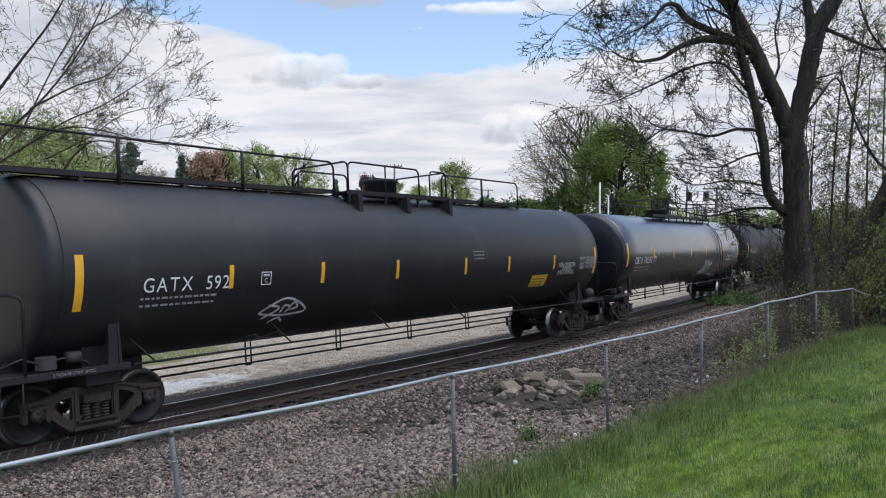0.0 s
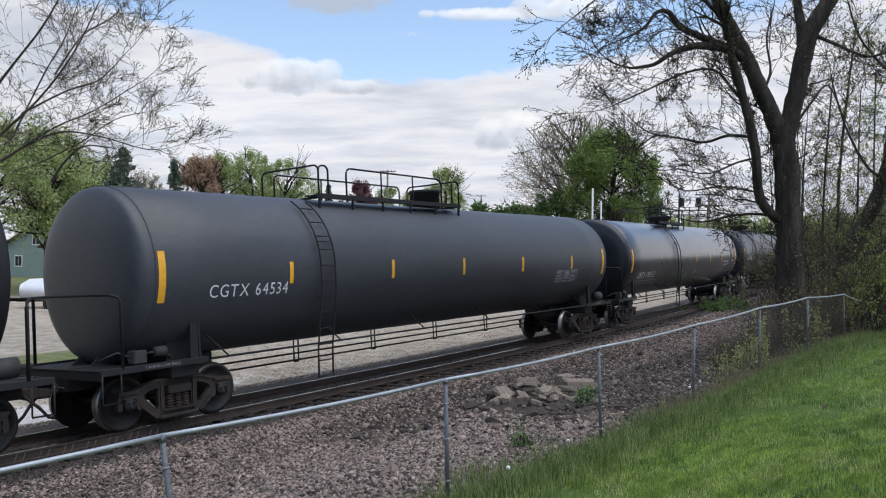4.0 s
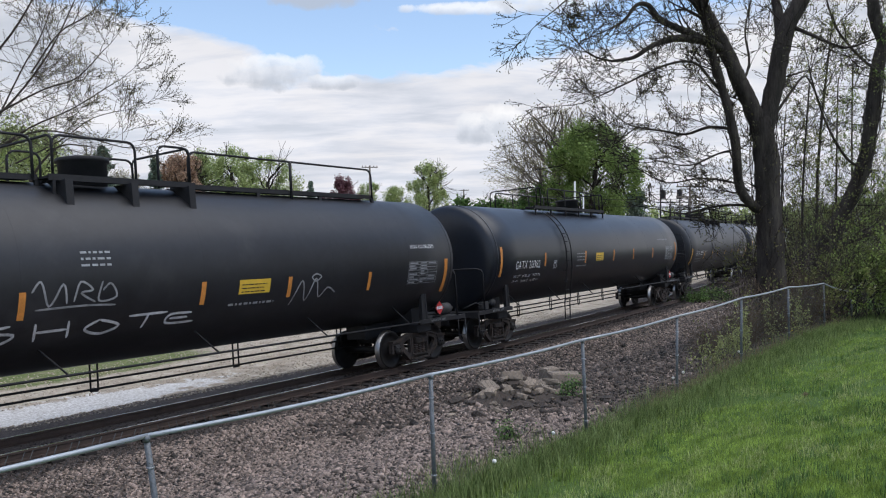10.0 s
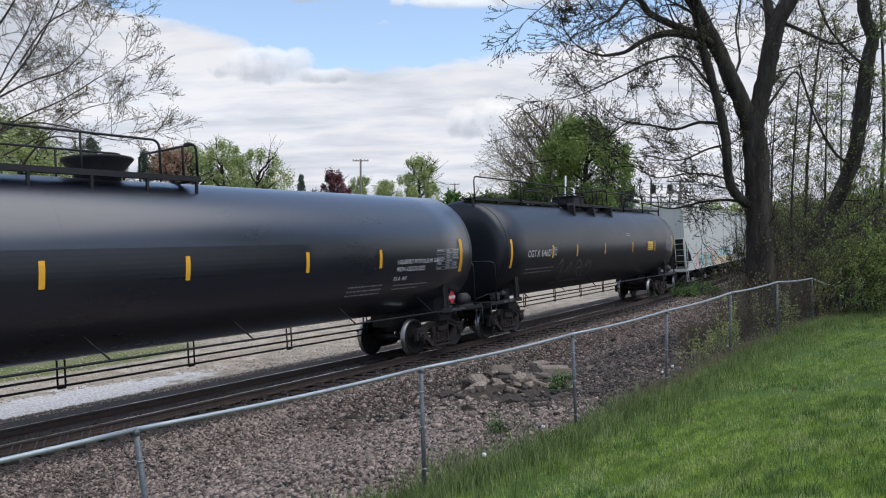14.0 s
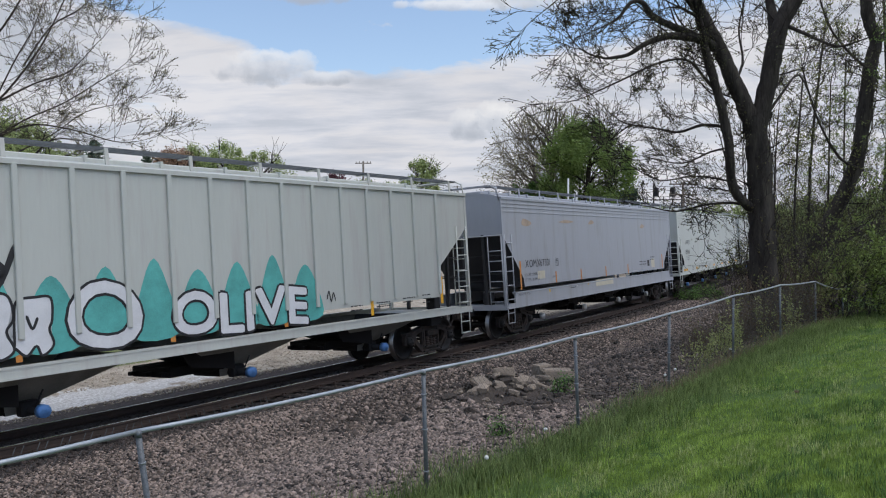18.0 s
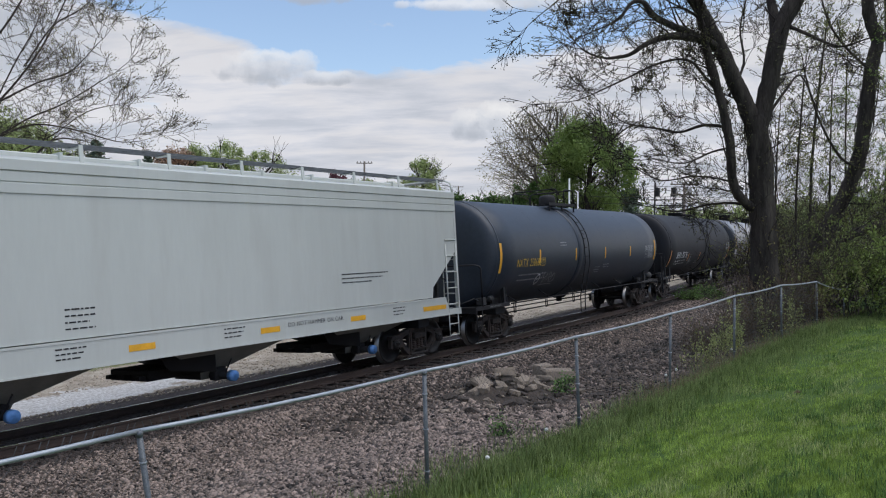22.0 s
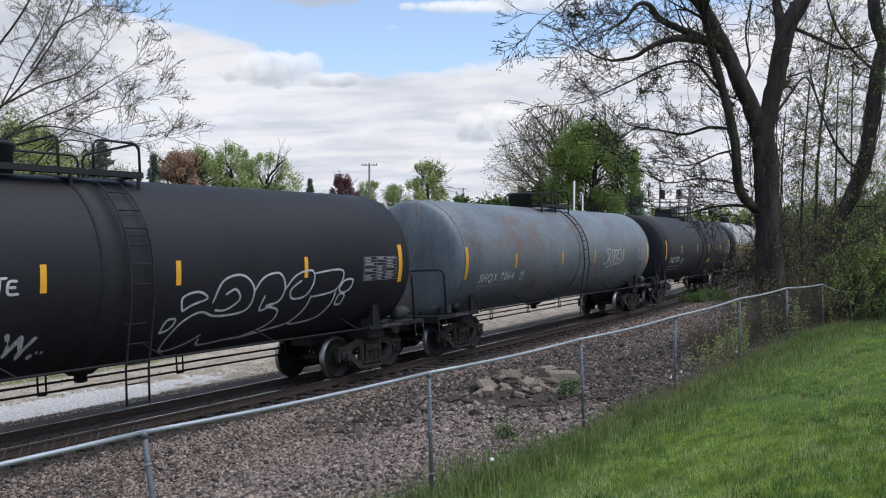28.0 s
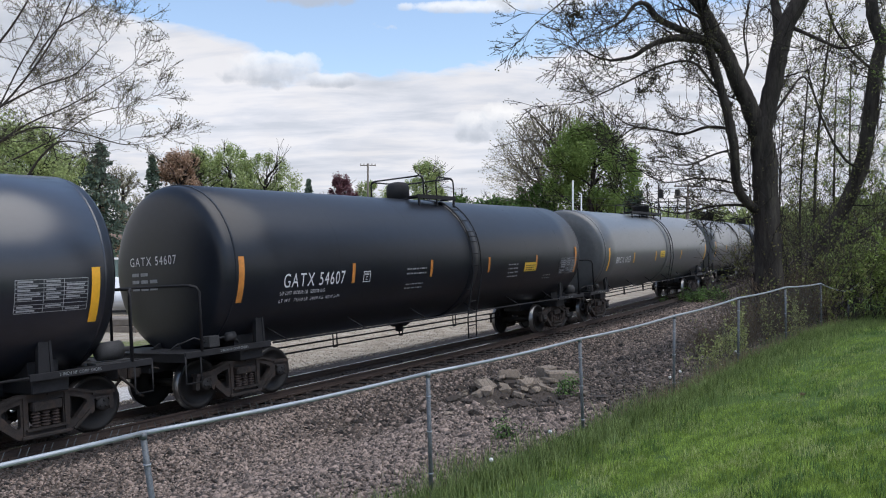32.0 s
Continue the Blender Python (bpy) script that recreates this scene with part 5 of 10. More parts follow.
    deck0, deck1 = spec.get("deck", (-1.6, 1.6))
    bm = bmesh.new()
    for y0, y1 in ((-0.98, -0.60), (0.60, 0.98)):
        box(bm, deck0, deck1, y0, y1, top - 0.02, top + 0.02)
        box(bm, deck0, deck1, y0 - 0.01, y0 + 0.02, top - 0.06, top + 0.05)
    for x in (deck0 + 0.15, deck1 - 0.15):
        box(bm, x - 0.05, x + 0.05, -0.98, 0.98, top - 0.06, top - 0.02)
    n = max(2, round((deck1 - deck0) / 1.3))
    for i in range(n + 1):
        x = deck0 + 0.1 + (deck1 - deck0 - 0.2) * i / n
        for y in (-0.97, 0.97):
            beam(bm, (x, y, top), (x, y * 0.98, zc + math.sqrt(r * r - 0.95 ** 2) - 0.05), 0.05, 0.05)
    part("top_platform", bm, STEEL, car)
    if spec.get("gussets"):
        for i in range(3):
            x = deck0 + 0.25 + (deck1 - deck0 - 0.5) * i / 2
            bm = bmesh.new()
            zq = zc + math.sqrt(r * r - 1.18 ** 2)
            a = [(-0.60, top - 0.06), (-1.16, top - 0.06), (-1.19, zq - 0.05)]
            for x2 in (x - 0.05, x + 0.05):
                bm.faces.new([bm.verts.new((x2, y, z)) for y, z in a])
            beam(bm, (x, -1.16, top - 0.05), (x, -1.19, zq - 0.1), 0.14, 0.05, up=(0, 1, 0))
            part("bracket", bm, STEEL, car)
    # railings: along the near and the far edge, with a gap at the ladder, and arches across the car
    ladder_x = next((q for q in spec.get("ladders", ()) if deck0 < q < deck1), deck0 + 0.75)
    if r > 1.75:
        rail_h, rail1 = 0.60, deck1 - 0.05
        rail0 = rail1 - 1.62
        near, far = [(rail1 - 0.95, rail1)], [(rail0, rail1 - 0.1)]
    elif spec.get("catwalk"):
        rail_h, rail0, rail1 = 0.74, deck0 + 0.1, deck1 - 0.1
        near, far = [(rail0, hx + 0.5), (hx + 1.0, rail1)] if rail1 - hx > 1.5 else [(rail0, rail1)], [(rail0 + 0.2, hx - 0.3), (hx + 0.3, rail1)]
    elif ladder_x > (deck0 + deck1) / 2:
        rail_h, rail0, rail1 = 0.72, deck0 + 0.05, ladder_x + 0.65
        near, far = [(rail0, rail0 + 0.35), (rail0 + 0.9, ladder_x - 0.32), (ladder_x + 0.32, rail1)], [(rail0 + 0.4, rail1 - 0.4)]
    else:
        rail_h, rail0, rail1 = 0.72, ladder_x - 0.65, deck1 - 0.05
        near, far = [(rail0, rail0 + 0.33), (ladder_x + 0.34, rail1 - 0.9), (rail1 - 0.35, rail1)], [(rail0 + 0.4, rail1 - 0.4)]
    for y, runs in ((-0.95, near), (0.95, far)):
        for a, b in runs:
            bm = bmesh.new()
            pipe(bm, hoop((a, y, top - 0.10), (b, y, top - 0.10), rail_h + 0.10, min(0.16, (b - a) * 0.4)), 0.025, 6)
            k = max(0, round((b - a) / 1.5) - 1)
            for i in range(k):
                x = a + (b - a) * (i + 1) / (k + 1)
                pipe(bm, [(x, y, top - 0.10), (x, y, top + rail_h)], 0.023, 5)
            part("handrail", bm, STEEL, car)
    for x in (rail0, rail1):
        bm = bmesh.new()
        pipe(bm, hoop((x, -0.95, top - 0.10), (x, 0.95, top - 0.10), rail_h + 0.11, 0.14), 0.025, 6)
        part("cross_rail", bm, STEEL, car)
    if spec.get("catwalk"):
        a, b = spec["catwalk"]
        for i, (c0, c1) in enumerate(((a, deck0), (deck1, b))):
            if c1 - c0 < 1:
                continue
            bm = bmesh.new()
            box(bm, c0, c1, -0.62, -0.16, top + 0.01, top + 0.05)
            box(bm, c0, c1, -0.64, -0.62, top - 0.03, top + 0.07)
            n = max(1, round((c1 - c0) / 2.0))
            for k in range(n + 1):
                x = c0 + (c1 - c0) * k / n
                beam(bm, (x, -0.6, top + 0.02), (x, -0.62, zc + math.sqrt(r * r - 0.62 ** 2) - 0.12), 0.09, 0.06)
            part("catwalk", bm, STEEL, car)
            bm = bmesh.new()
            pipe(bm, hoop((c0 + (0.05 if i == 0 else 0.1), -0.66, top), (c1 - (0.1 if i == 0 else 0.05), -0.66, top), rail_h), 0.026, 6)
            n = max(1, round((c1 - c0) / 3.0))
            for k in range(1, n):
                x = c0 + (c1 - c0) * k / n
                pipe(bm, [(x, -0.66, top - 0.15), (x, -0.66, top + rail_h)], 0.036, 6)
            part("handrail", bm, STEEL, car)
    for lx in spec.get("ladders", ()):
        bm = bmesh.new()
        for dx in (-0.23, 0.23):
            pts = arc_pts(r + 0.09, zc, 58, 4, 7, lx + dx) + [(lx + dx, -(r + 0.09), zc - 0.5), (lx + dx, -1.60, 1.05), (lx + dx, -1.58, 0.42)]
            pipe(bm, pts, 0.021, 5)
        ladder = part("ladder", bm, STEEL, car)
        for z in [0.45, 0.80, 1.15, 1.5, 1.85, 2.2, 2.55, 2.9, 3.25, 3.55]:
            q = (z - zc) / (r + 0.09)
            y = -(r + 0.09) * math.cos(math.asin(q)) if z > zc - 0.4 else -1.62
            piece("rung", "tank_rung", lambda bm: pipe(bm, [(-0.23, 0, 0), (0.23, 0, 0)], 0.015, 5), STEEL, ladder, pose(lx, y, z))
        for q in (18, 34, 48):
            p = (-(r + 0.09) * math.cos(radians(q)), zc + (r + 0.09) * math.sin(radians(q)))
            piece("rung", "tank_rung", lambda bm: pipe(bm, [(-0.23, 0, 0), (0.23, 0, 0)], 0.015, 5), STEEL, ladder, pose(lx, *p))
    if spec.get("end_ladder"):
        bm = bmesh.new()
        foot_x = -half - 0.72
        line = [(foot_x, 1.2), (foot_x, 3.0), (foot_x + 0.10, 3.5), (foot_x + 0.40, 4.1), (-hs - 0.1, top - 0.02), (-hs + 0.3, top + 0.06)]
        for dy in (-0.22, 0.22):
            pipe(bm, [(x, -1.18 + dy + 0.30 * max(0.0, z - 3.0), z) for x, z in line], 0.024, 5)
        for k in range(10):
            z = 1.4 + k * 0.31
            x = next(a[0] + (b[0] - a[0]) * (z - a[1]) / (b[1] - a[1]) for a, b in zip(line, line[1:]) if a[1] <= z <= b[1])
            pipe(bm, [(x, -1.40 + 0.30 * max(0.0, z - 3.0), z), (x, -0.96 + 0.30 * max(0.0, z - 3.0), z)], 0.018, 5)
        part("end_ladder", bm, STEEL, car)
    # markings
    skin = Skin(car, r, zc)
    zs = spec.get("stripe_z", 2.75)
    for i, x in enumerate(spec["stripes"]):
        ends = i in (0, len(spec["stripes"]) - 1)
        skin.patch("reflective_strip", x, spec.get("end_z", zs) if ends else zs, 0.11 if not ends else 0.15, spec.get("end_h", 0.95) if ends else 0.46, spec.get("strip", YELLOW), n=6, lift=0.020 if spec.get("panel") else 0.005)
    ink = spec.get("ink", WHITE)
    for text, x, z, h in spec.get("marks", ()):
        spread_marks(skin, text, x, z, h, ink, spec.get("squeeze", 0.9), 0.005)
    for text, x, z, h, *width in spec.get("prints", ()):
        squeeze = width[0] / words(text, h, 1.0)[2] if width else 0.78 * ALONG
        skin.letter(text, x, z, h if width else h * 0.74, spec.get("print_ink", WHITE), "lettering", squeeze=squeeze)
    for x, z, widths, h, gap in spec.get("bars", ()):
        skin.bars(x, z, widths, h, gap, spec.get("bar_ink", DIM))
    for x, z, w, h in spec.get("tables", ()):
        skin.table(x, z, w, h, DIM)
    for x, z, s in spec.get("plates", ()):
        skin.frame_box(x, z, s * 0.64, ink if ink is GOLD else WHITE)
    for x, z, w, h in spec.get("signs", ()):
        skin.patch("sign", x, z, w, h, SIGN_YELLOW, "yellow instruction sign")
        skin.bars(x - w * 0.42, z + h * 0.12, [w * 0.8, w * 0.7, w * 0.75], h * 0.13, h * 0.12, INK, lift=0.009)
    for x, z, s in spec.get("placards", ()):
        skin.placard(x - 0.36, z - 0.05, s)
    # the number on the leading head
    if spec.get("head"):
        text, y, z, h = spec["head"]
        def on_head(yy, zz):
            q = min(0.98, math.hypot(yy, zz - zc) / (r * 0.985))
            return (-hs - dish * (1 - q ** (2 / 0.56)) ** 0.28 - 0.04, yy, zz)
        vs, fs, w = words(text, h)
        raw("head_number", [on_head(y - a, z + b) for a, b in vs], fs, ink if ink is GOLD else WHITE, car)
        bm = bmesh.new()
        for i in range(3):
            for j in range(3 if i else 2):
                y0, z0 = y - 0.05 - j * 0.30, z - 0.22 - i * 0.15
                bm.faces.new([bm.verts.new(on_head(yy, zz)) for yy, zz in ((y0, z0), (y0 - 0.24, z0), (y0 - 0.24, z0 + 0.07), (y0, z0 + 0.07))])
        part("small_print", bm, DIM, car)
        if spec.get("placards"):
            p = raw("placard", [on_head(0.12 + a, 1.78 + b) for a, b in ((-0.17, 0), (0, 0.17), (0.17, 0), (0, -0.17))], [(0, 1, 2, 3)], RED, car, "red diamond hazard placard")
            panel = [on_head(0.12 + a, 1.78 + b) for a, b in ((-0.11, -0.035), (-0.11, 0.045), (0.11, 0.045), (0.11, -0.035))]
            raw("number_panel", [(px - 0.004, py, pz) for px, py, pz in panel], [(0, 1, 2, 3)], WHITE, p)
            vs, fs, w = words("1075", 0.065)
            raw("placard_number", [(lambda q: (q[0] - 0.007, q[1], q[2]))(on_head(0.12 + 0.085 - a * 0.17 / w, 1.755 + b)) for a, b in vs], fs, INK, p)
    for x, z, w, h, style in spec.get("tags", ()):
        if style.startswith("t:"):
            spray_words(skin, style[2:], x, z, w, h)
        else:
            spray_tag(skin, x, z, w, h, style)
    if spec.get("head_tag"):
        text, y, z, h = spec["head_tag"]
        if text == "YEM":
            vs, fs, w = words("INEDIBLE", 0.10)
            raw("stencil", [on_head(-0.55 - a, 2.86 + b) for a, b in vs], fs, WHITE, car)
        for k in range(3):
            vs, fs, w = words(text, h, 0.85)
            raw("graffiti", [(lambda p: (p[0] - 0.004 * k, p[1], p[2]))(on_head(y - a - 0.25 * b - 0.02 * (k - 1), z + b + 0.12 * a + 0.012 * (k - 1))) for a, b in vs], fs, SPRAY, car, "white sprayed graffiti tag")
    return car, (x0 + x1) / 2, arm


def bubble_row(skin, low, x0, x1, z0, z1, n, fills, edge, seed, split):
    """A row of rounded sprayed shapes with dark outlines; what lies under the height split is on the sill's face."""
    rnd = random.Random(seed)
    w = (x1 - x0) / n
    for i in range(n):
        c = x0 + w * (i + 0.5)
        hz = (z1 - z0) * rnd.uniform(0.86, 1.0)
        zc = (z0 + z1) / 2 + rnd.uniform(-0.04, 0.04)
        pts = [(c + w * a * rnd.uniform(0.9, 1.1), zc + hz * b * rnd.uniform(0.92, 1.08)) for a, b in ((-.5, -.36), (-.46, .2), (-.38, .48), (.1, .52), (.44, .46), (.5, .1), (.40, -.1), (.5, -.40), (.2, -.52), (.06, -.38), (-.2, -.52))]
        for where, keep in ((skin, lambda z: max(z, split)), (low, lambda z: min(z, split))):
            q = [(a, keep(b)) for a, b in pts]
            if max(b for a, b in q) - min(b for a, b in q) < 0.05:
                continue
            where.blob(q, fills[i % len(fills)], lift=0.008)
            ring = q + [q[0]]
            where.stroke(ring, 0.045 if edge is INK else 0.04, edge, lift=0.012)
        inner = skin if zc > split else low
        k = rnd.choice((0, 1, 2))
        if k == 0:
            inner.stroke([(c - w * .15, zc + hz * .2), (c - w * .02, zc - hz * .05), (c + w * .12, zc + hz * .15)], 0.05, edge, lift=0.013)
        elif k == 1:
            inner.blob([(c - w * .12, zc - hz * .15), (c - w * .14, zc + hz * .2), (c + w * .08, zc + hz * .24), (c + w * .12, zc - hz * .1)], edge, lift=0.012)
        else:
            inner.stroke([(c, zc + hz * .42), (c - w * .04, zc + hz * .05)], 0.06, edge, lift=0.013)


def hopper_car(spec):
    """A covered hopper: sloped-end body over a side sill, discharge hoppers below, roof with hatches and running boards."""
    x0, x1 = spec["sill_at"]
    half = (x1 - x0) / 2 * ALONG
    paint, w = spec["paint"], 1.52
    zs, zt = spec.get("sill_z", 1.13), 4.63                     # underside of the side sill, eaves
    car = tagged(empty("covered_hopper"), spec["label"], "covered hopper", "freight cars of the train")
    arm = half - 1.58
    cut, body = spec.get("cut", 2.28), half - spec.get("inset", 0.02)
    zu = spec.get("corner_z", 3.0)
    # body shell with sloping end sheets
    bm = bmesh.new()
    outline = [(-body, zt), (-body, zu), (-body + cut, spec.get("cut_z", 1.95)), (-body + cut + 0.05, 1.66), (body - cut - 0.05, 1.66), (body - cut, spec.get("cut_z", 1.95)), (body, zu), (body, zt)]
    prism(bm, outline, -1.49, 1.49)
    # sloping undersides in dark sheet, their shade put into the colour
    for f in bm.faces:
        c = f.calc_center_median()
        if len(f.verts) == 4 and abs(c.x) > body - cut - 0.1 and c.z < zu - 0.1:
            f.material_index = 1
    # arched roof
    n = 8
    arch = [(-1.52 + 3.04 * i / n, zt + 0.24 * (1 - (2 * i / n - 1) ** 2)) for i in range(n + 1)]
    a = [bm.verts.new((-body, y, z)) for y, z in arch]
    b = [bm.verts.new((body, y, z)) for y, z in arch]
    for i in range(n):
        bm.faces.new((a[i], a[i + 1], b[i + 1], b[i]))
    bm.faces.new(a[::-1])
    bm.faces.new(b)
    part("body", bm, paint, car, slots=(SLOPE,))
    # top chord with its grooves
    for k, (z0, z1, d) in enumerate(spec.get("chords", ((4.09, 4.26, 0.02), (4.28, 4.44, 0.016), (4.46, 4.64, 0.03)))):
        bm = bmesh.new()
        for y in (-1, 1):
            box(bm, -body, body, min(y * 1.485, y * (1.49 + d)), max(y * 1.485, y * (1.49 + d)), z0, z1, bevel=0.006)
        part("top_chord", bm, paint, car)
    if spec.get("ribs"):
        nr = spec["ribs"]
        for i in range(nr):
            x = ALONG * ((-7.99, 8.17)[i - nr + 2] if i > nr - 3 else -6.97 + 14.17 * i / (nr - 3))
            piece("rib", ("rib", spec["label"]), lambda bm: box(bm, -0.05, 0.05, -0.045, 0.045, 1.75, zt - 0.04, bevel=0.012), paint, car, pose(x, -1.50, 0))
    # side sill
    h0 = spec.get("sill_h", 0.50)
    for y in (-1, 1):
        bm = bmesh.new()
        e = half - 0.75
        outl = [(-half, zs + 0.03), (-half, zs + 0.16), (-e - 0.15, zs + 0.16), (-e, zs + h0), (e, zs + h0), (e + 0.15, zs + 0.16), (half, zs + 0.16), (half, zs + 0.03)]
        ya, yb = sorted((y * (w - 0.06), y * w))
        prism(bm, outl, ya, yb)
        ya, yb = sorted((y * (w - 0.16), y * (w + 0.012)))
        box(bm, -half + 0.1, half - 0.1, ya, yb, zs, zs + 0.035)
        box(bm, -e, e, ya, yb, zs + h0 - 0.03, zs + h0 + 0.01)
        part("side_sill", bm, paint, car)
    for s, turn in ((-1, 180), (1, 0)):
        # end platform, corner posts, ladder and end sheet stiffeners
        bm = bmesh.new()
        box(bm, s * (half - 1.9), s * (half - 0.02), -1.44, 1.44, zs + 0.05, zs + 0.09)
        box(bm, s * (half - 0.05), s * (half + 0.02), -1.52, 1.52, zs - 0.02, zs + 0.16)
        part("end_sill", bm, paint if not spec.get("dark_end") else STEEL, car)
        bm = bmesh.new()
        box(bm, s * (arm - 1.2), s * (half + 0.3), -0.30, 0.30, 0.80, zs + 0.046, bevel=0.02)
        part("centre_sill", bm, STEEL, car)
        bm = bmesh.new()
        box(bm, s * arm - 0.25, s * arm + 0.25, -1.30, 1.30, 0.86, zs - 0.01, bevel=0.02)
        part("bolster", bm, STEEL, car)
        for y in (-1.46, 1.46):
            bm = bmesh.new()
            beam(bm, (s * (half - 0.06), y, zs + 0.1), (s * (body - 0.03), y, zt + 0.02), 0.10, 0.08, up=(0, 1, 0))
            part("corner_post", bm, paint, car)
            bm = bmesh.new()
            for dx in (0.10, 0.62):
                pipe(bm, [(s * (half - dx), y * 1.03, zs + 0.05), (s * (half - dx), y * 1.03, max(zu, zs + 2.0) + 0.02)], 0.022, 5)
            ladder = part("ladder", bm, paint, car)
            for i in range(5):
                piece("rung", ("hopper_rung", paint.name), lambda bm: pipe(bm, [(-0.28, 0, 0), (0.28, 0, 0)], 0.018, 5), paint, ladder, pose(s * (half - 0.36), y * 1.03, zs + 0.30 + i * 0.46))
            bm = bmesh.new()
            for dx in (0.12, 0.58):
                pipe(bm, [(s * (half - dx), y * 1.02, zs + 0.05), (s * (half - dx), y * 1.02, 0.52)], 0.018, 5)
            for z in (0.54, 0.86):
                pipe(bm, [(s * (half - 0.12), y * 1.02, z), (s * (half - 0.58), y * 1.02, z)], 0.018, 5)
            part("step", bm, paint, car)
        bm = bmesh.new()
        for y in (-0.75, 0.0, 0.75):
            beam(bm, (s * (half - 0.10), y, zs + 0.1), (s * (body - 0.02), y, zu + 0.05), 0.09, 0.09, up=(0, 1, 0))
        pipe(bm, [(s * (half - 0.06), -1.4, 2.15), (s * (half - 0.06), 1.4, 2.15)], 0.018, 5)
        pipe(bm, [(s * (half - 0.06), -1.4, 2.75), (s * (half - 0.06), 1.4, 2.75)], 0.018, 5)
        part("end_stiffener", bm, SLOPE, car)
        bm = bmesh.new()
        for y in (-1.44, -0.95):
            pipe(bm, [(s * (half + 0.01), y, zs + 0.1), (s * (half + 0.01), y, zu)], 0.020, 5)
        for i in range(6):
            pipe(bm, [(s * (half + 0.01), -1.44, zs + 0.25 + i * 0.33), (s * (half + 0.01), -0.95, zs + 0.25 + i * 0.33)], 0.016, 5)
        pipe(bm, [(s * (half + 0.01), -1.46, zu), (s * (half + 0.01), 1.46, zu)], 0.022, 5)
        part("end_ladder", bm, paint, car)
        bm = bmesh.new()
        lathe(bm, [(-0.45, 0.02), (-0.42, 0.17), (0.42, 0.17), (0.45, 0.02)], seg=14, axis="y", centre=(s * (half - 1.0), 0.1, 1.75))
        box(bm, s * (half - 0.75), s * (half - 0.45), -0.7, -0.4, zs + 0.1, zs + 0.55, bevel=0.03)
        pipe(bm, [(s * (half - 0.6), -0.5, zs + 0.4), (s * (half - 1.2), -0.2, 1.9), (s * (half - 1.5), 0.4, 1.75)], 0.025, 5)
        part("brake_gear", bm, STEEL, car)
        piece("coupler", "coupler", coupler_mesh, CAST, car, pose(s * (half + 0.02), 0, 0, 0, 0, turn))
        truck(car, s * arm, math.degrees(s * arm / BEND))
    # discharge hoppers
    n = spec.get("hoppers", 4)
    pit = spec.get("pitch", 4.6)
    span = pit * n
    for i in range(n):
        x = -span / 2 + pit * (i + 0.5)
        bm = bmesh.new()
        p, q = pit * 0.40, 0.34
        ring = [[bm.verts.new((x + sx * a, sy * b, z)) for sx, sy in ((-1, -1), (1, -1), (1, 1), (-1, 1))] for a, b, z in ((p, 1.36, zs + 0.12), (q, 0.50, 0.62), (q * 0.8, 0.42, 0.42))]
        # sides towards the car's ends and the bottom are black, the others chute-coloured
        for r0, r1 in zip(ring, ring[1:]):
            for k in range(4):
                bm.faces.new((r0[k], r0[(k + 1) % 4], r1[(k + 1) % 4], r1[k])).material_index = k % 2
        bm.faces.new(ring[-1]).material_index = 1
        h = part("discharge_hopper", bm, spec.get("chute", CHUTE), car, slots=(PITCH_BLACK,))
        bm = bmesh.new()
        pipe(bm, [(x, -1.05, 0.50), (x, 1.05, 0.50)], 0.085, 10)
        box(bm, x - 0.16, x + 0.16, -0.75, -0.55, 0.40, 0.66, bevel=0.02)
        pipe(bm, [(x - 0.02, -0.9, 0.55), (x + 0.08, -1.0, 0.85)], 0.016, 5)
        part("outlet_pipe", bm, STEEL, h)
        bm = bmesh.new()
        lathe(bm, [(-1.18, 0.0), (-1.18, 0.11), (-1.05, 0.12), (-1.04, 0.09)], seg=12, axis="y", centre=(x, 0, 0.50))
        part("outlet_cap", bm, spec.get("cap", STEEL), h, "round outlet cap")
        bm = bmesh.new()
        box(bm, x - p * 0.92, x - q * 0.8, -0.62, 0.62, 0.60, 0.82, bevel=0.02)
        for y in (-0.5, 0.0, 0.5):
            box(bm, x - p * 1.0, x - p * 0.9, y - 0.05, y + 0.05, 0.64, 0.72)
        # thin black plate from the sill down to the gate
        prism(bm, [(x - p * 0.98, zs + 0.1), (x - q, zs + 0.1), (x - q, 0.62), (x - p * 0.80, 0.80)], -1.0, -0.96)
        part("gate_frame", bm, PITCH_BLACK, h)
    # roof: hatch trough, running boards on brackets
    bm = bmesh.new()
    box(bm, -body + 0.8, body - 0.8, -0.34, 0.34, zt + 0.18, zt + 0.34, bevel=0.02)
    for i in range(12):
        x = -body + 1.4 + (2 * body - 2.8) * i / 11
        box(bm, x - 0.03, x + 0.03, -0.40, 0.40, zt + 0.20, zt + 0.38)
    part("hatch_trough", bm, paint, car)
    for y in (-0.98, 0.98):
        bm = bmesh.new()
        for dy in (-0.16, 0, 0.16):
            beam(bm, (-body - 0.05, y + dy, zt + 0.40), (body + 0.05, y + dy, zt + 0.40), 0.05, 0.035)
        nb = spec.get("brackets", 12)
        for i in range(nb):
            x = -body + 0.35 + (2 * body - 0.7) * i / (nb - 1)
            beam(bm, (x, y - 0.2, zt + 0.385), (x, y + 0.2, zt + 0.385), 0.05, 0.03)
        part("running_board", bm, BOARD, car, "weathered grey steel running board")
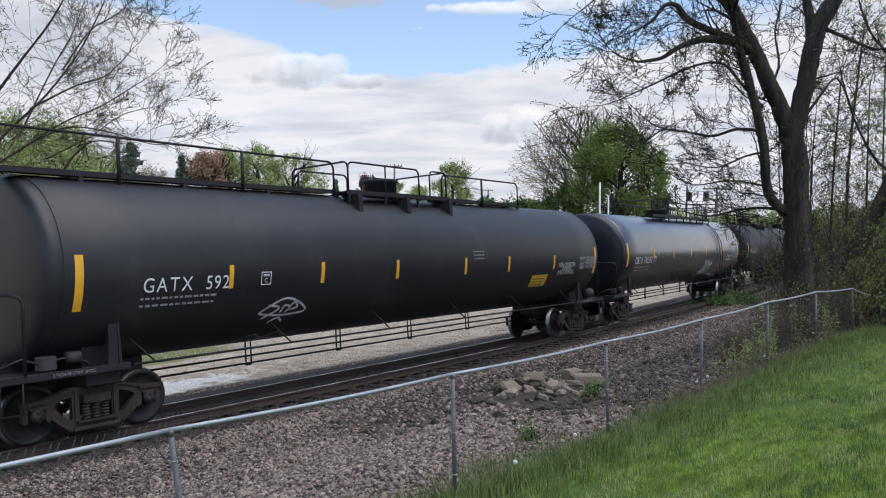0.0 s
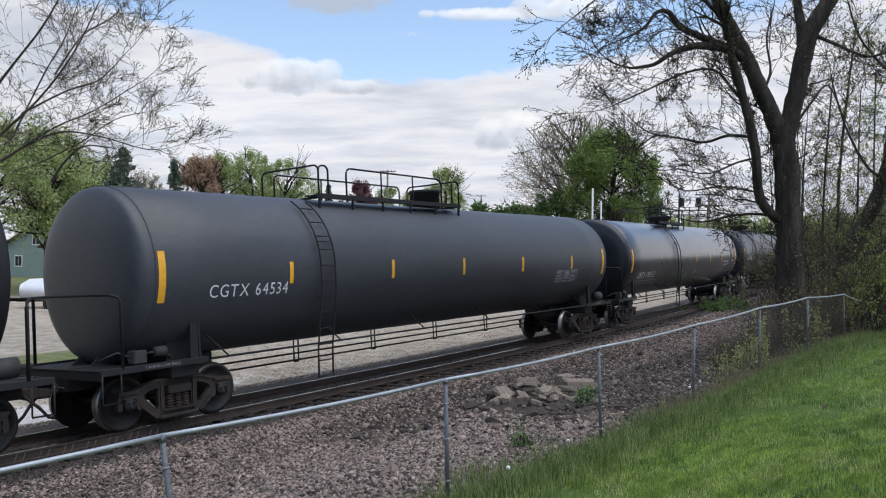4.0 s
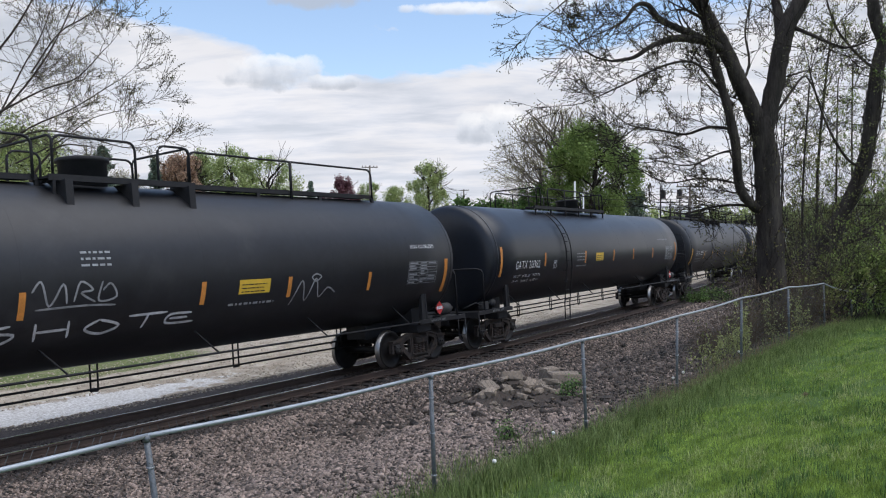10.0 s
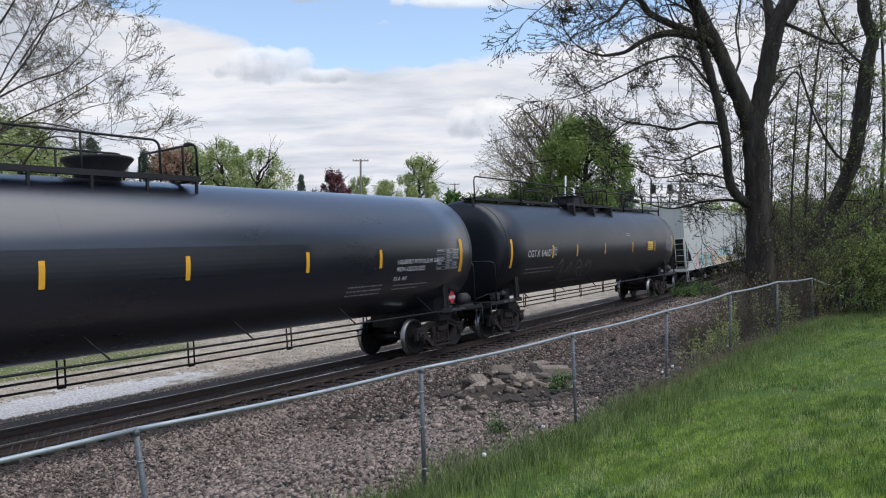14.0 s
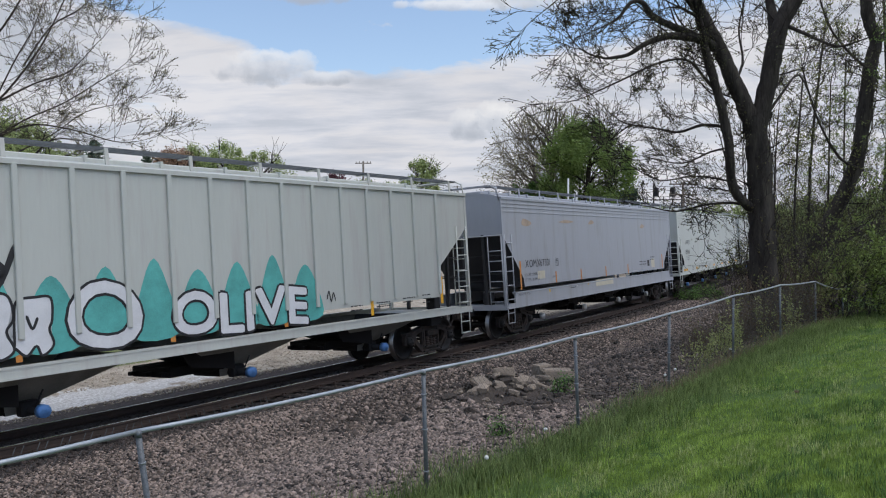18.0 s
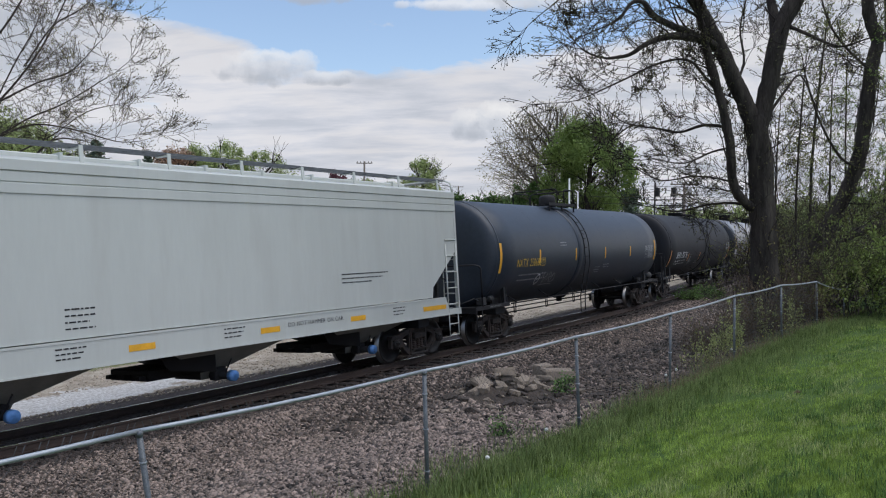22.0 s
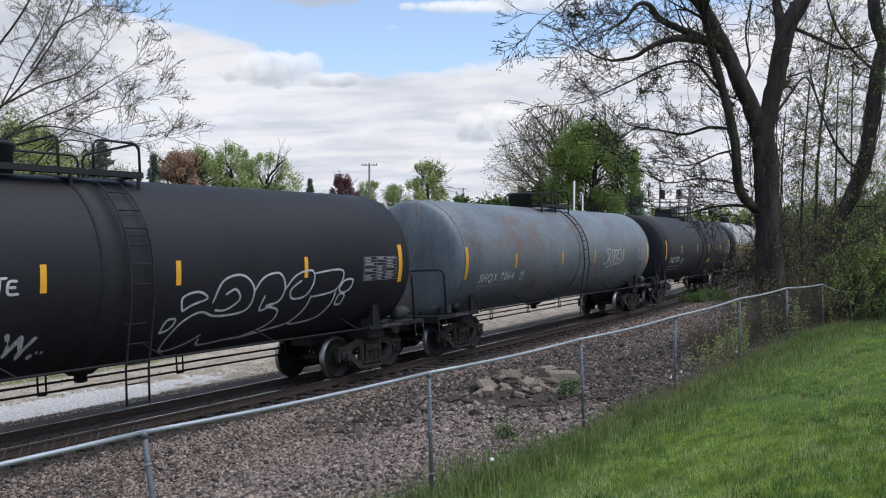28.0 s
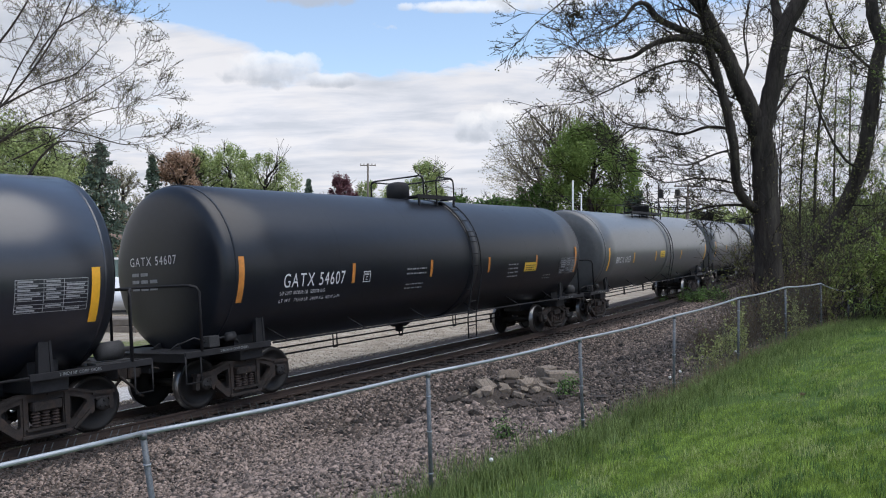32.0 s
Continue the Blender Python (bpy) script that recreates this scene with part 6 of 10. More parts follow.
        for i in range(nb):
            x = -body + 0.35 + (2 * body - 0.7) * i / (nb - 1)
            ys = 1 if y > 0 else -1
            piece("bracket", ("board_bracket", ys, spec["paint"].name), lambda bm: (beam(bm, (0, ys * 1.17, zt + 0.40), (0, ys * 1.20, zt + 0.05), 0.075, 0.03, up=(0, 1, 0)), beam(bm, (0, ys * 1.17, zt + 0.37), (0, ys * 0.8, zt + 0.37), 0.05, 0.03)), paint, car, pose(x, 0, 0))
    for s in (-1, 1):
        bm = bmesh.new()
        box(bm, s * (body - 0.25), s * (body + 0.12), -1.15, 1.15, zt + 0.385, zt + 0.42)
        for y in (-1.46, 1.46):
            pipe(bm, [(s * (body + 0.03), y, zt - 0.1), (s * (body + 0.03), y * 0.94, zt + 0.30), (s * (body + 0.03), y * 0.76, zt + 0.42)], 0.026, 5)
        part("end_walk", bm, paint, car)
    # markings
    skin = Skin(car, flat=1.492)
    low = Skin(car, flat=w + 0.002)
    for text, x, z, h in spec.get("marks", ()):
        spread_marks(skin, text, x, z, h, INK, 0.9 * ALONG, spec.get("mark_lift", 0.006))
    for text, x, z, w3, h3 in spec.get("blocks", ()):
        block_words(skin, text, x, z, w3, h3)
    for text, x, z, h in spec.get("prints", ()):
        skin.letter(text, x, z, h, INK, "lettering", squeeze=0.85 * ALONG)
    for text, x, z, h in spec.get("low_prints", ()):
        low.letter(text, x, z, h, INK, "lettering", squeeze=0.85 * ALONG)
    for x, z, widths, h, gap in spec.get("bars", ()):
        skin.bars(x, z, widths, h, gap, INK)
    for x, z, widths, h, gap in spec.get("low_bars", ()):
        low.bars(x, z, widths, h, gap, INK)
    for x, z, s in spec.get("plates", ()):
        bm_ = skin.frame_box(x, z, s, INK)
    for x, z, w2, h2, m2 in spec.get("patches", ()):
        skin.patch("patch", x, z, w2, h2, m2, n=1)
    for x, z, w2, h2, m2 in spec.get("low_patches", ()):
        low.patch("reflective_strip", x, z, w2, h2, m2, n=1)
    for row in spec.get("pieces", ()):
        bubble_row(skin, low, *row)
    for pts, material in spec.get("letters", ()):
        skin.blob(pts, material, lift=0.008)
    for pts, material, where in spec.get("fills", ()):
        (low if where else skin).blob(pts, material, lift=0.007)
    for k, (pts, width, material, where) in enumerate(spec.get("lines", ())):
        (low if where else skin).stroke(pts, width, material, lift=0.010)
    if spec.get("head"):
        for i, text in enumerate(spec["head"]):
            vs, fs, wd = words(text, 0.22)
            raw("head_number", [(-body - 0.012, 0.45 - a, 4.1 - 0.38 * i + b) for a, b in vs], fs, INK, car)
    return car, (x0 + x1) / 2, arm


# chute faces, a darker grey than the car's body
CHUTE = mat("grey_chute_paint", (0.22, 0.22, 0.20), rough=0.7, var=0.3, scale=2, bump=0.1)
PITCH_BLACK = mat("flat_black_sheet", (0.012, 0.011, 0.011), rough=0.85, spec=0.25, var=0.4, scale=3, bump=0.2)
CAP_BLUE = mat("blue_cap", (0.10, 0.25, 0.55), rough=0.5, var=0.3, bump=0.05)
CAP_PINK = mat("pale_cap", (0.55, 0.45, 0.42), rough=0.5, var=0.3, bump=0.05)
CAP_WHITE = mat("white_cap", (0.6, 0.6, 0.6), rough=0.5, var=0.3, bump=0.05)
BRAKE = mat("weathered_grey_castings", (0.045, 0.044, 0.044), rough=0.7, var=0.4, scale=5, bump=0.2)
BOARD = mat("grey_running_board", (0.13, 0.14, 0.15), rough=0.6, metal=0.3, var=0.4, scale=5, bump=0.2)

# ---- the fence ----
def make_fence():
    fence = tagged(empty("chain_link_fence"), "galvanised chain-link fence with slightly leaning posts", "fence")
    tops, feet = [], []
    lean = [0.16, 0.045, 0.075, 0.0, 0.0, 0.04, 0.05, 0.02, 0.0]
    zt = [2.21, 2.21, 2.235, 2.29, 2.385, 2.43, 2.37, 2.02, 2.48]
    for i in range(-2, 9):
        k = max(i, 0)
        x, y = FENCE0[0] + FENCE_D[0] * PITCH * i, FENCE0[1] + FENCE_D[1] * PITCH * i
        x, y = metres(x, y)
        top = (x, y, zt[k] if i >= 0 else 2.21)
        g = land(x, y)
        base = (x + lean[k], y - lean[k] * 0.3, g - 0.15)
        tops.append(top)
        feet.append((x + lean[k], y - lean[k] * 0.3, g))
        bm = bmesh.new()
        pipe(bm, [base, top], 0.021, 10)
        pipe(bm, [(top[0], top[1], top[2] - 0.02), (top[0], top[1], top[2] + 0.025)], 0.026, 10)
        part("post", bm, POST, fence)
        for q in (0.3, 0.6, 0.85):
            p = Vector(base).lerp(Vector(top), q)
            piece("tie_wire", "tie_wire", lambda bm: lathe(bm, [(-0.006, 0.020), (-0.006, 0.027), (0.006, 0.027), (0.006, 0.020)], seg=8, axis="z"), GALV, fence, pose(*p))
    for i, (a, b) in enumerate(zip(tops, tops[1:])):
        bm = bmesh.new()
        n = 6
        sag = 0.02 if i < 8 else 0.05
        pts = [Vector(a).lerp(Vector(b), k / n) + Vector((0, 0, 0.02 - sag * math.sin(math.pi * k / n))) for k in range(n + 1)]
        pipe(bm, pts, 0.0175, 8)
        part("top_rail", bm, GALV, fence, "bright galvanised top rail")
    # the woven wires, knuckled above the rail
    vs, fs = [], []

    def strand(p, q, r=0.0011):
        p, q = Vector(p), Vector(q)
        d = (q - p).normalized()
        s = d.cross(Vector((0, 1, 0.2))).normalized() * r
        u = d.cross(s).normalized() * r
        o = len(vs)
        for c in (p, q):
            vs.extend((c + s, c - s * 0.5 + u * 0.87, c - s * 0.5 - u * 0.87))
        fs.extend(((o, o + 1, o + 4, o + 3), (o + 1, o + 2, o + 5, o + 4), (o + 2, o, o + 3, o + 5)))
    cell = 0.072
    for i in range(len(tops) - 3):
        a, b, c, d = Vector(tops[i]) - Vector((0, 0, 0.02)), Vector(tops[i + 1]) - Vector((0, 0, 0.02)), Vector(feet[i]), Vector(feet[i + 1])
        n = round((b - a).length / cell)
        for k in range(n):
            for s in (1, -1):
                u0 = (k + 0.5) / n
                rise = (a.z - c.z)
                run = rise / (b - a).length
                u, v = u0, 0.0
                # climb diagonally, turning back at the posts
                lo = c.lerp(d, u0)
                pts, uu, vv, dirn = [], u0, 0.0, s
                left = 1.0
                while left > 1e-6:
                    room = (1 - uu) if dirn > 0 else uu
                    step = min(left, room / run if run else left)
                    p = c.lerp(d, uu).lerp(a.lerp(b, uu), vv)
                    uu += dirn * step * run
                    vv += step
                    left -= step
                    q = c.lerp(d, uu).lerp(a.lerp(b, uu), min(vv, 1.0))
                    strand(p + Vector((0, -0.03, 0)), q + Vector((0, -0.03, 0)))
                    dirn = -dirn
                q = q + Vector((0, -0.03, 0))
                if q.x < 4.2 and k % 2 == 0:
                    strand(q + Vector((0, 0.03, 0.05)), q + Vector((s * 0.02, 0.03, 0.10)), 0.0028)
    tagged(raw("wire_mesh", vs, fs, WIRE, fence, "fine diamond wire mesh"), kind="stuff")


make_fence()


# ---- stones, rubble and grass ----
CRUMB = mat("dark_earth_crumbs", (0.085, 0.066, 0.054), rough=0.95, var=0.45, scale=9, fine=60, bump=0.3, island=0.95)


def scatter_stones():
    rnd = np.random.RandomState(5)
    base = np.array([(0.95, 0, 0), (-0.95, 0, 0), (0, 0.95, 0), (0, -0.95, 0), (0.1, 0.1, 0.85), (0, 0, -0.85)])
    tri = np.array([(0, 2, 4), (2, 1, 4), (1, 3, 4), (3, 0, 4), (2, 0, 5), (1, 2, 5), (3, 1, 5), (0, 3, 5)])
    places, big, dark = [], [], []
    for k in range(165000):
        near = rnd.rand() < 0.55
        x, y = (rnd.uniform(-0.5, 10), rnd.uniform(4.2, 12.6)) if near else (rnd.uniform(8, 27), rnd.uniform(3.2, 12.9))
        f, b = fence_side(x, y), beside(x, y)
        if f < 0.1 or b > -0.95:
            continue
        if rnd.rand() < 0.93 * smooth(8.4, 10.0, x) * smooth(-2.0, -3.0, b):
            if f > 0.3:
                places.append((*metres(x, y), plan_land(x, y)))
                big.append(0.8 + 1.5 * rnd.rand() ** 6)
                dark.append(3)
            continue
        if rnd.rand() < smooth(16, 27, x) * 0.6:
            continue
        places.append((*metres(x, y), plan_land(x, y)))
        big.append(1.0 if near else 1.35)
        dark.append(rnd.rand() < smooth(-2.1, -1.5, b))
    for k in range(30000):
        l, b = rnd.uniform(9, 40), -0.95 - 4.6 * rnd.rand() ** 1.3
        p = on_track(l) @ Vector((0, b, 0))
        q = drawn(p.x, p.y)
        if fence_side(*q) < 0.3:
            continue
        places.append((p.x, p.y, land(p.x, p.y)))
        big.append(1.5)
        dark.append(rnd.rand() < 0.25 + smooth(-2.1, -1.5, b))
    for k in range(12000):
        l, b = rnd.uniform(-3, 45), rnd.uniform(-0.65, 2.0)
        if abs(b - 0.75) < 0.10:
            continue
        p = on_track(l) @ Vector((0, b, -0.188))
        places.append((p.x, p.y, p.z))
        big.append(1.2)
        dark.append(True)
    for k in range(14000):
        l, b = rnd.uniform(-2, 34), 2.0 + 8 * rnd.rand() ** 1.5
        p = on_track(l) @ Vector((0, b, 0))
        q = drawn(p.x, p.y)
        if ((q[0] - 7.6) / 4.6) ** 2 + ((b - 4.1) / 1.2) ** 2 < 1.0:
            continue
        places.append((p.x, p.y, land(p.x, p.y)))
        big.append(0.95)
        dark.append(2)
    n = len(places)
    size = rnd.uniform(0.016, 0.036, n) * (1 + 0.7 * (rnd.rand(n) > 0.93)) * np.array(big)
    P = np.array(places)
    jit = (base[None] + rnd.uniform(-0.36, 0.36, (n, 6, 3))) * size[:, None, None] * np.stack([rnd.uniform(0.8, 1.6, n), rnd.uniform(0.8, 1.3, n), rnd.uniform(0.6, 1.0, n)], 1)[:, None, :]
    ang = rnd.uniform(0, 6.28, n)
    tip = rnd.uniform(-0.6, 0.6, n)
    c, s, ct, st = np.cos(ang)[:, None], np.sin(ang)[:, None], np.cos(tip)[:, None], np.sin(tip)[:, None]
    a0, a2 = jit[..., 0] * ct - jit[..., 2] * st, jit[..., 0] * st + jit[..., 2] * ct
    V = np.stack([a0 * c - jit[..., 1] * s, a0 * s + jit[..., 1] * c, a2], -1) + P[:, None, :] + np.array([0, 0, 0.008])
    kind = np.array(dark).astype(int)
    for name, chosen, material, label in (("soil_crumbs", kind == 3, CRUMB, "dark crumbs of earth and gravel on bare soil"), ("yard_gravel", kind == 2, YARD, "pale loose gravel on the yard"), ("ballast", kind == 0, STONE, "loose grey-brown crushed ballast stones"), ("track_ballast", kind == 1, TRACK_STONE, "dark brown ballast stones between the ties")):
        W = V[chosen]
        F = (tri[None] + (np.arange(len(W)) * 6)[:, None, None]).reshape(-1, 3)
        fill(name, W.reshape(-1, 3), F, material, label, "stones")


def fill(name, V, F, material, label, category, parent=None):
    """One object of loose pieces from arrays."""
    me = bpy.data.meshes.new(name)
    me.vertices.add(len(V))
    me.vertices.foreach_set("co", np.asarray(V, dtype=np.float32).ravel())
    k = F.shape[1]
    me.loops.add(F.size)
    me.loops.foreach_set("vertex_index", F.astype(np.int32).ravel())
    me.polygons.add(len(F))
    me.polygons.foreach_set("loop_start", np.arange(0, F.size, k, dtype=np.int32))
    me.update(calc_edges=True)
    ob = link(name, me, material, parent)
    return tagged(ob, label, category if parent is None else "", kind="stuff" if parent is None else "")


scatter_stones()


def blades(name, places, height, width, material, label, seed, bend=0.4):
    rnd = np.random.RandomState(seed)
    P = np.array(places)
    n = len(P)
    h = height * rnd.uniform(0.55, 1.25, n)
    a = rnd.uniform(0, 6.28, n)
    d = np.stack([np.cos(a), np.sin(a), np.zeros(n)], 1)
    e = np.stack([-np.sin(a), np.cos(a), np.zeros(n)], 1)
    w = width * rnd.uniform(0.7, 1.3, n)
    lean = bend * rnd.uniform(0.1, 1.0, n) * h
    up = np.array([0, 0, 1.0])
    A = P - e * w[:, None] / 2
    B = P + e * w[:, None] / 2
    C = P + up * (h * 0.6)[:, None] + d * (lean * 0.35)[:, None]
    T = P + up * (h * 0.97)[:, None] + d * lean[:, None]
    V = np.stack([A, B, C + e * w[:, None] * 0.35, C - e * w[:, None] * 0.35, T], 1).reshape(-1, 3)
    o = (np.arange(n) * 5)[:, None]
    F = np.concatenate([o + np.array([0, 1, 2]), o + np.array([0, 2, 3]), o + np.array([3, 2, 4])])
    return fill(name, V, F, material, label, "grass")


def make_grass():
    rnd = random.Random(11)
    lawn, tall, dry = [], [], []
    while len(lawn) < 215000:
        # denser towards the lens
        d = 3.0 + 24 * rnd.random() ** 1.7
        a = radians(37.05) - radians(rnd.uniform(-2, 36))
        if rnd.random() < 0.14:
            d, a = rnd.uniform(0.3, 16), rnd.uniform(-3.14, 3.14)
        x, y = d * math.cos(a), d * math.sin(a)
        f = fence_side(x, y)
        if f > -0.25:
            continue
        if noise.noise((x * 0.6, y * 0.6, 7)) + noise.noise((x * 2.1, y * 2.1, 8)) * 0.6 < -0.25 and rnd.random() < 0.75:
            continue
        lawn.append((*metres(x, y), plan_land(x, y)))
    while len(tall) < 30000:
        x = rnd.uniform(3.5, 24)
        f = -0.3 + abs(rnd.gauss(0, 0.36)) if rnd.random() < 0.75 else rnd.gauss(-0.42, 0.30)
        y = FENCE0[1] + (x - FENCE0[0]) * FENCE_D[1] / FENCE_D[0] + f
        if noise.noise((x * 0.8, y * 1.2, 3)) + 0.2 < rnd.random() * 0.8 and f > 0.1:
            continue
        straw = 0.30 * smooth(8.5, 10.5, x) * (1 - 0.6 * smooth(13, 15, x)) + 0.04
        (dry if rnd.random() < straw and f > -0.15 else tall).append((*metres(x, y), plan_land(x, y)))
    tufts, pale = [], []
    while len(tufts) < 9000:
        d = 3.5 + 18 * rnd.random() ** 1.4
        a = radians(37.05) - radians(rnd.uniform(0, 34))
        x, y = d * math.cos(a), d * math.sin(a)
        if fence_side(x, y) > -0.5 or noise.noise((x * 0.7, y * 0.7, 21)) < 0.0:
            continue
        for _ in range(24):
            u, v = x + rnd.gauss(0, 0.05), y + rnd.gauss(0, 0.05)
            tufts.append((*metres(u, v), plan_land(u, v)))
    while len(pale) < 16000:
        d = 3.5 + 20 * rnd.random() ** 1.4
        a = radians(37.05) - radians(rnd.uniform(-1, 35))
        x, y = d * math.cos(a), d * math.sin(a)
        if fence_side(x, y) > -0.4 or noise.noise((x * 1.3, y * 2.6, 33)) + 0.3 * noise.noise((x * 5, y * 9, 34)) < 0.12:
            continue
        pale.append((*metres(x, y), plan_land(x, y)))
    blades("grass_tufts", tufts, 0.085, 0.007, DEEP, "darker tufts of coarse grass in the lawn", 5, 0.8)
    blades("pale_grass", pale, 0.062, 0.006, STRAW, "pale yellowish blades among the lawn grass", 6, 0.9)
    for px, py, f, w in ((1268, 672, 12.9, 0.10), (1408, 772, 9.6, 0.12)):
        g = spot((px - 784) / 1220 * f, f)
        bm = bmesh.new()
        n = 5
        grid = [[bm.verts.new((w * (i / n - 0.5), w * 0.6 * (j / n - 0.5), 0.03 + 0.018 * math.sin(i * 2.1 + j) + 0.012 * math.cos(j * 3.3))) for j in range(n + 1)] for i in range(n + 1)]
        for i in range(n):
            for j in range(n):
                bm.faces.new((grid[i][j], grid[i + 1][j], grid[i + 1][j + 1], grid[i][j + 1]))
        ob = part("litter" if py < 700 else "dead_leaf", bm, CLOCK if py < 700 else DRY)
        ob.location = (g[0], g[1], land(g[0], g[1]) + 0.01)
        tagged(ob, "crumpled white paper scrap in the grass" if py < 700 else "dry brown leaf lying on the lawn", "litter" if py < 700 else "leaf")
    blades("lawn_grass", lawn, 0.047, 0.0046, BLADE, "short mown green lawn grass on a slope", 1, 0.9)
    blades("tall_grass", tall, 0.20, 0.008, TALL, "long uncut grass along the fence", 2, 0.8)
    blades("dry_stalks", dry, 0.30, 0.006, DRY, "dry straw-coloured stalks by the fence", 3, 0.5)
    puff = bmesh.new()
    bmesh.ops.create_icosphere(puff, subdivisions=2, radius=0.024)
    bloom = bmesh.new()
    lathe(bloom, [(-0.006, 0.004), (0.0, 0.016), (0.006, 0.018), (0.010, 0.010), (0.011, 0.0)], seg=9, axis="z")
    heads = (part("seed_head", puff, CLOCK, None), part("flower", bloom, FLOWER, None))
    first = [True, True]
    for px, py, f, kind in ((1192, 705, 11.6, 0), (1174, 712, 11.3, 0), (1384, 622, 15.5, 1), (1300, 657, 13.4, 1), (1345, 640, 14.4, 1), (962, 762, 8.3, 0), (857, 805, 7.2, 0), (1290, 662, 13.2, 0)):
        g = spot((px - 784) / 1220 * f, f)
        z = land(g[0], g[1])
        d = tagged(empty("dandelion", pose(g[0], g[1], z)), "dandelion with a white seed head in the grass" if kind == 0 else "yellow dandelion flower in the grass", "flower", "dandelions")
        bm = bmesh.new()
        pipe(bm, [(0, 0, -0.02), (0.01, 0.005, 0.10), (0.015, 0.0, 0.19)], 0.003, 4)
        part("stalk", bm, TALL, d)
        m = pose(0.015, 0, 0.20)
        if first[kind]:
            heads[kind].parent, heads[kind].matrix_basis = d, m
            first[kind] = False
        else:
            share("seed_head" if kind == 0 else "flower", heads[kind], d, m)


CLOCK = mat("white_seed_down", (0.75, 0.75, 0.72), rough=0.9, var=0.1, bump=0.3)
FLOWER = mat("yellow_petals", (0.75, 0.55, 0.03), rough=0.7, var=0.15, bump=0.2)
make_grass()


def chunk(bm, c, size, flat, rnd):
    g = bmesh.ops.create_icosphere(bm, subdivisions=1, radius=1.0)
    m = Euler((rnd.uniform(-0.4, 0.4), rnd.uniform(-0.4, 0.4), rnd.uniform(0, 6.28))).to_matrix()
    for v in g["verts"]:
        k = v.co.copy()
        q = Vector((max(-0.72, min(0.72, k.x)), max(-0.72, min(0.72, k.y)), max(-0.6, min(0.6, k.z)))) * rnd.uniform(0.85, 1.15)
        v.co = Vector(c) + m @ Vector((q.x * size * 1.25, q.y * size, q.z * size * flat))


def make_rubble():
    rnd = random.Random(21)
    heap = [spot(1.05 + rnd.gauss(0, 0.62), 11.9 + rnd.gauss(0, 0.5))[:2] for _ in range(200)]
    c = spot(1.05, 11.9)

    def mound(x, y):
        q = math.exp(-((x - c[0]) ** 2 + (y - c[1]) ** 2) / 0.55)
        return 0.20 * q * (1 + 0.9 * noise.noise((x * 3, y * 3, 2))) + 0.05 * q * noise.noise((x * 9, y * 9, 5))

    vs, n = [], 44
    for i in range(n + 1):
        for j in range(n + 1):
            x, y = c[0] - 1.7 + 3.4 * i / n, c[1] - 1.7 + 3.4 * j / n
            vs.append((x, y, land(x, y) + mound(x, y) - 0.015))
    fs = [(i * (n + 1) + j, (i + 1) * (n + 1) + j, (i + 1) * (n + 1) + j + 1, i * (n + 1) + j + 1) for i in range(n) for j in range(n)]
    tagged(raw("earth_mound", vs, fs, SOIL), "low heap of dark earth under broken rubble", "earth")
    for i, (x, y) in enumerate(heap):
        bm = bmesh.new()
        s = rnd.choice((0.03, 0.04, 0.05, 0.06, 0.08, 0.10, 0.13))
        chunk(bm, (0, 0, 0), s, rnd.uniform(0.45, 0.85), rnd)
        stone = rnd.random() < 0.42
        ob = part("rubble" if stone else "clod", bm, CONCRETE if stone else SOIL)
        ob.location = (x, y, land(x, y) + mound(x, y) + s * 0.15)
        tagged(ob, "broken lump of grey-brown concrete on gravel" if stone else "dark clod of earth in the rubble", "rubble" if stone else "earth", "rubble heap")
    for x, y, w, d, h, turn, tip, up in ((11.35, 5.98, 0.58, 0.30, 0.16, -40, 2, 0.10), (11.75, 6.5, 0.34, 0.26, 0.22, -20, -5, 0.10), (10.3, 6.45, 0.60, 0.36, 0.14, 30, 14, 0.14), (9.7, 6.55, 0.36, 0.28, 0.12, 60, -10, 0.10), (10.75, 5.9, 0.34, 0.30, 0.10, 10, 25, 0.08)):
        x, y = metres(x, y)
        bm = bmesh.new()
        box(bm, -w / 2, w / 2, -d / 2, d / 2, 0, h, bevel=0.02)
        for v in bm.verts:
            v.co += Vector((rnd.uniform(-1, 1), rnd.uniform(-1, 1), rnd.uniform(-1, 1))) * 0.018
        ob = part("concrete_slab", bm, CONCRETE)
        ob.matrix_world = pose(x, y, land(x, y) + up, 0, tip, turn)
        tagged(ob, "broken grey concrete slab lying on rubble", "slab", "rubble heap")
    # fallen branches on the bare soil
    for x, y, turn, n in ((12.6, 8.6, 20, 1.6), (13.8, 8.2, -35, 1.3), (14.6, 8.9, 5, 1.8)):
        segs, tips = [], []
        x, y = metres(x, y)
        d = Vector((math.cos(radians(turn)), math.sin(radians(turn)), 0.05))
        grow(segs, tips, Vector((x, y, land(x, y) + 0.03)), d, n * 0.6, 0.014, 2, rnd, rise=0.0, fork=(1, 2))
        ob = tube_mesh("fallen_branch", segs, TWIG)
        tagged(ob, "bare fallen branch lying on dark soil", "branch")


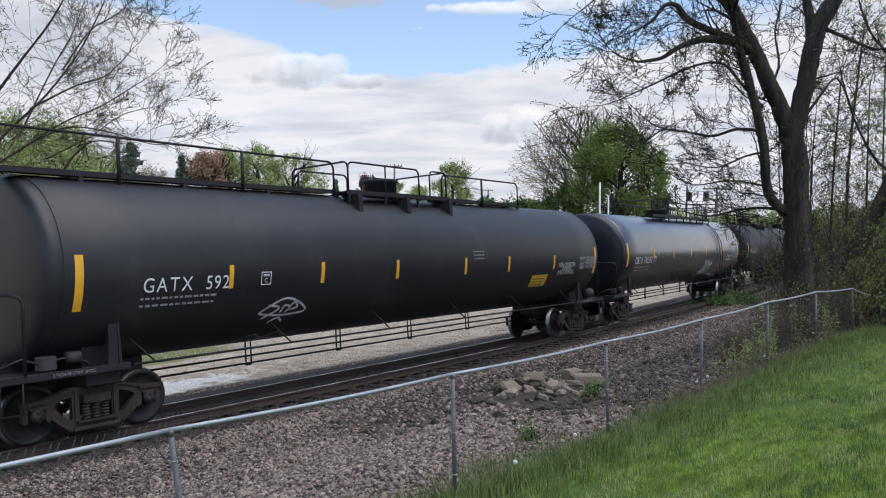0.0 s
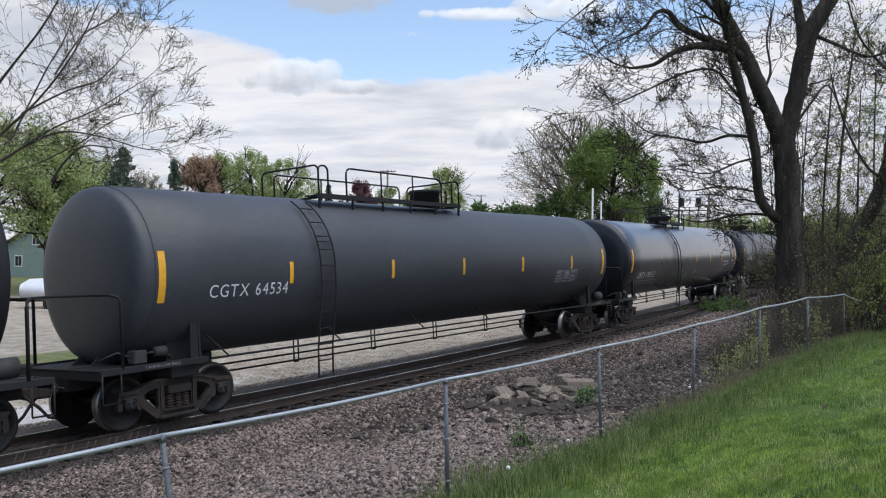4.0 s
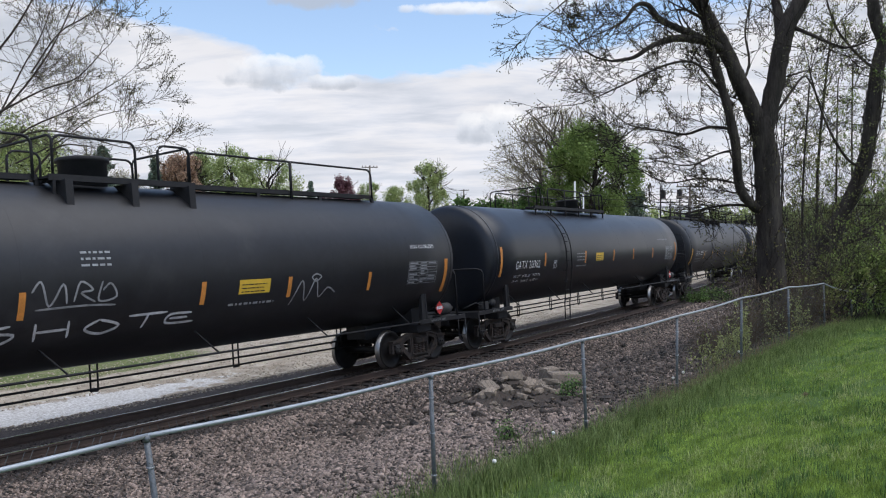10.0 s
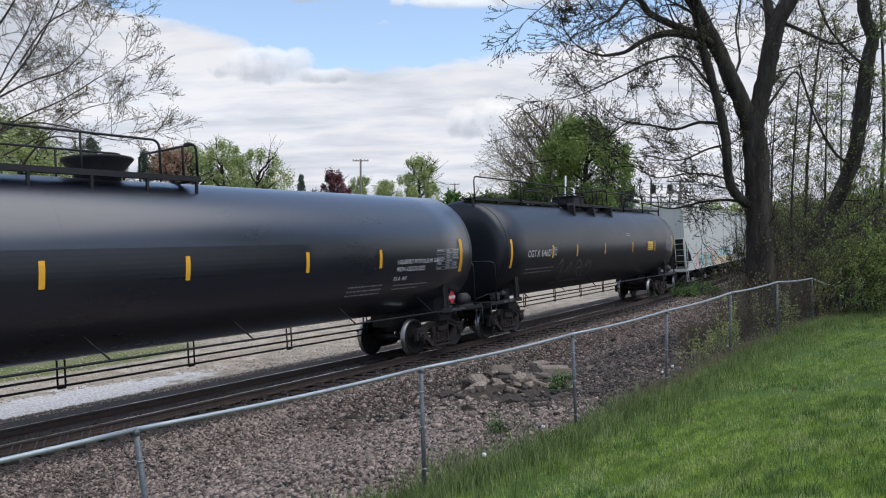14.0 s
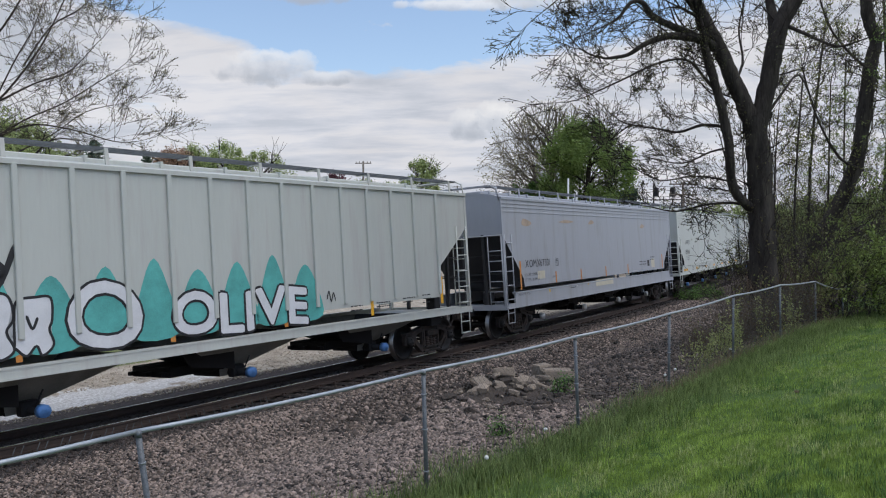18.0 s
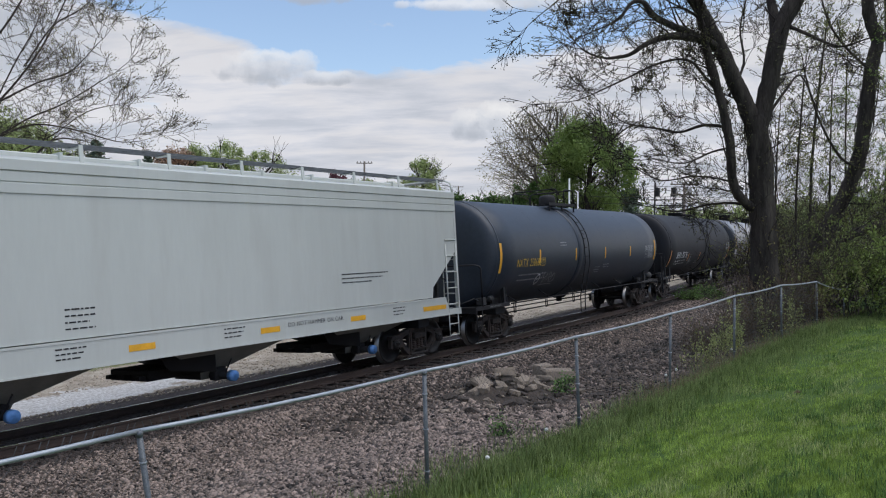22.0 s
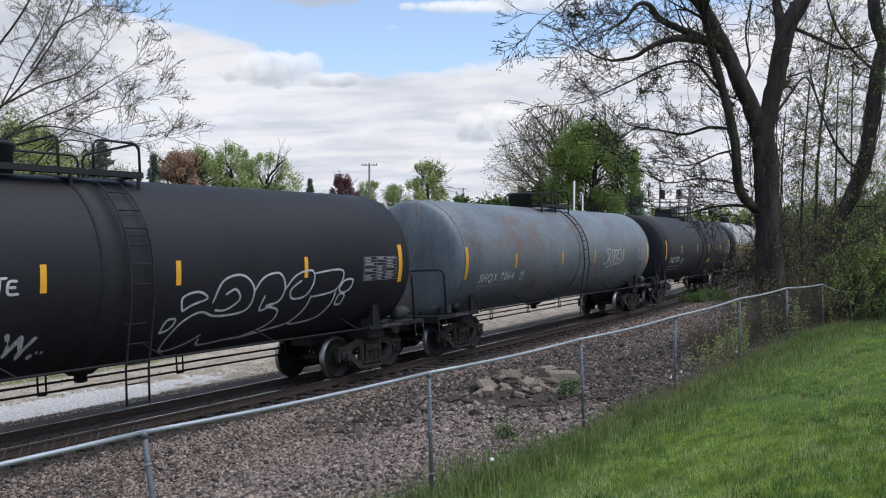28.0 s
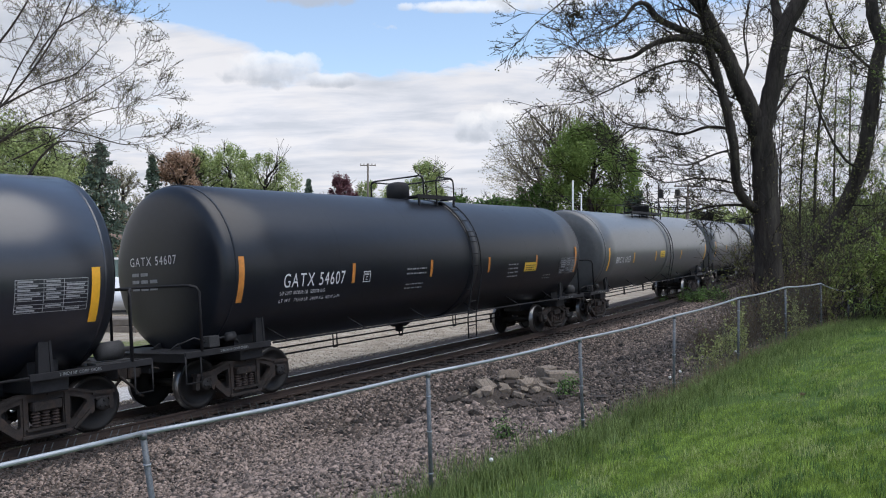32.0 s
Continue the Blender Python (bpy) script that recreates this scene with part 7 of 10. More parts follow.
# ---- trees ----
def tube_mesh(name, segs, material, parent=None):
    """One mesh of tapered limbs from (a, b, ra, rb)."""
    V, F = [], []
    for sides, chosen in ((8, [s for s in segs if s[2] > 0.06]), (5, [s for s in segs if 0.018 < s[2] <= 0.06]), (3, [s for s in segs if s[2] <= 0.018])):
        for a, b, ra, rb in chosen:
            d = b - a
            if d.length < 1e-5:
                continue
            d.normalize()
            s = d.orthogonal().normalized()
            u = d.cross(s)
            o = len(V)
            for c, r in ((a, ra), (b, rb)):
                for k in range(sides):
                    q = 2 * math.pi * k / sides
                    V.append(c + s * (r * math.cos(q)) + u * (r * math.sin(q)))
            for k in range(sides):
                F.append((o + k, o + (k + 1) % sides, o + sides + (k + 1) % sides, o + sides + k))
    return raw(name, V, F, material, parent, smooth=True)


def leaf_mesh(name, places, size, material, parent, seed=0, droop=0.3, per=1, spread=0.0):
    """Leaves as small folded blades at the places."""
    rnd = np.random.RandomState(seed)
    P = np.repeat(np.array([tuple(p) for p in places]), per, axis=0)
    n = len(P)
    P = P + rnd.normal(0, 1, (n, 3)) * spread
    d = rnd.normal(0, 1, (n, 3))
    d[:, 2] -= droop
    d /= np.linalg.norm(d, axis=1, keepdims=True)
    e = np.cross(d, rnd.normal(0, 1, (n, 3)))
    e /= np.linalg.norm(e, axis=1, keepdims=True) + 1e-9
    s = size * rnd.uniform(0.6, 1.3, n)[:, None]
    V = np.stack([P, P + d * s * 0.5 + e * s * 0.36, P + d * s, P + d * s * 0.5 - e * s * 0.36], 1).reshape(-1, 3)
    F = np.arange(n * 4).reshape(-1, 4)
    me = bpy.data.meshes.new(name)
    me.from_pydata([tuple(v) for v in V], [], [tuple(f) for f in F])
    return link(name, me, material, parent)


def grow(segs, tips, p, d, length, r, depth, rnd, wiggle=0.15, rise=0.06, fork=(2, 3), shrink=0.80, stop=0.004):
    """A limb of a few bends that splits at its end and sends out side twigs."""
    n = 3 if depth > 1 else 2
    q = p.copy()
    for i in range(n):
        d = (d + Vector((rnd.gauss(0, wiggle * 0.8), rnd.gauss(0, wiggle * 0.8), rnd.gauss(0, wiggle * 0.8) + rise))).normalized()
        e = q + d * (length / n)
        r1 = max(stop, r * (1 - 0.28 * (i + 1) / n))
        segs.append((q, e, r * (1 - 0.28 * i / n), r1))
        if depth <= 0 and i < n - 1:
            tips.append(e)
        if depth > 0 and rnd.random() < 0.60:
            a = (d + Vector((rnd.gauss(0, 0.7), rnd.gauss(0, 0.7), rnd.gauss(0, 0.55)))).normalized()
            grow(segs, tips, e, a, length * rnd.uniform(0.5, 0.85), max(stop, r1 * 0.5), depth - 1, rnd, wiggle, rise, fork, shrink, stop)
        q = e
    if depth <= 0:
        tips.append(q)
        return
    for _ in range(rnd.randint(*fork)):
        a = (d + Vector((rnd.gauss(0, 0.42), rnd.gauss(0, 0.42), rnd.gauss(0, 0.38)))).normalized()
        grow(segs, tips, q, a, length * shrink * rnd.uniform(0.8, 1.15), max(stop, r1 * 0.68), depth - 1, rnd, wiggle, rise, fork, shrink, stop)


def follow(segs, pts, r0, r1):
    """A main limb along a bent line."""
    pts = [Vector(p) for p in pts]
    n = len(pts) - 1
    fine = []
    for i in range(n):
        p0, p1, p2, p3 = pts[max(i - 1, 0)], pts[i], pts[i + 1], pts[min(i + 2, n)]
        for k in range(4):
            t = k / 4
            fine.append(0.5 * ((2 * p1) + (p2 - p0) * t + (2 * p0 - 5 * p1 + 4 * p2 - p3) * t * t + (3 * p1 - p0 - 3 * p2 + p3) * t ** 3))
    fine.append(pts[-1])
    m = len(fine) - 1
    for i in range(m):
        segs.append((fine[i], fine[i + 1], r0 + (r1 - r0) * i / m, r0 + (r1 - r0) * (i + 1) / m))
    return fine


def at_view(px, py, f):
    """A place f metres along the mean sight line, by its bearing in a plane one focal length of 1220 off (784, 424 straight ahead)."""
    return Vector(spot((px - 784) / 1220 * f, f, EYE[2] - (py - 424) / 1220 * f))


def limb_tube(name, fine, r0, r1, material, parent, seed=0):
    """One unbroken bent limb with a slightly uneven girth."""
    rnd = random.Random(seed)
    m, sides = len(fine) - 1, 10
    V, F = [], []
    for i, p in enumerate(fine):
        d = (fine[min(i + 1, m)] - fine[max(i - 1, 0)]).normalized()
        s = d.cross(Vector((0.3, 1, 0.2))).normalized()
        u = d.cross(s)
        r = r0 + (r1 - r0) * i / m
        for k in range(sides):
            q, rr = 2 * math.pi * k / sides, r * rnd.uniform(0.90, 1.10)
            V.append(p + s * (rr * math.cos(q)) + u * (rr * math.sin(q)))
    for i in range(m):
        for k in range(sides):
            F.append((i * sides + k, i * sides + (k + 1) % sides, (i + 1) * sides + (k + 1) % sides, (i + 1) * sides + k))
    return raw(name, V, F, material, parent, smooth=True)


def limb_tree(name, label, limbs, seed, twig_len, twig_depth, spacing, leaf_size, leaf_material, per, category="tree", start=2, out=0.8, fork=(1, 2), twig=0.006, bark=BARK, fine_bark=TWIG):
    """A tree from its main limbs, each a bent line with two radii; smaller ones sprout along them."""
    rnd = random.Random(seed)
    tree = tagged(empty(name), label, category)
    small, tips = [], []
    for no, (pts, r0, r1, density) in enumerate(limbs):
        fine = follow([], pts, r0, r1)
        limb_tube("trunk" if no == 0 else "limb", fine, r0, r1, bark, tree, seed + no)
        m = len(fine) - 1
        acc = 0.0
        for i in range(start, m):
            acc += (fine[i + 1] - fine[i]).length
            while acc > spacing / density:
                acc -= spacing / density
                k = i / m
                d = (fine[i + 1] - fine[i]).normalized()
                side = Vector((rnd.gauss(0, 1), rnd.gauss(0, 1), rnd.gauss(0.15, 0.8))).normalized()
                a = (d * 0.6 + side * out).normalized()
                grow(small, tips, fine[i], a, twig_len * rnd.uniform(0.5, 1.15) * (1 - 0.35 * k), max(twig * 1.6, min(0.022, (r0 + (r1 - r0) * k) * 0.25)), twig_depth, rnd, fork=fork, stop=twig)
        if no == 0 and len(limbs) > 1:
            continue
        d = (fine[-1] - fine[-2]).normalized()
        grow(small, tips, fine[-1], d, twig_len * 0.8, r1 * 0.9, twig_depth, rnd, fork=(2, 3), stop=twig)
    tagged(tube_mesh("twig", small, fine_bark, tree), kind="stuff")
    if per and tips:
        tagged(leaf_mesh("leaves", tips, leaf_size, leaf_material, tree, seed, per=per, spread=leaf_size * 0.7), kind="stuff")
    return tree


make_rubble()


def ivy(tree, pts, r, stems, leaves):
    """Climbing stems and small young leaves round a trunk."""
    rnd = random.Random(stems * 100 + leaves)
    line = follow([], pts, r, r)
    segs, places = [], []
    for k in range(stems):
        a, last = rnd.uniform(0, 6.28), None
        for i, p in enumerate(line):
            a += rnd.gauss(0, 0.35)
            q = p + Vector((math.cos(a), math.sin(a), 0)) * r * rnd.uniform(1.0, 1.25)
            if last is not None:
                segs.append((last, q, 0.012, 0.010))
            if rnd.random() < 0.8:
                d = Vector((math.cos(a), math.sin(a), rnd.uniform(-0.1, 0.8))).normalized()
                grow(segs, places, q, d, rnd.uniform(0.2, 0.5), 0.006, 1, rnd, fork=(1, 2))
            last = q
    while len(places) < leaves:
        i = rnd.randrange(len(line) - 1)
        a = rnd.uniform(0, 6.28)
        places.append(line[i].lerp(line[i + 1], rnd.random()) + Vector((math.cos(a), math.sin(a), 0)) * r * rnd.uniform(1.0, 1.7))
    tagged(tube_mesh("vine", segs, TWIG, tree), kind="stuff")
    tagged(leaf_mesh("vine_leaves", places, 0.052, RUSTY, tree, leaves, per=1, spread=0.04), kind="stuff")


def make_near_trees():
    f = 17.0
    V = lambda px, py, df=0.0: at_view(px - 9, py - 5, f + df)
    g = spot((1349 - 784) / 1220 * f, f)
    base = Vector((g[0], g[1], land(g[0], g[1]) - 0.2))
    U = lambda px, py, df=0.0: at_view(px - 17, py + 5, f + df)
    limbs = [
        ([base, V(1356, 470), V(1352, 400), V(1349, 320), V(1343, 262), V(1338, 222)], 0.34, 0.265, 0.5),
        ([U(1346, 240), U(1330, 195), U(1311, 155), U(1293, 112), U(1268, 62), U(1246, 22), U(1228, -15), U(1200, -80)], 0.225, 0.12, 0.8),
        ([U(1348, 240), U(1362, 190), U(1373, 140), U(1382, 90), U(1392, 50), U(1412, 15), U(1440, -40), U(1460, -110)], 0.24, 0.18, 0.8),
        ([U(1346, 378), U(1318, 352, -.2), U(1306, 318, -.3), U(1302, 262, -.4), U(1288, 195, -.4), U(1270, 133, -.4), U(1257, 90, -.4)], 0.115, 0.10, 0.8),
        ([U(1276, 92), U(1256, 80, -.3), U(1216, 72, -.6), U(1183, 74, -0.8), U(1149, 88, -1.1), U(1122, 105, -1.2), U(1085, 111, -1.3)], 0.12, 0.03, 1.6),
        ([U(1270, 90), U(1232, 68, -.4), U(1195, 52, -.6), U(1162, 34, -.8), U(1149, 14, -0.9), U(1128, 13, -1.0), U(1106, 40, -1.2), U(1080, 55, -1.3)], 0.11, 0.02, 1.6),
        ([U(1298, 190), U(1262, 150, -.4), U(1230, 115, -0.8), U(1180, 118, -1.0), U(1110, 150, -1.2), U(1050, 178, -1.4)], 0.045, 0.014, 2.0),
        ([U(1300, 232), U(1255, 228, .4), U(1215, 240, .8), U(1180, 235, 1.0), U(1120, 225, 1.2), U(1090, 205, 1.4)], 0.045, 0.014, 1.8),
        ([U(1345, 372), U(1310, 365, .4), U(1262, 368, .8), U(1210, 380, 1.0), U(1165, 372, 1.2)], 0.045, 0.014, 1.8),
        ([U(1325, 340), U(1295, 325, .3), U(1240, 318, .5), U(1180, 325, .7), U(1130, 300, .8)], 0.03, 0.01, 1.6),
        ([U(1312, 265), U(1270, 275, -.4), U(1220, 295, -.8), U(1160, 285, -1.2)], 0.03, 0.01, 1.6),
        ([U(1382, 90), U(1378, 45, .2), U(1370, 0, .4), U(1362, -60, .6)], 0.14, 0.09, 1.0),
        ([U(1405, 55), U(1440, 70, -.4), U(1490, 90, -.8), U(1530, 80, -1.0)], 0.05, 0.02, 1.4),
        ([U(1372, 205), U(1400, 165, .4), U(1425, 140, .8), U(1450, 190, 1.2)], 0.04, 0.014, 1.4),
        ([U(1248, 60), U(1235, 20, -.5), U(1190, -20, -.8), U(1120, -40, -1.0), U(1040, -20, -1.2), U(985, 20, -1.3)], 0.05, 0.014, 1.8),
        ([U(1300, 175), U(1325, 120, .6), U(1318, 60, .8), U(1330, 0, 1.0)], 0.04, 0.015, 1.4),
    ]
    maple = limb_tree("maple_tree", "large forked tree with dark bark and opening spring buds", limbs, 31, 0.86, 3, 0.47, 0.042, BUD_TIP, 2, twig=0.0066)
    ivy(maple, [base, V(1356, 470), V(1352, 400), V(1349, 320), V(1344, 215)], 0.33, 9, 700)
    f2 = 21.0
    W = lambda px, py, df=0.0: at_view(px, py, f2 + df)
    g = spot((1430 - 784) / 1220 * f2, f2)
    b2 = Vector((g[0], g[1], land(g[0], g[1]) - 0.2))
    limbs = [
        ([b2, W(1436, 460), W(1472, 390), W(1508, 305), W(1520, 240), W(1527, 180), W(1534, 121), W(1542, 85), W(1528, 45), W(1524, 0), W(1522, -90)], 0.24, 0.17, 1.0),
        ([W(1540, 95), W(1560, 70, .3), W(1590, 20, .8), W(1600, -60, 1)], 0.10, 0.05, 1.4),
        ([W(1522, 312), W(1480, 290, -.5), W(1440, 220, -.8), W(1415, 140, -1)], 0.05, 0.02, 1.8),
        ([W(1548, 150), W(1500, 110, -.5), W(1460, 60, -.8), W(1440, 0, -1)], 0.05, 0.02, 1.8),
        ([W(1440, 450), W(1500, 425, .5), W(1570, 400, 1), W(1640, 380, 1)], 0.16, 0.10, 0.8),
    ]
    ash = limb_tree("ash_tree", "dark-barked leaning tree in young olive-green leaf", limbs, 32, 0.95, 3, 0.62, 0.060, OLIVE, 2, twig=0.0052)
    ivy(ash, [b2, W(1436, 460), W(1472, 390), W(1508, 305), W(1520, 240), W(1530, 150)], 0.24, 6, 600)
    rnd = random.Random(5)
    for px, w, top, ff, mat_ in ((1408, 0.045, 150, 19.5, OLIVE), (1430, 0.06, 60, 22.5, OLIVE), (1395, 0.04, 215, 20.5, OLIVE), (1545, 0.08, -20, 24, OLIVE), (1465, 0.05, 160, 24.0, GREEN), (1575, 0.07, 60, 20, GREEN), (1500, 0.05, 120, 26.0, GREEN)):
        g = spot((px - 784) / 1220 * ff, ff)
        b = Vector((g[0], g[1], land(g[0], g[1]) - 0.1))
        t = at_view(px + rnd.uniform(-25, 25), top, ff)
        mid = b.lerp(t, 0.5) + Vector((rnd.uniform(-.3, .3), rnd.uniform(-.3, .3), 0))
        limb_tree("sapling", "thin young tree with small spring leaves", [([b, mid, t], w, w * 0.4, 1.2)], int(px), 0.85, 2, 0.30, 0.055, mat_, 4, twig=0.005)


make_near_trees()


def make_left_tree():
    f = 25.0
    V = lambda px, py, df=0.0: at_view(px, py, f + df)
    g = spot((-150 - 784) / 1220 * f, f)
    b = Vector((g[0], g[1], land(g[0], g[1]) - 0.2))
    limbs = [
        ([b, V(-150, 380), V(-145, 250), V(-130, 120), V(-120, 0)], 0.30, 0.2, 0.4),
        ([V(-146, 330), V(-60, 240), V(10, 175), V(75, 90), V(120, 0)], 0.060, 0.02, 1.4),
        ([V(-140, 250), V(-50, 130), V(20, 40), V(70, -50)], 0.060, 0.02, 1.4),
        ([V(-148, 340), V(-40, 275), V(40, 225), V(110, 195), V(185, 150)], 0.05, 0.016, 1.6),
        ([V(-60, 285), V(40, 235, .5), V(120, 240, .8), V(200, 262, 1), V(240, 262, 1)], 0.04, 0.012, 1.7),
        ([V(-20, 200), V(60, 160, -.5), V(120, 140, -.8), V(170, 90, -1)], 0.04, 0.012, 1.7),
        ([V(35, 322, -.3), V(60, 285, -.5), V(95, 258, -.6), V(150, 262, -.8)], 0.05, 0.015, 1.0),
        ([V(40, 130), V(90, 60, .5), V(140, 30, .7), V(180, -10, 1)], 0.035, 0.012, 1.7),
        ([V(-40, 250), V(20, 130, .8), V(60, 60, 1), V(85, -10, 1)], 0.035, 0.012, 1.6),
        ([V(10, 290), V(90, 250, 1), V(150, 210, 1.2), V(215, 195, 1.3)], 0.03, 0.01, 1.7),
    ]
    limb_tree("walnut_tree", "bare-limbed tree just breaking into pale buds", limbs, 41, 1.25, 3, 0.95, 0.058, BUD_PALE, 2, out=0.7, twig=0.0075, bark=GREY_TWIG, fine_bark=GREY_TWIG)


make_left_tree()


def crown_tree(name, label, px, top, width, f, material, seed, leaf_size=0.20, n=3600, bare=0.0, low=0.3, category="tree", limbs=26):
    """A tree further off: trunk and limbs, and a crown of many leaf clumps with gaps."""
    rnd = random.Random(seed)
    g = spot((px - 784) / 1220 * f, f)
    z0 = land(g[0], g[1])
    b = Vector((g[0], g[1], z0 - 0.2))
    ht = EYE[2] - (top - 424) / 1220 * f - z0
    rad = width / 1220 * f / 2
    tree = tagged(empty(name), label, category)
    big, segs, tips = [], [], []
    trunk = follow(big, [b, b + Vector((rnd.uniform(-.2, .2), rnd.uniform(-.2, .2), ht * 0.35)), b + Vector((rnd.uniform(-.5, .5), rnd.uniform(-.5, .5), ht * 0.75))], 0.03 * ht, 0.012 * ht)
    for k in range(limbs):
        i = rnd.randint(int(len(trunk) * 0.35), len(trunk) - 1)
        a = rnd.uniform(0, 6.28)
        q = (trunk[i].z - z0) / ht
        d = Vector((math.cos(a), math.sin(a), rnd.uniform(0.25, 1.3)))
        grow(segs, tips, trunk[i], d.normalized(), rad * rnd.uniform(0.35, 0.6), 0.006 * ht, 3 if bare else 2, rnd, fork=(2, 2), stop=0.012)
    if bare:
        # keep the twigs within a rounded crown
        mid = b + Vector((0, 0, ht * 0.52))

        def within(p):
            e = p - mid
            return (e.x ** 2 + e.y ** 2) / rad ** 2 + (e.z / (ht * 0.48)) ** 2 < 1.0 + 0.12 * noise.noise(p * 0.6)

        segs, tips = [s for s in segs if within(s[1])], [p for p in tips if within(p)]
    tube_mesh("trunk", big, BARK, tree)
    tagged(tube_mesh("twig", segs, PALE_TWIG if bare else TWIG, tree), kind="stuff")
    # lumpy crown
    lumps = []
    for k in range(64):
        a, e = rnd.uniform(0, 6.28), rnd.uniform(-0.9, 1.0)
        rr = rad * rnd.uniform(0.25, 0.92)
        c = b + Vector((math.cos(a) * rr * math.sqrt(1 - e * e * 0.8), math.sin(a) * rr * math.sqrt(1 - e * e * 0.8), ht * (low + (1 - low) / 2) + e * ht * (1 - low) / 2 * 0.8))
        lumps.append((c, rad * rnd.uniform(0.10, 0.30)))
    pts = []
    for _ in range(int(n * 2.1)):
        c, r = rnd.choice(lumps)
        v = Vector((rnd.gauss(0, 1), rnd.gauss(0, 1), rnd.gauss(0, 1))).normalized()
        pts.append(c + Vector((v.x, v.y, v.z * 1.35)) * r * rnd.uniform(0.3, 1.15))
    if bare:
        pts = [p for p in pts if rnd.random() > bare] + tips
    tagged(leaf_mesh("crown", pts, leaf_size, material, tree, seed, per=2 if not bare else 1, spread=leaf_size * 0.4), kind="stuff")
    return tree


def conifer(px, top, width, f, seed, label="tall dark green conifer tree"):
    rnd = random.Random(seed)
    g = spot((px - 784) / 1220 * f, f)
    z0 = land(g[0], g[1])
    ht = EYE[2] - (top - 424) / 1220 * f - z0
    rad = width / 1220 * f / 2
    b = Vector((g[0], g[1], z0 - 0.2))
    tree = tagged(empty("conifer"), label, "tree")
    segs = [(b, b + Vector((0, 0, ht)), 0.02 * ht, 0.01)]
    pts = []
    for k in range(190):
        q = rnd.uniform(0.12, 0.99)
        a = rnd.uniform(0, 6.28)
        r = rad * (1 - q) ** 0.85 * rnd.uniform(0.55, 1.25) + 0.06
        p0 = b + Vector((0, 0, ht * q))
        p1 = p0 + Vector((math.cos(a) * r, math.sin(a) * r, -0.18 * r))
        segs.append((p0, p1, 0.03, 0.01))
        for i in range(16):
            pts.append(p0.lerp(p1, rnd.uniform(0.15, 1)) + Vector((rnd.gauss(0, .06), rnd.gauss(0, .06), rnd.gauss(0, .07))))
    tagged(tube_mesh("trunk", segs, BARK, tree), kind="stuff")
    tagged(leaf_mesh("needles", pts, 0.26, PINE, tree, seed, droop=0.8, per=2, spread=0.06), kind="stuff")


def make_far_trees():
    crown_tree("tree", "tall tree in fresh green leaf", 35, 205, 190, 48, SOFT, 1, n=4600)
    crown_tree("tree", "tall tree in fresh green leaf", 105, 262, 130, 56, SOFT, 2)
    crown_tree("tree", "light green tree behind the yard", -70, 190, 200, 52, SOFT, 3)
    conifer(164, 252, 215, 50, 4)
    crown_tree("bare_tree", "pale bare tree at the yard's edge", 205, 285, 80, 70, BUD, 5, leaf_size=0.15, n=500, bare=0.9, limbs=40)
    conifer(258, 278, 92, 72, 6)
    crown_tree("russet_tree", "round russet tree in new leaf", 305, 266, 100, 74, RUSSET, 7, leaf_size=0.22, n=4200)
    crown_tree("tree", "round green tree in fresh leaf", 350, 258, 95, 84, SOFT, 8)
    crown_tree("tree", "round green tree in fresh leaf", 402, 250, 90, 88, SOFT, 9)
    crown_tree("tree", "broad bright green tree in full leaf", 455, 268, 125, 78, SOFT, 10, n=4600)
    conifer(535, 322, 64, 84, 11)
    crown_tree("maroon_tree", "small round maroon-leaved tree", 594, 302, 62, 84, MAROON, 12, low=0.15)
    crown_tree("maroon_shrub", "low maroon shrub behind the track", 553, 336, 60, 84, MAROON, 13, low=0.1, n=1200)
    crown_tree("tree", "light green tree far off", 640, 314, 52, 98, SOFT, 14, n=2200)
    crown_tree("tree", "light green tree far off", 684, 325, 58, 98, SOFT, 15, n=2200)
    crown_tree("tree", "rounded light green tree", 743, 283, 88, 90, SOFT, 16, n=4200, low=0.22)
    crown_tree("bare_tree", "wide bare tree with pale buds", 970, 184, 272, 72, BUD, 17, leaf_size=0.17, n=2600, bare=0.5, limbs=50)
    crown_tree("tree", "tall dark green tree in full leaf", 1036, 214, 184, 66, GREEN, 18, n=9000, low=0.34)
    crown_tree("tree", "dark green lower tree", 940, 318, 110, 70, DEEP, 19, low=0.1)
    conifer(1108, 268, 95, 70, 20)
    crown_tree("tree", "dark green tree behind the railway", 1085, 330, 80, 75, DEEP, 21, low=0.1)
    for i, px in enumerate((800, 835, 870, 905)):
        crown_tree("tree", "dark low tree on the skyline", px, 348 + 6 * (i % 2), 70, 150, DEEP, 30 + i, leaf_size=0.7, n=700, low=0.05)
    for i, (px, top) in enumerate(((1150, 372), (1200, 378), (1260, 372), (1310, 365), (1370, 370), (1430, 360), (1490, 350), (1550, 345))):
        crown_tree("tree", "green tree on the skyline", px, top, 90, 160, SOFT, 40 + i, leaf_size=0.7, n=700, low=0.05)
    

make_far_trees()


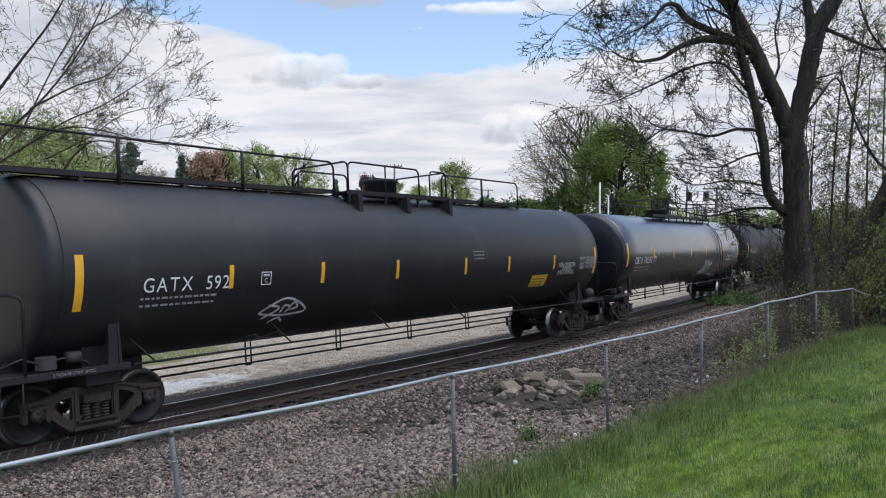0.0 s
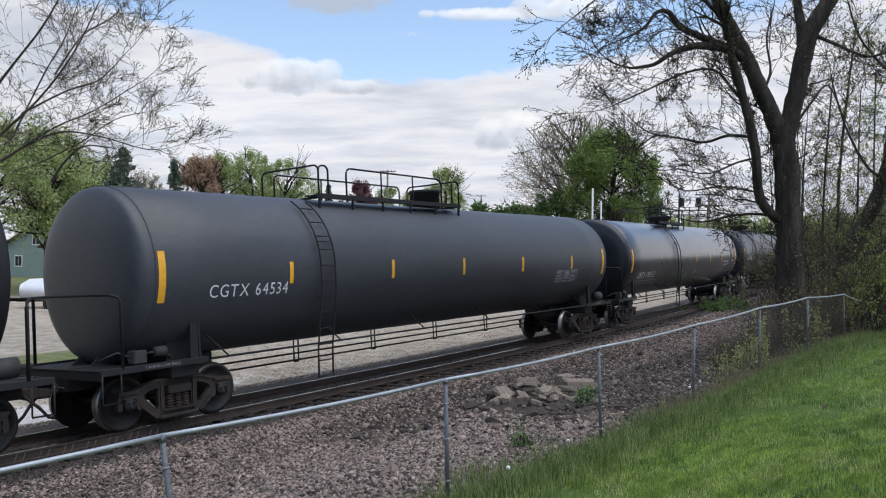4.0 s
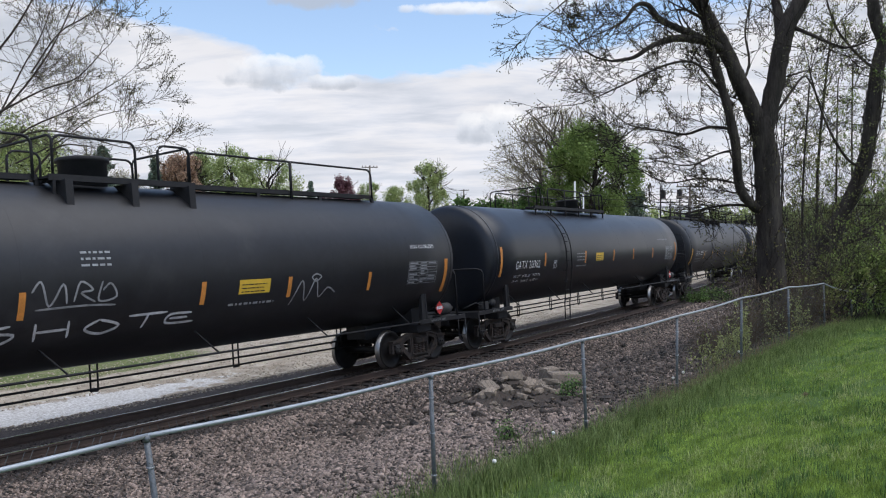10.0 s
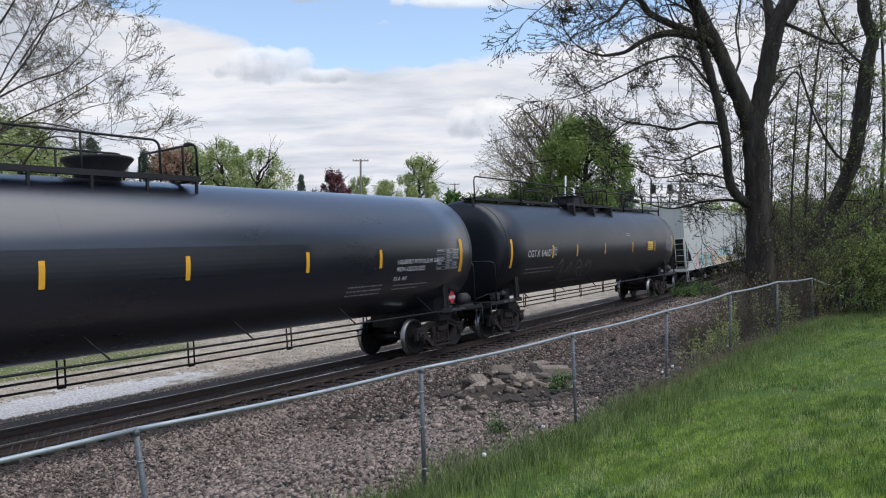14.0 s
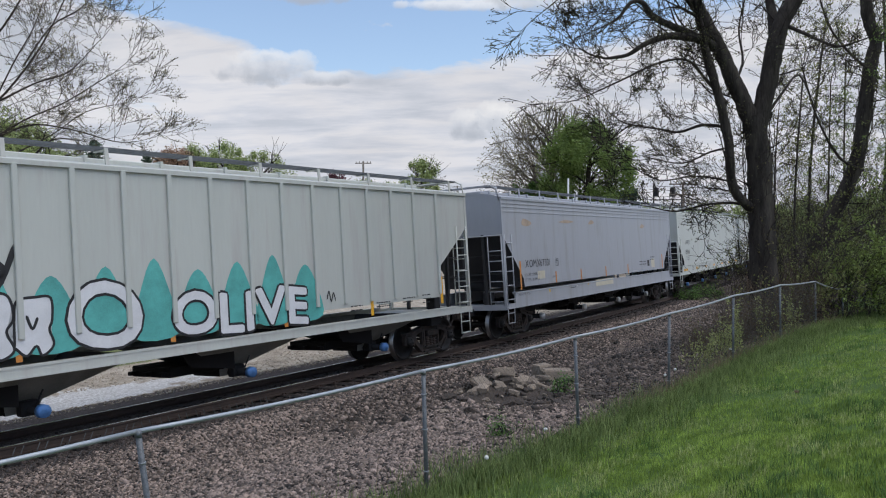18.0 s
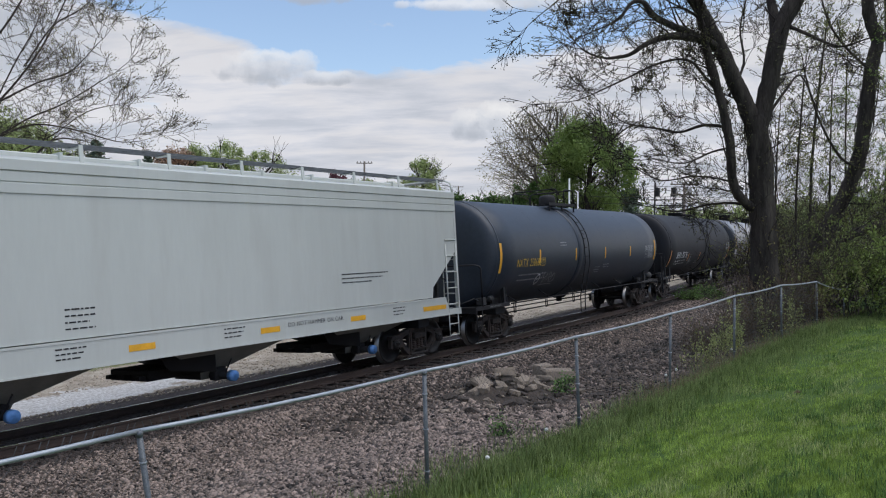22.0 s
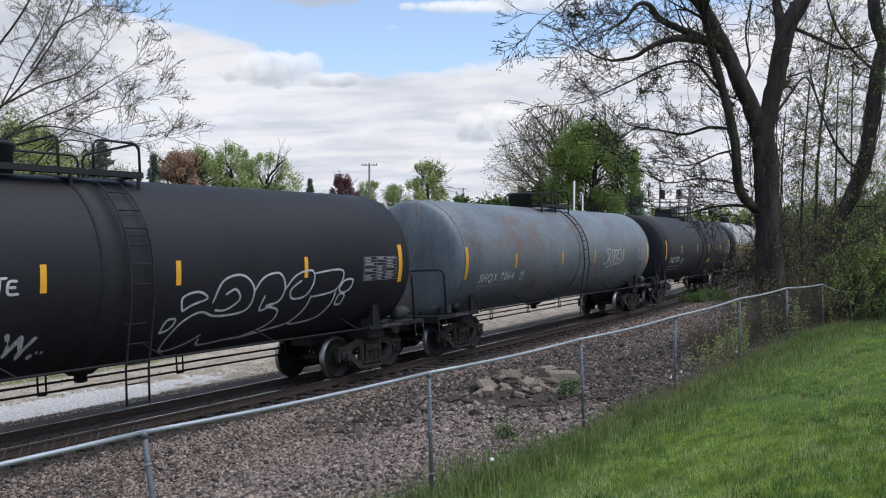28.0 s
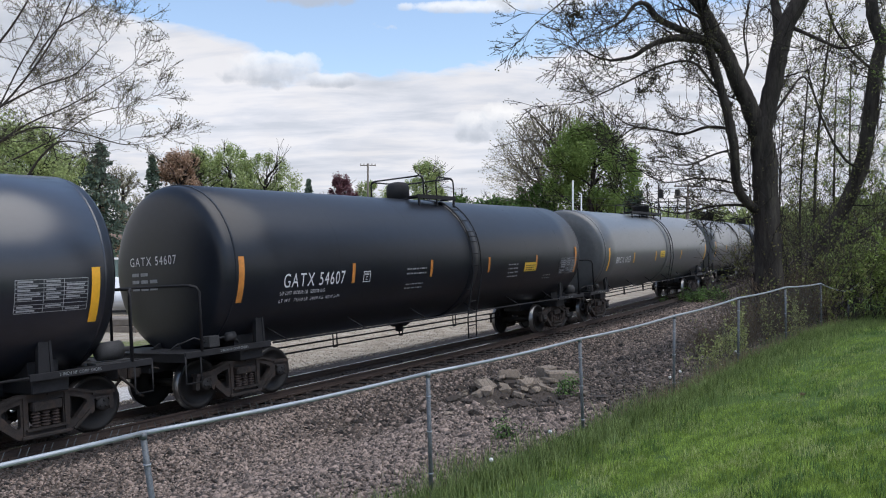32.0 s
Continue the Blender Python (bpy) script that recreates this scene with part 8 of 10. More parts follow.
def shrub(px, f, w, h, material, seed, n=500, leaf_size=0.09, label="leafy green shrub behind the fence", sticks=12, stems=TWIG, thick=0.010, upright=0.5, name="shrub"):
    """Stems from one root; n leaves near the twig ends."""
    rnd = random.Random(seed)
    g = spot((px - 784) / 1220 * f, f)
    b = Vector((g[0], g[1], land(g[0], g[1])))
    s = tagged(empty(name), label, "shrub")
    segs, tips = [], []
    for k in range(sticks):
        a = rnd.uniform(0, 6.28)
        d = Vector((math.cos(a) * w / h * upright, math.sin(a) * w / h * upright, 1)).normalized()
        grow(segs, tips, b + Vector((rnd.gauss(0, w * .14), rnd.gauss(0, w * .14), -0.05)), d, h * rnd.uniform(0.26, 0.48), thick, 2, rnd, fork=(1, 2))
    tagged(tube_mesh("stem", segs, stems, s), kind="stuff")
    # leaves sit in small sprays, so that gaps stay between them
    sprays = [rnd.choice(tips) for _ in range(max(4, n // 7))]
    pts = [rnd.choice(sprays) + Vector((rnd.gauss(0, .055), rnd.gauss(0, .055), rnd.gauss(0, .075))) for _ in range(n)]
    tagged(leaf_mesh("leaves", pts, leaf_size, material, s, seed, per=1), kind="stuff")
    return s


def plume_shrub(px, f, h, n, seed):
    """A few nearly upright canes, leafy along most of their length."""
    rnd = random.Random(seed)
    g = spot((px - 784) / 1220 * f, f)
    b = Vector((g[0], g[1], land(g[0], g[1]) - 0.05))
    s = tagged(empty("leafy_shrub"), "thin upright yellow-green shrub at the fence", "shrub")
    segs, pts = [], []
    for k in range(6):
        p = b + Vector((rnd.gauss(0, .05), rnd.gauss(0, .05), 0))
        top = p + Vector((rnd.gauss(0, .10), rnd.gauss(0, .10), h * rnd.uniform(0.55, 1.05)))
        line = [p, p.lerp(top, 0.5) + Vector((rnd.gauss(0, .025), rnd.gauss(0, .025), 0)), top]
        segs += [(line[0], line[1], 0.007, 0.005), (line[1], line[2], 0.005, 0.002)]
        for i in range(n // 6):
            q = rnd.uniform(0.25, 1.0)
            c = line[0].lerp(line[1], q * 2) if q < 0.5 else line[1].lerp(line[2], q * 2 - 1)
            w = 0.055 * (1.25 - q)
            pts.append(c + Vector((rnd.gauss(0, w), rnd.gauss(0, w), rnd.gauss(0, .03))))
    tagged(tube_mesh("stem", segs, DRY_STEM, s), kind="stuff")
    tagged(leaf_mesh("leaves", pts, 0.042, LIME, s, seed, per=1), kind="stuff")


def make_shrubs():
    # upright yellow-green sprays at the fence
    for px, f, h, n in ((1212, 12.8, 0.50, 90), (1236, 13.0, 0.62, 200), (1250, 13.0, 0.80, 300), (1264, 13.2, 0.62, 240), (1280, 13.4, 0.75, 260), (1292, 13.4, 1.20, 520), (1300, 13.5, 1.05, 420), (1350, 15.0, 1.15, 300), (1388, 15.6, 1.25, 320), (1404, 16.0, 1.0, 240)):
        plume_shrub(px, f, h, n, int(px + f * 10))
    # brown tangle of last year's stems
    for px, f, w, h, n in ((1238, 14.2, 0.9, 0.75, 30), (1262, 14.6, 0.9, 0.85, 40), (1300, 14.6, 0.7, 1.0, 60), (1322, 15.2, 0.8, 1.25, 70), (1350, 16.0, 0.9, 1.5, 120), (1385, 16.6, 1.0, 1.7, 150), (1415, 17.4, 1.0, 1.8, 170)):
        shrub(px, f, w, h, OLIVE, int(px + f), n, 0.06, "leafless brown brush growing along the fence", 34, DRY_STEM, 0.008, 0.7, "dry_brush")
    # young trees and tall bushes past the end of the fence
    for px, f, w, h, m, n in ((1450, 18, 1.4, 2.0, OLIVE, 800), (1490, 19, 1.7, 2.4, FRESH, 2300), (1530, 19.5, 1.8, 2.7, FRESH, 3000), (1570, 19.5, 1.8, 2.9, FRESH, 3200), (1610, 19, 2.0, 3.3, FRESH, 3000),
                              (1430, 21, 1.8, 2.8, OLIVE, 800), (1500, 24, 2.4, 4.6, FRESH, 2800), (1560, 23, 2.6, 5.0, FRESH, 3200), (1440, 25, 2.4, 4.8, OLIVE, 1300)):
        shrub(px, f, w, h, m, int(px + f * 10), n, 0.075, "leafy spring shrub growing along the fence", 16)
    for px, f, h in ((1300, 18.6, 2.6), (1322, 19.2, 3.4), (1392, 17.5, 3.2), (1425, 18.2, 4.2), (1462, 19.5, 4.0), (1500, 18.8, 3.4), (1538, 20.5, 5.0), (1575, 21.0, 5.2), (1440, 23.5, 5.5), (1405, 22.5, 5.0), (1485, 25.0, 6.0)):
        shrub(px, f, h * 0.42, h, OLIVE, int(px), 420, 0.055, "bare-stemmed thicket shrub with few young leaves", 20, GREY_TWIG)
    shrub(1214, 38.5, 2.4, 1.0, DEEP, 77, 1500, 0.09, "low dark spreading shrub by the tracks", 30, upright=0.8)
    shrub(1250, 40.0, 2.2, 0.95, DEEP, 78, 1400, 0.09, "low dark spreading shrub by the tracks", 26, upright=0.8)
    shrub(985, 11.6, 0.5, 0.35, DEEP, 79, 480, 0.045, "small dark weed beside the slab", 8)
    shrub(905, 8.8, 0.5, 0.25, DEEP, 80, 380, 0.036, "small dark weed by the fence", 8)


make_shrubs()


# ---- poles and the yard beyond ----
POLE = mat("weathered_pole", (0.16, 0.14, 0.12), rough=0.85, var=0.3, bump=0.2)
PALE = mat("pale_painted_steel", (0.60, 0.62, 0.60), rough=0.5, var=0.12, bump=0.05)
CLAD = mat("grey_green_cladding", (0.23, 0.30, 0.27), rough=0.7, var=0.15, bump=0.1)
BRICK = mat("tan_brick_wall", (0.34, 0.215, 0.150), rough=0.85, var=0.3, scale=5, bump=0.2)
TILES = mat("brown_roof", (0.20, 0.14, 0.11), rough=0.85, var=0.3, bump=0.3)
TARP = mat("white_tarpaulin", (0.72, 0.74, 0.76), rough=0.6, var=0.1, bump=0.1)
PANE = mat("dark_window_glass", (0.02, 0.025, 0.03), rough=0.15, var=0.1, bump=0.0)
TIMBER = mat("grey_timber_stack", (0.20, 0.17, 0.14), rough=0.85, var=0.35, bump=0.2, each=0.2)
TRIM = mat("white_trim", (0.75, 0.75, 0.73), rough=0.6, var=0.1, bump=0.05)


def post_at(px, top, f, r, material, name, label, arms=()):
    g = spot((px - 784) / 1220 * f, f)
    z0 = land(g[0], g[1])
    zt = EYE[2] - (top - 424) / 1220 * f
    p = tagged(empty(name), label, name.replace("_", " "))
    bm = bmesh.new()
    pipe(bm, [(g[0], g[1], z0 - 0.1), (g[0], g[1], zt)], r, 8, r1=r * 0.8)
    part("pole", bm, material, p)
    for dz, w in arms:
        bm = bmesh.new()
        a = Vector((SIDE[0], SIDE[1], 0)) * w / 2
        c = Vector((g[0], g[1], zt - dz))
        beam(bm, c - a, c + a, 0.12, 0.12)
        for k in (-0.9, -0.5, 0.5, 0.9):
            pipe(bm, [c + a * k, c + a * k + Vector((0, 0, 0.25))], 0.05, 5)
        part("crossarm", bm, material, p)
    return g, zt


def make_poles():
    post_at(640, 297, 95, 0.16, POLE, "utility_pole", "wooden utility pole with a crossarm", ((0.25, 2.2),))
    post_at(806, 340, 150, 0.16, POLE, "utility_pole", "distant wooden utility pole with a crossarm", ((0.25, 2.2),))
    post_at(1002, 327, 52, 0.085, PALE, "steel_post", "plain pale steel post")
    post_at(1017, 350, 52, 0.07, PALE, "steel_post", "short pale steel post")
    post_at(1205, 333, 60, 0.14, POLE, "utility_pole", "wooden utility pole with two crossarms", ((0.2, 2.4), (1.1, 2.4)))
    g, zt = post_at(1153, 335, 62, 0.09, STEEL, "signal_mast", "dark railway signal mast with signal heads")
    mast = tagged(empty("signal_bridge"), "dark lattice railway signal gantry", "signal gantry")
    c = Vector((g[0], g[1], 0))
    s = Vector((SIDE[0], SIDE[1], 0))
    for k in range(3):
        bm = bmesh.new()
        p = c + s * (0.9 + k * 0.8)
        pipe(bm, [p + Vector((0, 0, land(p.x, p.y))), p + Vector((0, 0, zt - 1.2 + 0.3 * (k % 2)))], 0.05, 6)
        part("upright", bm, STEEL, mast)
    for z in (zt - 2.0, zt - 1.5):
        bm = bmesh.new()
        beam(bm, c - s * 0.4 + Vector((0, 0, z)), c + s * 2.8 + Vector((0, 0, z)), 0.08, 0.08)
        part("crossbar", bm, STEEL, mast)
    for k in range(2):
        bm = bmesh.new()
        p = c + s * (0.2 + k * 1.5) + Vector((0, 0, zt - 1.2))
        box(bm, p.x - 0.2, p.x + 0.2, p.y - 0.2, p.y + 0.2, p.z, p.z + 0.8, bevel=0.04)
        part("signal_head", bm, STEEL, mast)
    wires = [((940, 352, 60), (1330, 348, 60)), ((940, 362, 60), (1330, 362, 60)), ((1145, 340, 60), (1420, 322, 60)), ((1145, 346, 60), (1420, 330, 60))]
    for a, b in wires:
        p, q = at_view(*a), at_view(*b)
        bm = bmesh.new()
        pipe(bm, [p.lerp(q, k / 10) - Vector((0, 0, 0.5 * math.sin(math.pi * k / 10))) for k in range(11)], 0.018, 4)
        tagged(part("overhead_wire", bm, STEEL), "thin black overhead wire", "wire")


make_poles()


def house(px, f, w, d, wall_h, roof_h, wall, roof, label, turn=0.0):
    g = spot((px - 784) / 1220 * f, f)
    h = tagged(empty("house", pose(g[0], g[1], land(g[0], g[1]), 0, 0, turn)), label, "house")
    bm = bmesh.new()
    box(bm, -w / 2, w / 2, -d / 2, d / 2, -0.2, wall_h)
    part("wall", bm, wall, h)
    bm = bmesh.new()
    e = 0.4
    prism(bm, [(-w / 2 - e, wall_h), (0, wall_h + roof_h), (w / 2 + e, wall_h), (w / 2 + e, wall_h - 0.15), (0, wall_h + roof_h - 0.18), (-w / 2 - e, wall_h - 0.15)], -d / 2 - e, d / 2 + e)
    r = part("roof", bm, roof, h)
    bm = bmesh.new()
    prism(bm, [(-w / 2, wall_h), (w / 2, wall_h), (0, wall_h + roof_h - 0.2)], -d / 2 + 0.01, d / 2 - 0.01)
    part("gable", bm, wall, h)
    bm = bmesh.new()
    box(bm, w * 0.18, w * 0.18 + 0.6, -0.3, 0.3, wall_h + roof_h * 0.4, wall_h + roof_h + 0.7)
    part("chimney", bm, BRICK, r)
    for x, z in ((-w * 0.25, wall_h * 0.55), (w * 0.25, wall_h * 0.55), (0, wall_h + roof_h * 0.35)):
        bm = bmesh.new()
        box(bm, x - 0.5, x + 0.5, -d / 2 - 0.06, -d / 2 - 0.0, z - 0.6, z + 0.6)
        wn = part("window", bm, TRIM, h)
        bm = bmesh.new()
        box(bm, x - 0.40, x - 0.03, -d / 2 - 0.075, -d / 2 - 0.055, z - 0.5, z + 0.5)
        box(bm, x + 0.03, x + 0.40, -d / 2 - 0.075, -d / 2 - 0.055, z - 0.5, z + 0.5)
        part("pane", bm, PANE, wn)
    return h


def make_yard():
    face = math.degrees(math.atan2(FWD[1], FWD[0])) - 90
    house(135, 62, 7.5, 9, 3.4, 2.6, BRICK, TILES, "brown-roofed house with white-trimmed gable window", face + 8)
    house(66, 74, 9, 9, 3.0, 2.6, CLAD, TILES, "low house with a brown roof", face - 15)
    # container, shed
    for px, f, w, d, h, m, name, label in ((212, 46, 3.4, 2.4, 2.5, CLAD, "storage_container", "dark green steel storage container"), (262, 47, 4.2, 3.0, 2.5, TRIM, "shed", "pale grey shed in the yard")):
        g = spot((px - 784) / 1220 * f, f)
        c = tagged(empty(name, pose(g[0], g[1], land(g[0], g[1]), 0, 0, face)), label, name.replace("_", " "))
        bm = bmesh.new()
        box(bm, -w / 2, w / 2, -d / 2, d / 2, 0, h, bevel=0.03)
        part("body", bm, m, c)
        for k in range(int(w / 0.3)):
            x = -w / 2 + 0.15 + k * 0.3
            piece("corrugation", ("corr", name), lambda bm: box(bm, -0.05, 0.05, -0.03, 0.03, 0.12, h - 0.12), m, c, pose(x, -d / 2 - 0.02, 0))
        bm = bmesh.new()
        box(bm, -w / 2 - 0.1, w / 2 + 0.1, -d / 2 - 0.1, d / 2 + 0.1, h, h + 0.08)
        part("roof", bm, TRIM, c)
    # covered boats and trailers
    for px, f, w, turn in ((128, 38, 5.2, 12), (205, 36, 5.6, -8), (262, 34, 4.4, 20), (60, 40, 5.0, 5)):
        g = spot((px - 784) / 1220 * f, f)
        bt = tagged(empty("covered_boat", pose(g[0], g[1], land(g[0], g[1]), 0, 0, face + turn)), "boat under a white cover on a trailer", "boat")
        bm = bmesh.new()
        prof = [(-w / 2, 0.25), (-w / 2 + 0.5, 0.75), (0, 0.95), (w / 2 - 0.6, 0.8), (w / 2, 0.1)]
        rows = [[bm.verts.new((x, y * r, z)) for y, z in ((-1, 0.95), (-0.8, 1.25), (0, 1.25 + r * 0.6), (0.8, 1.25), (1, 0.95), (0, 0.45))] for x, r in prof]
        for a, b in zip(rows, rows[1:]):
            for k in range(6):
                bm.faces.new((a[k], a[(k + 1) % 6], b[(k + 1) % 6], b[k]))
        bm.faces.new(rows[0])
        bm.faces.new(rows[-1][::-1])
        part("cover", bm, TARP, bt, smooth=True)
        bm = bmesh.new()
        beam(bm, (-w / 2, -0.6, 0.45), (w / 2 + 1, 0, 0.45), 0.1, 0.1)
        beam(bm, (-w / 2, 0.6, 0.45), (w / 2 + 1, 0, 0.45), 0.1, 0.1)
        part("trailer_frame", bm, STEEL, bt)
        for y in (-0.95, 0.95):
            bm = bmesh.new()
            lathe(bm, [(y - 0.1, 0.15), (y - 0.1, 0.32), (y + 0.1, 0.32), (y + 0.1, 0.15)], seg=16, axis="y", centre=(-0.5, 0, 0.32))
            part("wheel", bm, STEEL, bt)
    # stacked timber
    for k in range(14):
        g = spot((100 + 14 * k - 784) / 1220 * 29, 29 + (k % 3) * 0.5)
        bm = bmesh.new()
        z = land(g[0], g[1]) + (k % 2) * 0.28
        box(bm, -1.2, 1.2, -0.2, 0.2, 0, 0.27, bevel=0.015)
        o = part("timber_baulk", bm, TIMBER)
        o.matrix_world = pose(g[0], g[1], z, 0, 0, face + (k * 37 % 17) - 8)
        tagged(o, "grey timber baulk lying in the yard", "timber", "timber in the yard")


make_yard()

# ---- the train, front to back ----
CARS = []


def even(half, n):
    return [-half + 2 * half * i / (n - 1) for i in range(n)]


# which entries of a car's description lie along the track: a pattern of k (length), - (kept), n (list of lengths), p (list of points)
RUNS = {"stripes": "k*", "girth": "k*", "ladders": "k*", "deck": "k*", "catwalk": "k*", "panel": "kk--", "marks": ["-k--"], "prints": ["-k--k"], "low_prints": ["-k--"],
        "signs": ["k-k-"], "tables": ["k-k-"], "plates": ["k--"], "placards": ["k--"], "bars": ["k-n--"], "low_bars": ["k-n--"], "tags": ["k-k--"], "patches": ["k-k--"], "low_patches": ["k-k--"],
        "blocks": ["-k-k-"], "pieces": ["kk-------"], "letters": ["p-"], "fills": ["p--"], "lines": ["p---"]}


def run(v, how):
    if how == "k":
        return v * ALONG
    if how == "n":
        return [q * ALONG for q in v]
    if how == "p":
        return [run(q, "p") if isinstance(q[0], (tuple, list)) else (q[0] * ALONG, q[1]) for q in v]
    return v


def lengthwise(spec):
    """The description with its lengths along the track in metres."""
    done = dict(spec)
    for key, how in RUNS.items():
        if key in done:
            if how == "k*":
                done[key] = [q * ALONG for q in done[key]]
            elif isinstance(how, list):
                done[key] = [tuple(run(q, c) for q, c in zip(row, how[0])) for row in done[key]]
            else:
                done[key] = tuple(run(q, c) for q, c in zip(done[key], how))
    for key in ("house", "reservoir", "outlet", "cut", "pitch", "inset"):
        if done.get(key) is not None:
            done[key] *= ALONG
    done["squeeze"] = done.get("squeeze", 0.9) * ALONG
    return done


def tank(at, paint, label, kind, **kw):
    """kind: gas (long, high) or oil (shorter, lower)."""
    half = (at[1] - at[0]) / 2
    s = dict(stripes_at=at, paint=paint, label=label, r=1.70 if kind == "gas" else 1.79, zc=2.87 if kind == "gas" else 2.835,
             stripes=even(half, 7 if kind == "gas" else 5), tables=[(half - 0.75, 2.72, 1.0, 0.6)], stripe_z=2.72 if kind == "gas" else 2.56)
    s.update(kw)
    CARS.append(tank_car(lengthwise(s)))


def hopper(at, paint, label, **kw):
    s = dict(sill_at=at, paint=paint, label=label)
    s.update(kw)
    CARS.append(hopper_car(lengthwise(s)))

EDGE_BLUE = mat("slate_blue_spray", (0.06, 0.09, 0.14), rough=0.6, var=0.2, bump=0.02)
SPRAY_WHITE = mat("solid_white_spray", (0.70, 0.71, 0.72), rough=0.55, var=0.12, scale=3, bump=0.02)
CREAM_PATCH = mat("cream_paint_patch", (0.60, 0.56, 0.44), rough=0.6, var=0.12, bump=0.02)
RUST_STAIN = mat("pale_rust_stain", (0.46, 0.36, 0.27), rough=0.7, var=0.25, scale=5, bump=0.02)
tank((-236.43, -218.61), BLACK_MATT, "weathered black tank car with a long railed catwalk", "gas",
     stripes=[-8.91, -6.08, -3.78, -1.39, 1.36, 3.49, 6.14, 9.01],
     stripe_z=2.62,
     marks=[('GATX  592', -7.83, 2.54, 0.27)],
     squeeze=0.82,
     signs=[(5.39, 2.04, 0.95, 0.42)],
     tables=[(8.45, 2.55, 1.15, 0.41)],
     plates=[(-5.27, 2.56, 0.42)],
     prints=[('NON ODORIZED', 6.47, 2.52, 0.15, 1.13), ('LIQUEFIED', 6.70, 2.385, 0.12, 0.65), ('PETROLEUM GAS', 6.48, 2.26, 0.14, 1.09)],
     bars=[(-7.86, 2.28, [1.5, 1.45], 0.075, 0.06), (1.71, 3.0, [0.5, 0.5, 0.5], 0.06, 0.04)],
     deck=(-2.26, 1.68),
     catwalk=(-10.26, 5.78),
     house=-0.02,
     tags=[(-4.64, 1.87, 1.22, 0.51, 'diamond'), (-4.5, 1.31, 1.53, 0.24, 'wave')],
     gussets=True)
tank((-215.63, -198.01), BLACK_GLOSS, "glossy black tank car with a side ladder and platform", "gas",
     stripes=[-8.87, -5.9, -3.25, -0.57, 2.02, 4.9, 8.59],
     stripe_z=2.75,
     marks=[('CBTX 785582', -8.03, 2.52, 0.29)],
     squeeze=0.73,
     tables=[(7.84, 2.62, 1.34, 0.52)],
     plates=[(-5.7, 2.53, 0.42)],
     placards=[(8.85, 1.51, 0.42)],
     bars=[(-7.99, 2.22, [1.7, 1.7], 0.075, 0.07)],
     deck=(-3.78, 5.44),
     house=-0.42,
     ladders=(4.54,),
     tags=[(2.66, 1.95, 1.76, 0.78, 'comb')],
     prints=[('NOT ODORIZED', 6.20, 2.45, 0.13, 0.86), ('LIQUEFIED PETROLEUM GAS', 6.12, 2.25, 0.12, 1.2)],
     house_kind='pan')
tank((-195.41, -177.75), BLACK_DEAD, "weathered black tank car with a long railed catwalk", "gas",
     stripes=[-8.9, -5.72, -2.31, 1.19, 3.14, 8.77],
     stripe_z=2.66,
     marks=[('GATX 567', -7.99, 2.67, 0.26)],
     squeeze=0.81,
     signs=[(5.31, 2.67, 0.72, 0.44)],
     tables=[(8.12, 2.55, 1.04, 0.64)],
     plates=[(-6.32, 2.68, 0.42)],
     placards=[(9.29, 1.49, 0.42)],
     bars=[(1.43, 2.3, [0.9, 0.9, 0.9], 0.07, 0.05), (5.87, 2.39, [1.1, 1.1], 0.07, 0.05), (1.43, 3.2, [0.5, 0.5], 0.06, 0.04)],
     deck=(-1.6, 1.5),
     catwalk=(-7.18, 9.38),
     house=-0.3,
     tags=[(-1.25, 1.91, 0.85, 0.86, 'tag1'), (0.18, 1.81, 1.5, 0.81, 'tag2'), (2.14, 1.69, 1.66, 0.61, 'wave'), (4.35, 1.84, 1.99, 0.65, 'tag2'), (6.16, 1.73, 1.47, 0.53, 'tag1')],
     gussets=True)
tank((-174.86, -157.29), SLATE, "slate grey tank car with a top platform", "gas",
     stripes=[-8.9, -6.0, -2.85, 0.06, 3.14, 6.33, 8.78],
     stripe_z=2.76,
     marks=[('CGTX 64534', -7.93, 2.46, 0.26)],
     squeeze=0.82,
     tables=[(6.06, 2.3, 1.49, 0.42)],
     deck=(-4.52, 1.02),
     house=0.62,
     ladders=(-5.06,))
tank((-154.50, -136.72), BLACK_GLOSS, "glossy black tank car with a side ladder and platform", "gas",
     stripes=[-8.89, 0.45, 3.05, 5.61, 8.84],
     stripe_z=2.72,
     marks=[('CBTX 785573', -7.95, 2.1, 0.28)],
     squeeze=0.82,
     tables=[(8.23, 2.65, 1.02, 0.59)],
     placards=[(8.9, 1.55, 0.42)],
     prints=[('NOT ODORIZED', 6.13, 2.45, 0.16), ('LIQUEFIED PETROLEUM GAS', 6.14, 2.28, 0.14)],
     bars=[(-7.89, 1.83, [2.6, 2.6], 0.08, 0.08), (5.59, 2.11, [1.4, 0.8], 0.06, 0.05)],
     deck=(-3.12, 1.0),
     house=-0.24,
     ladders=(-2.85,),
     tags=[(-0.93, 1.9, 0.53, 0.34, 'tag2'), (0.58, 2.0, 0.53, 0.31, 'tag1')],
     house_kind='pan')
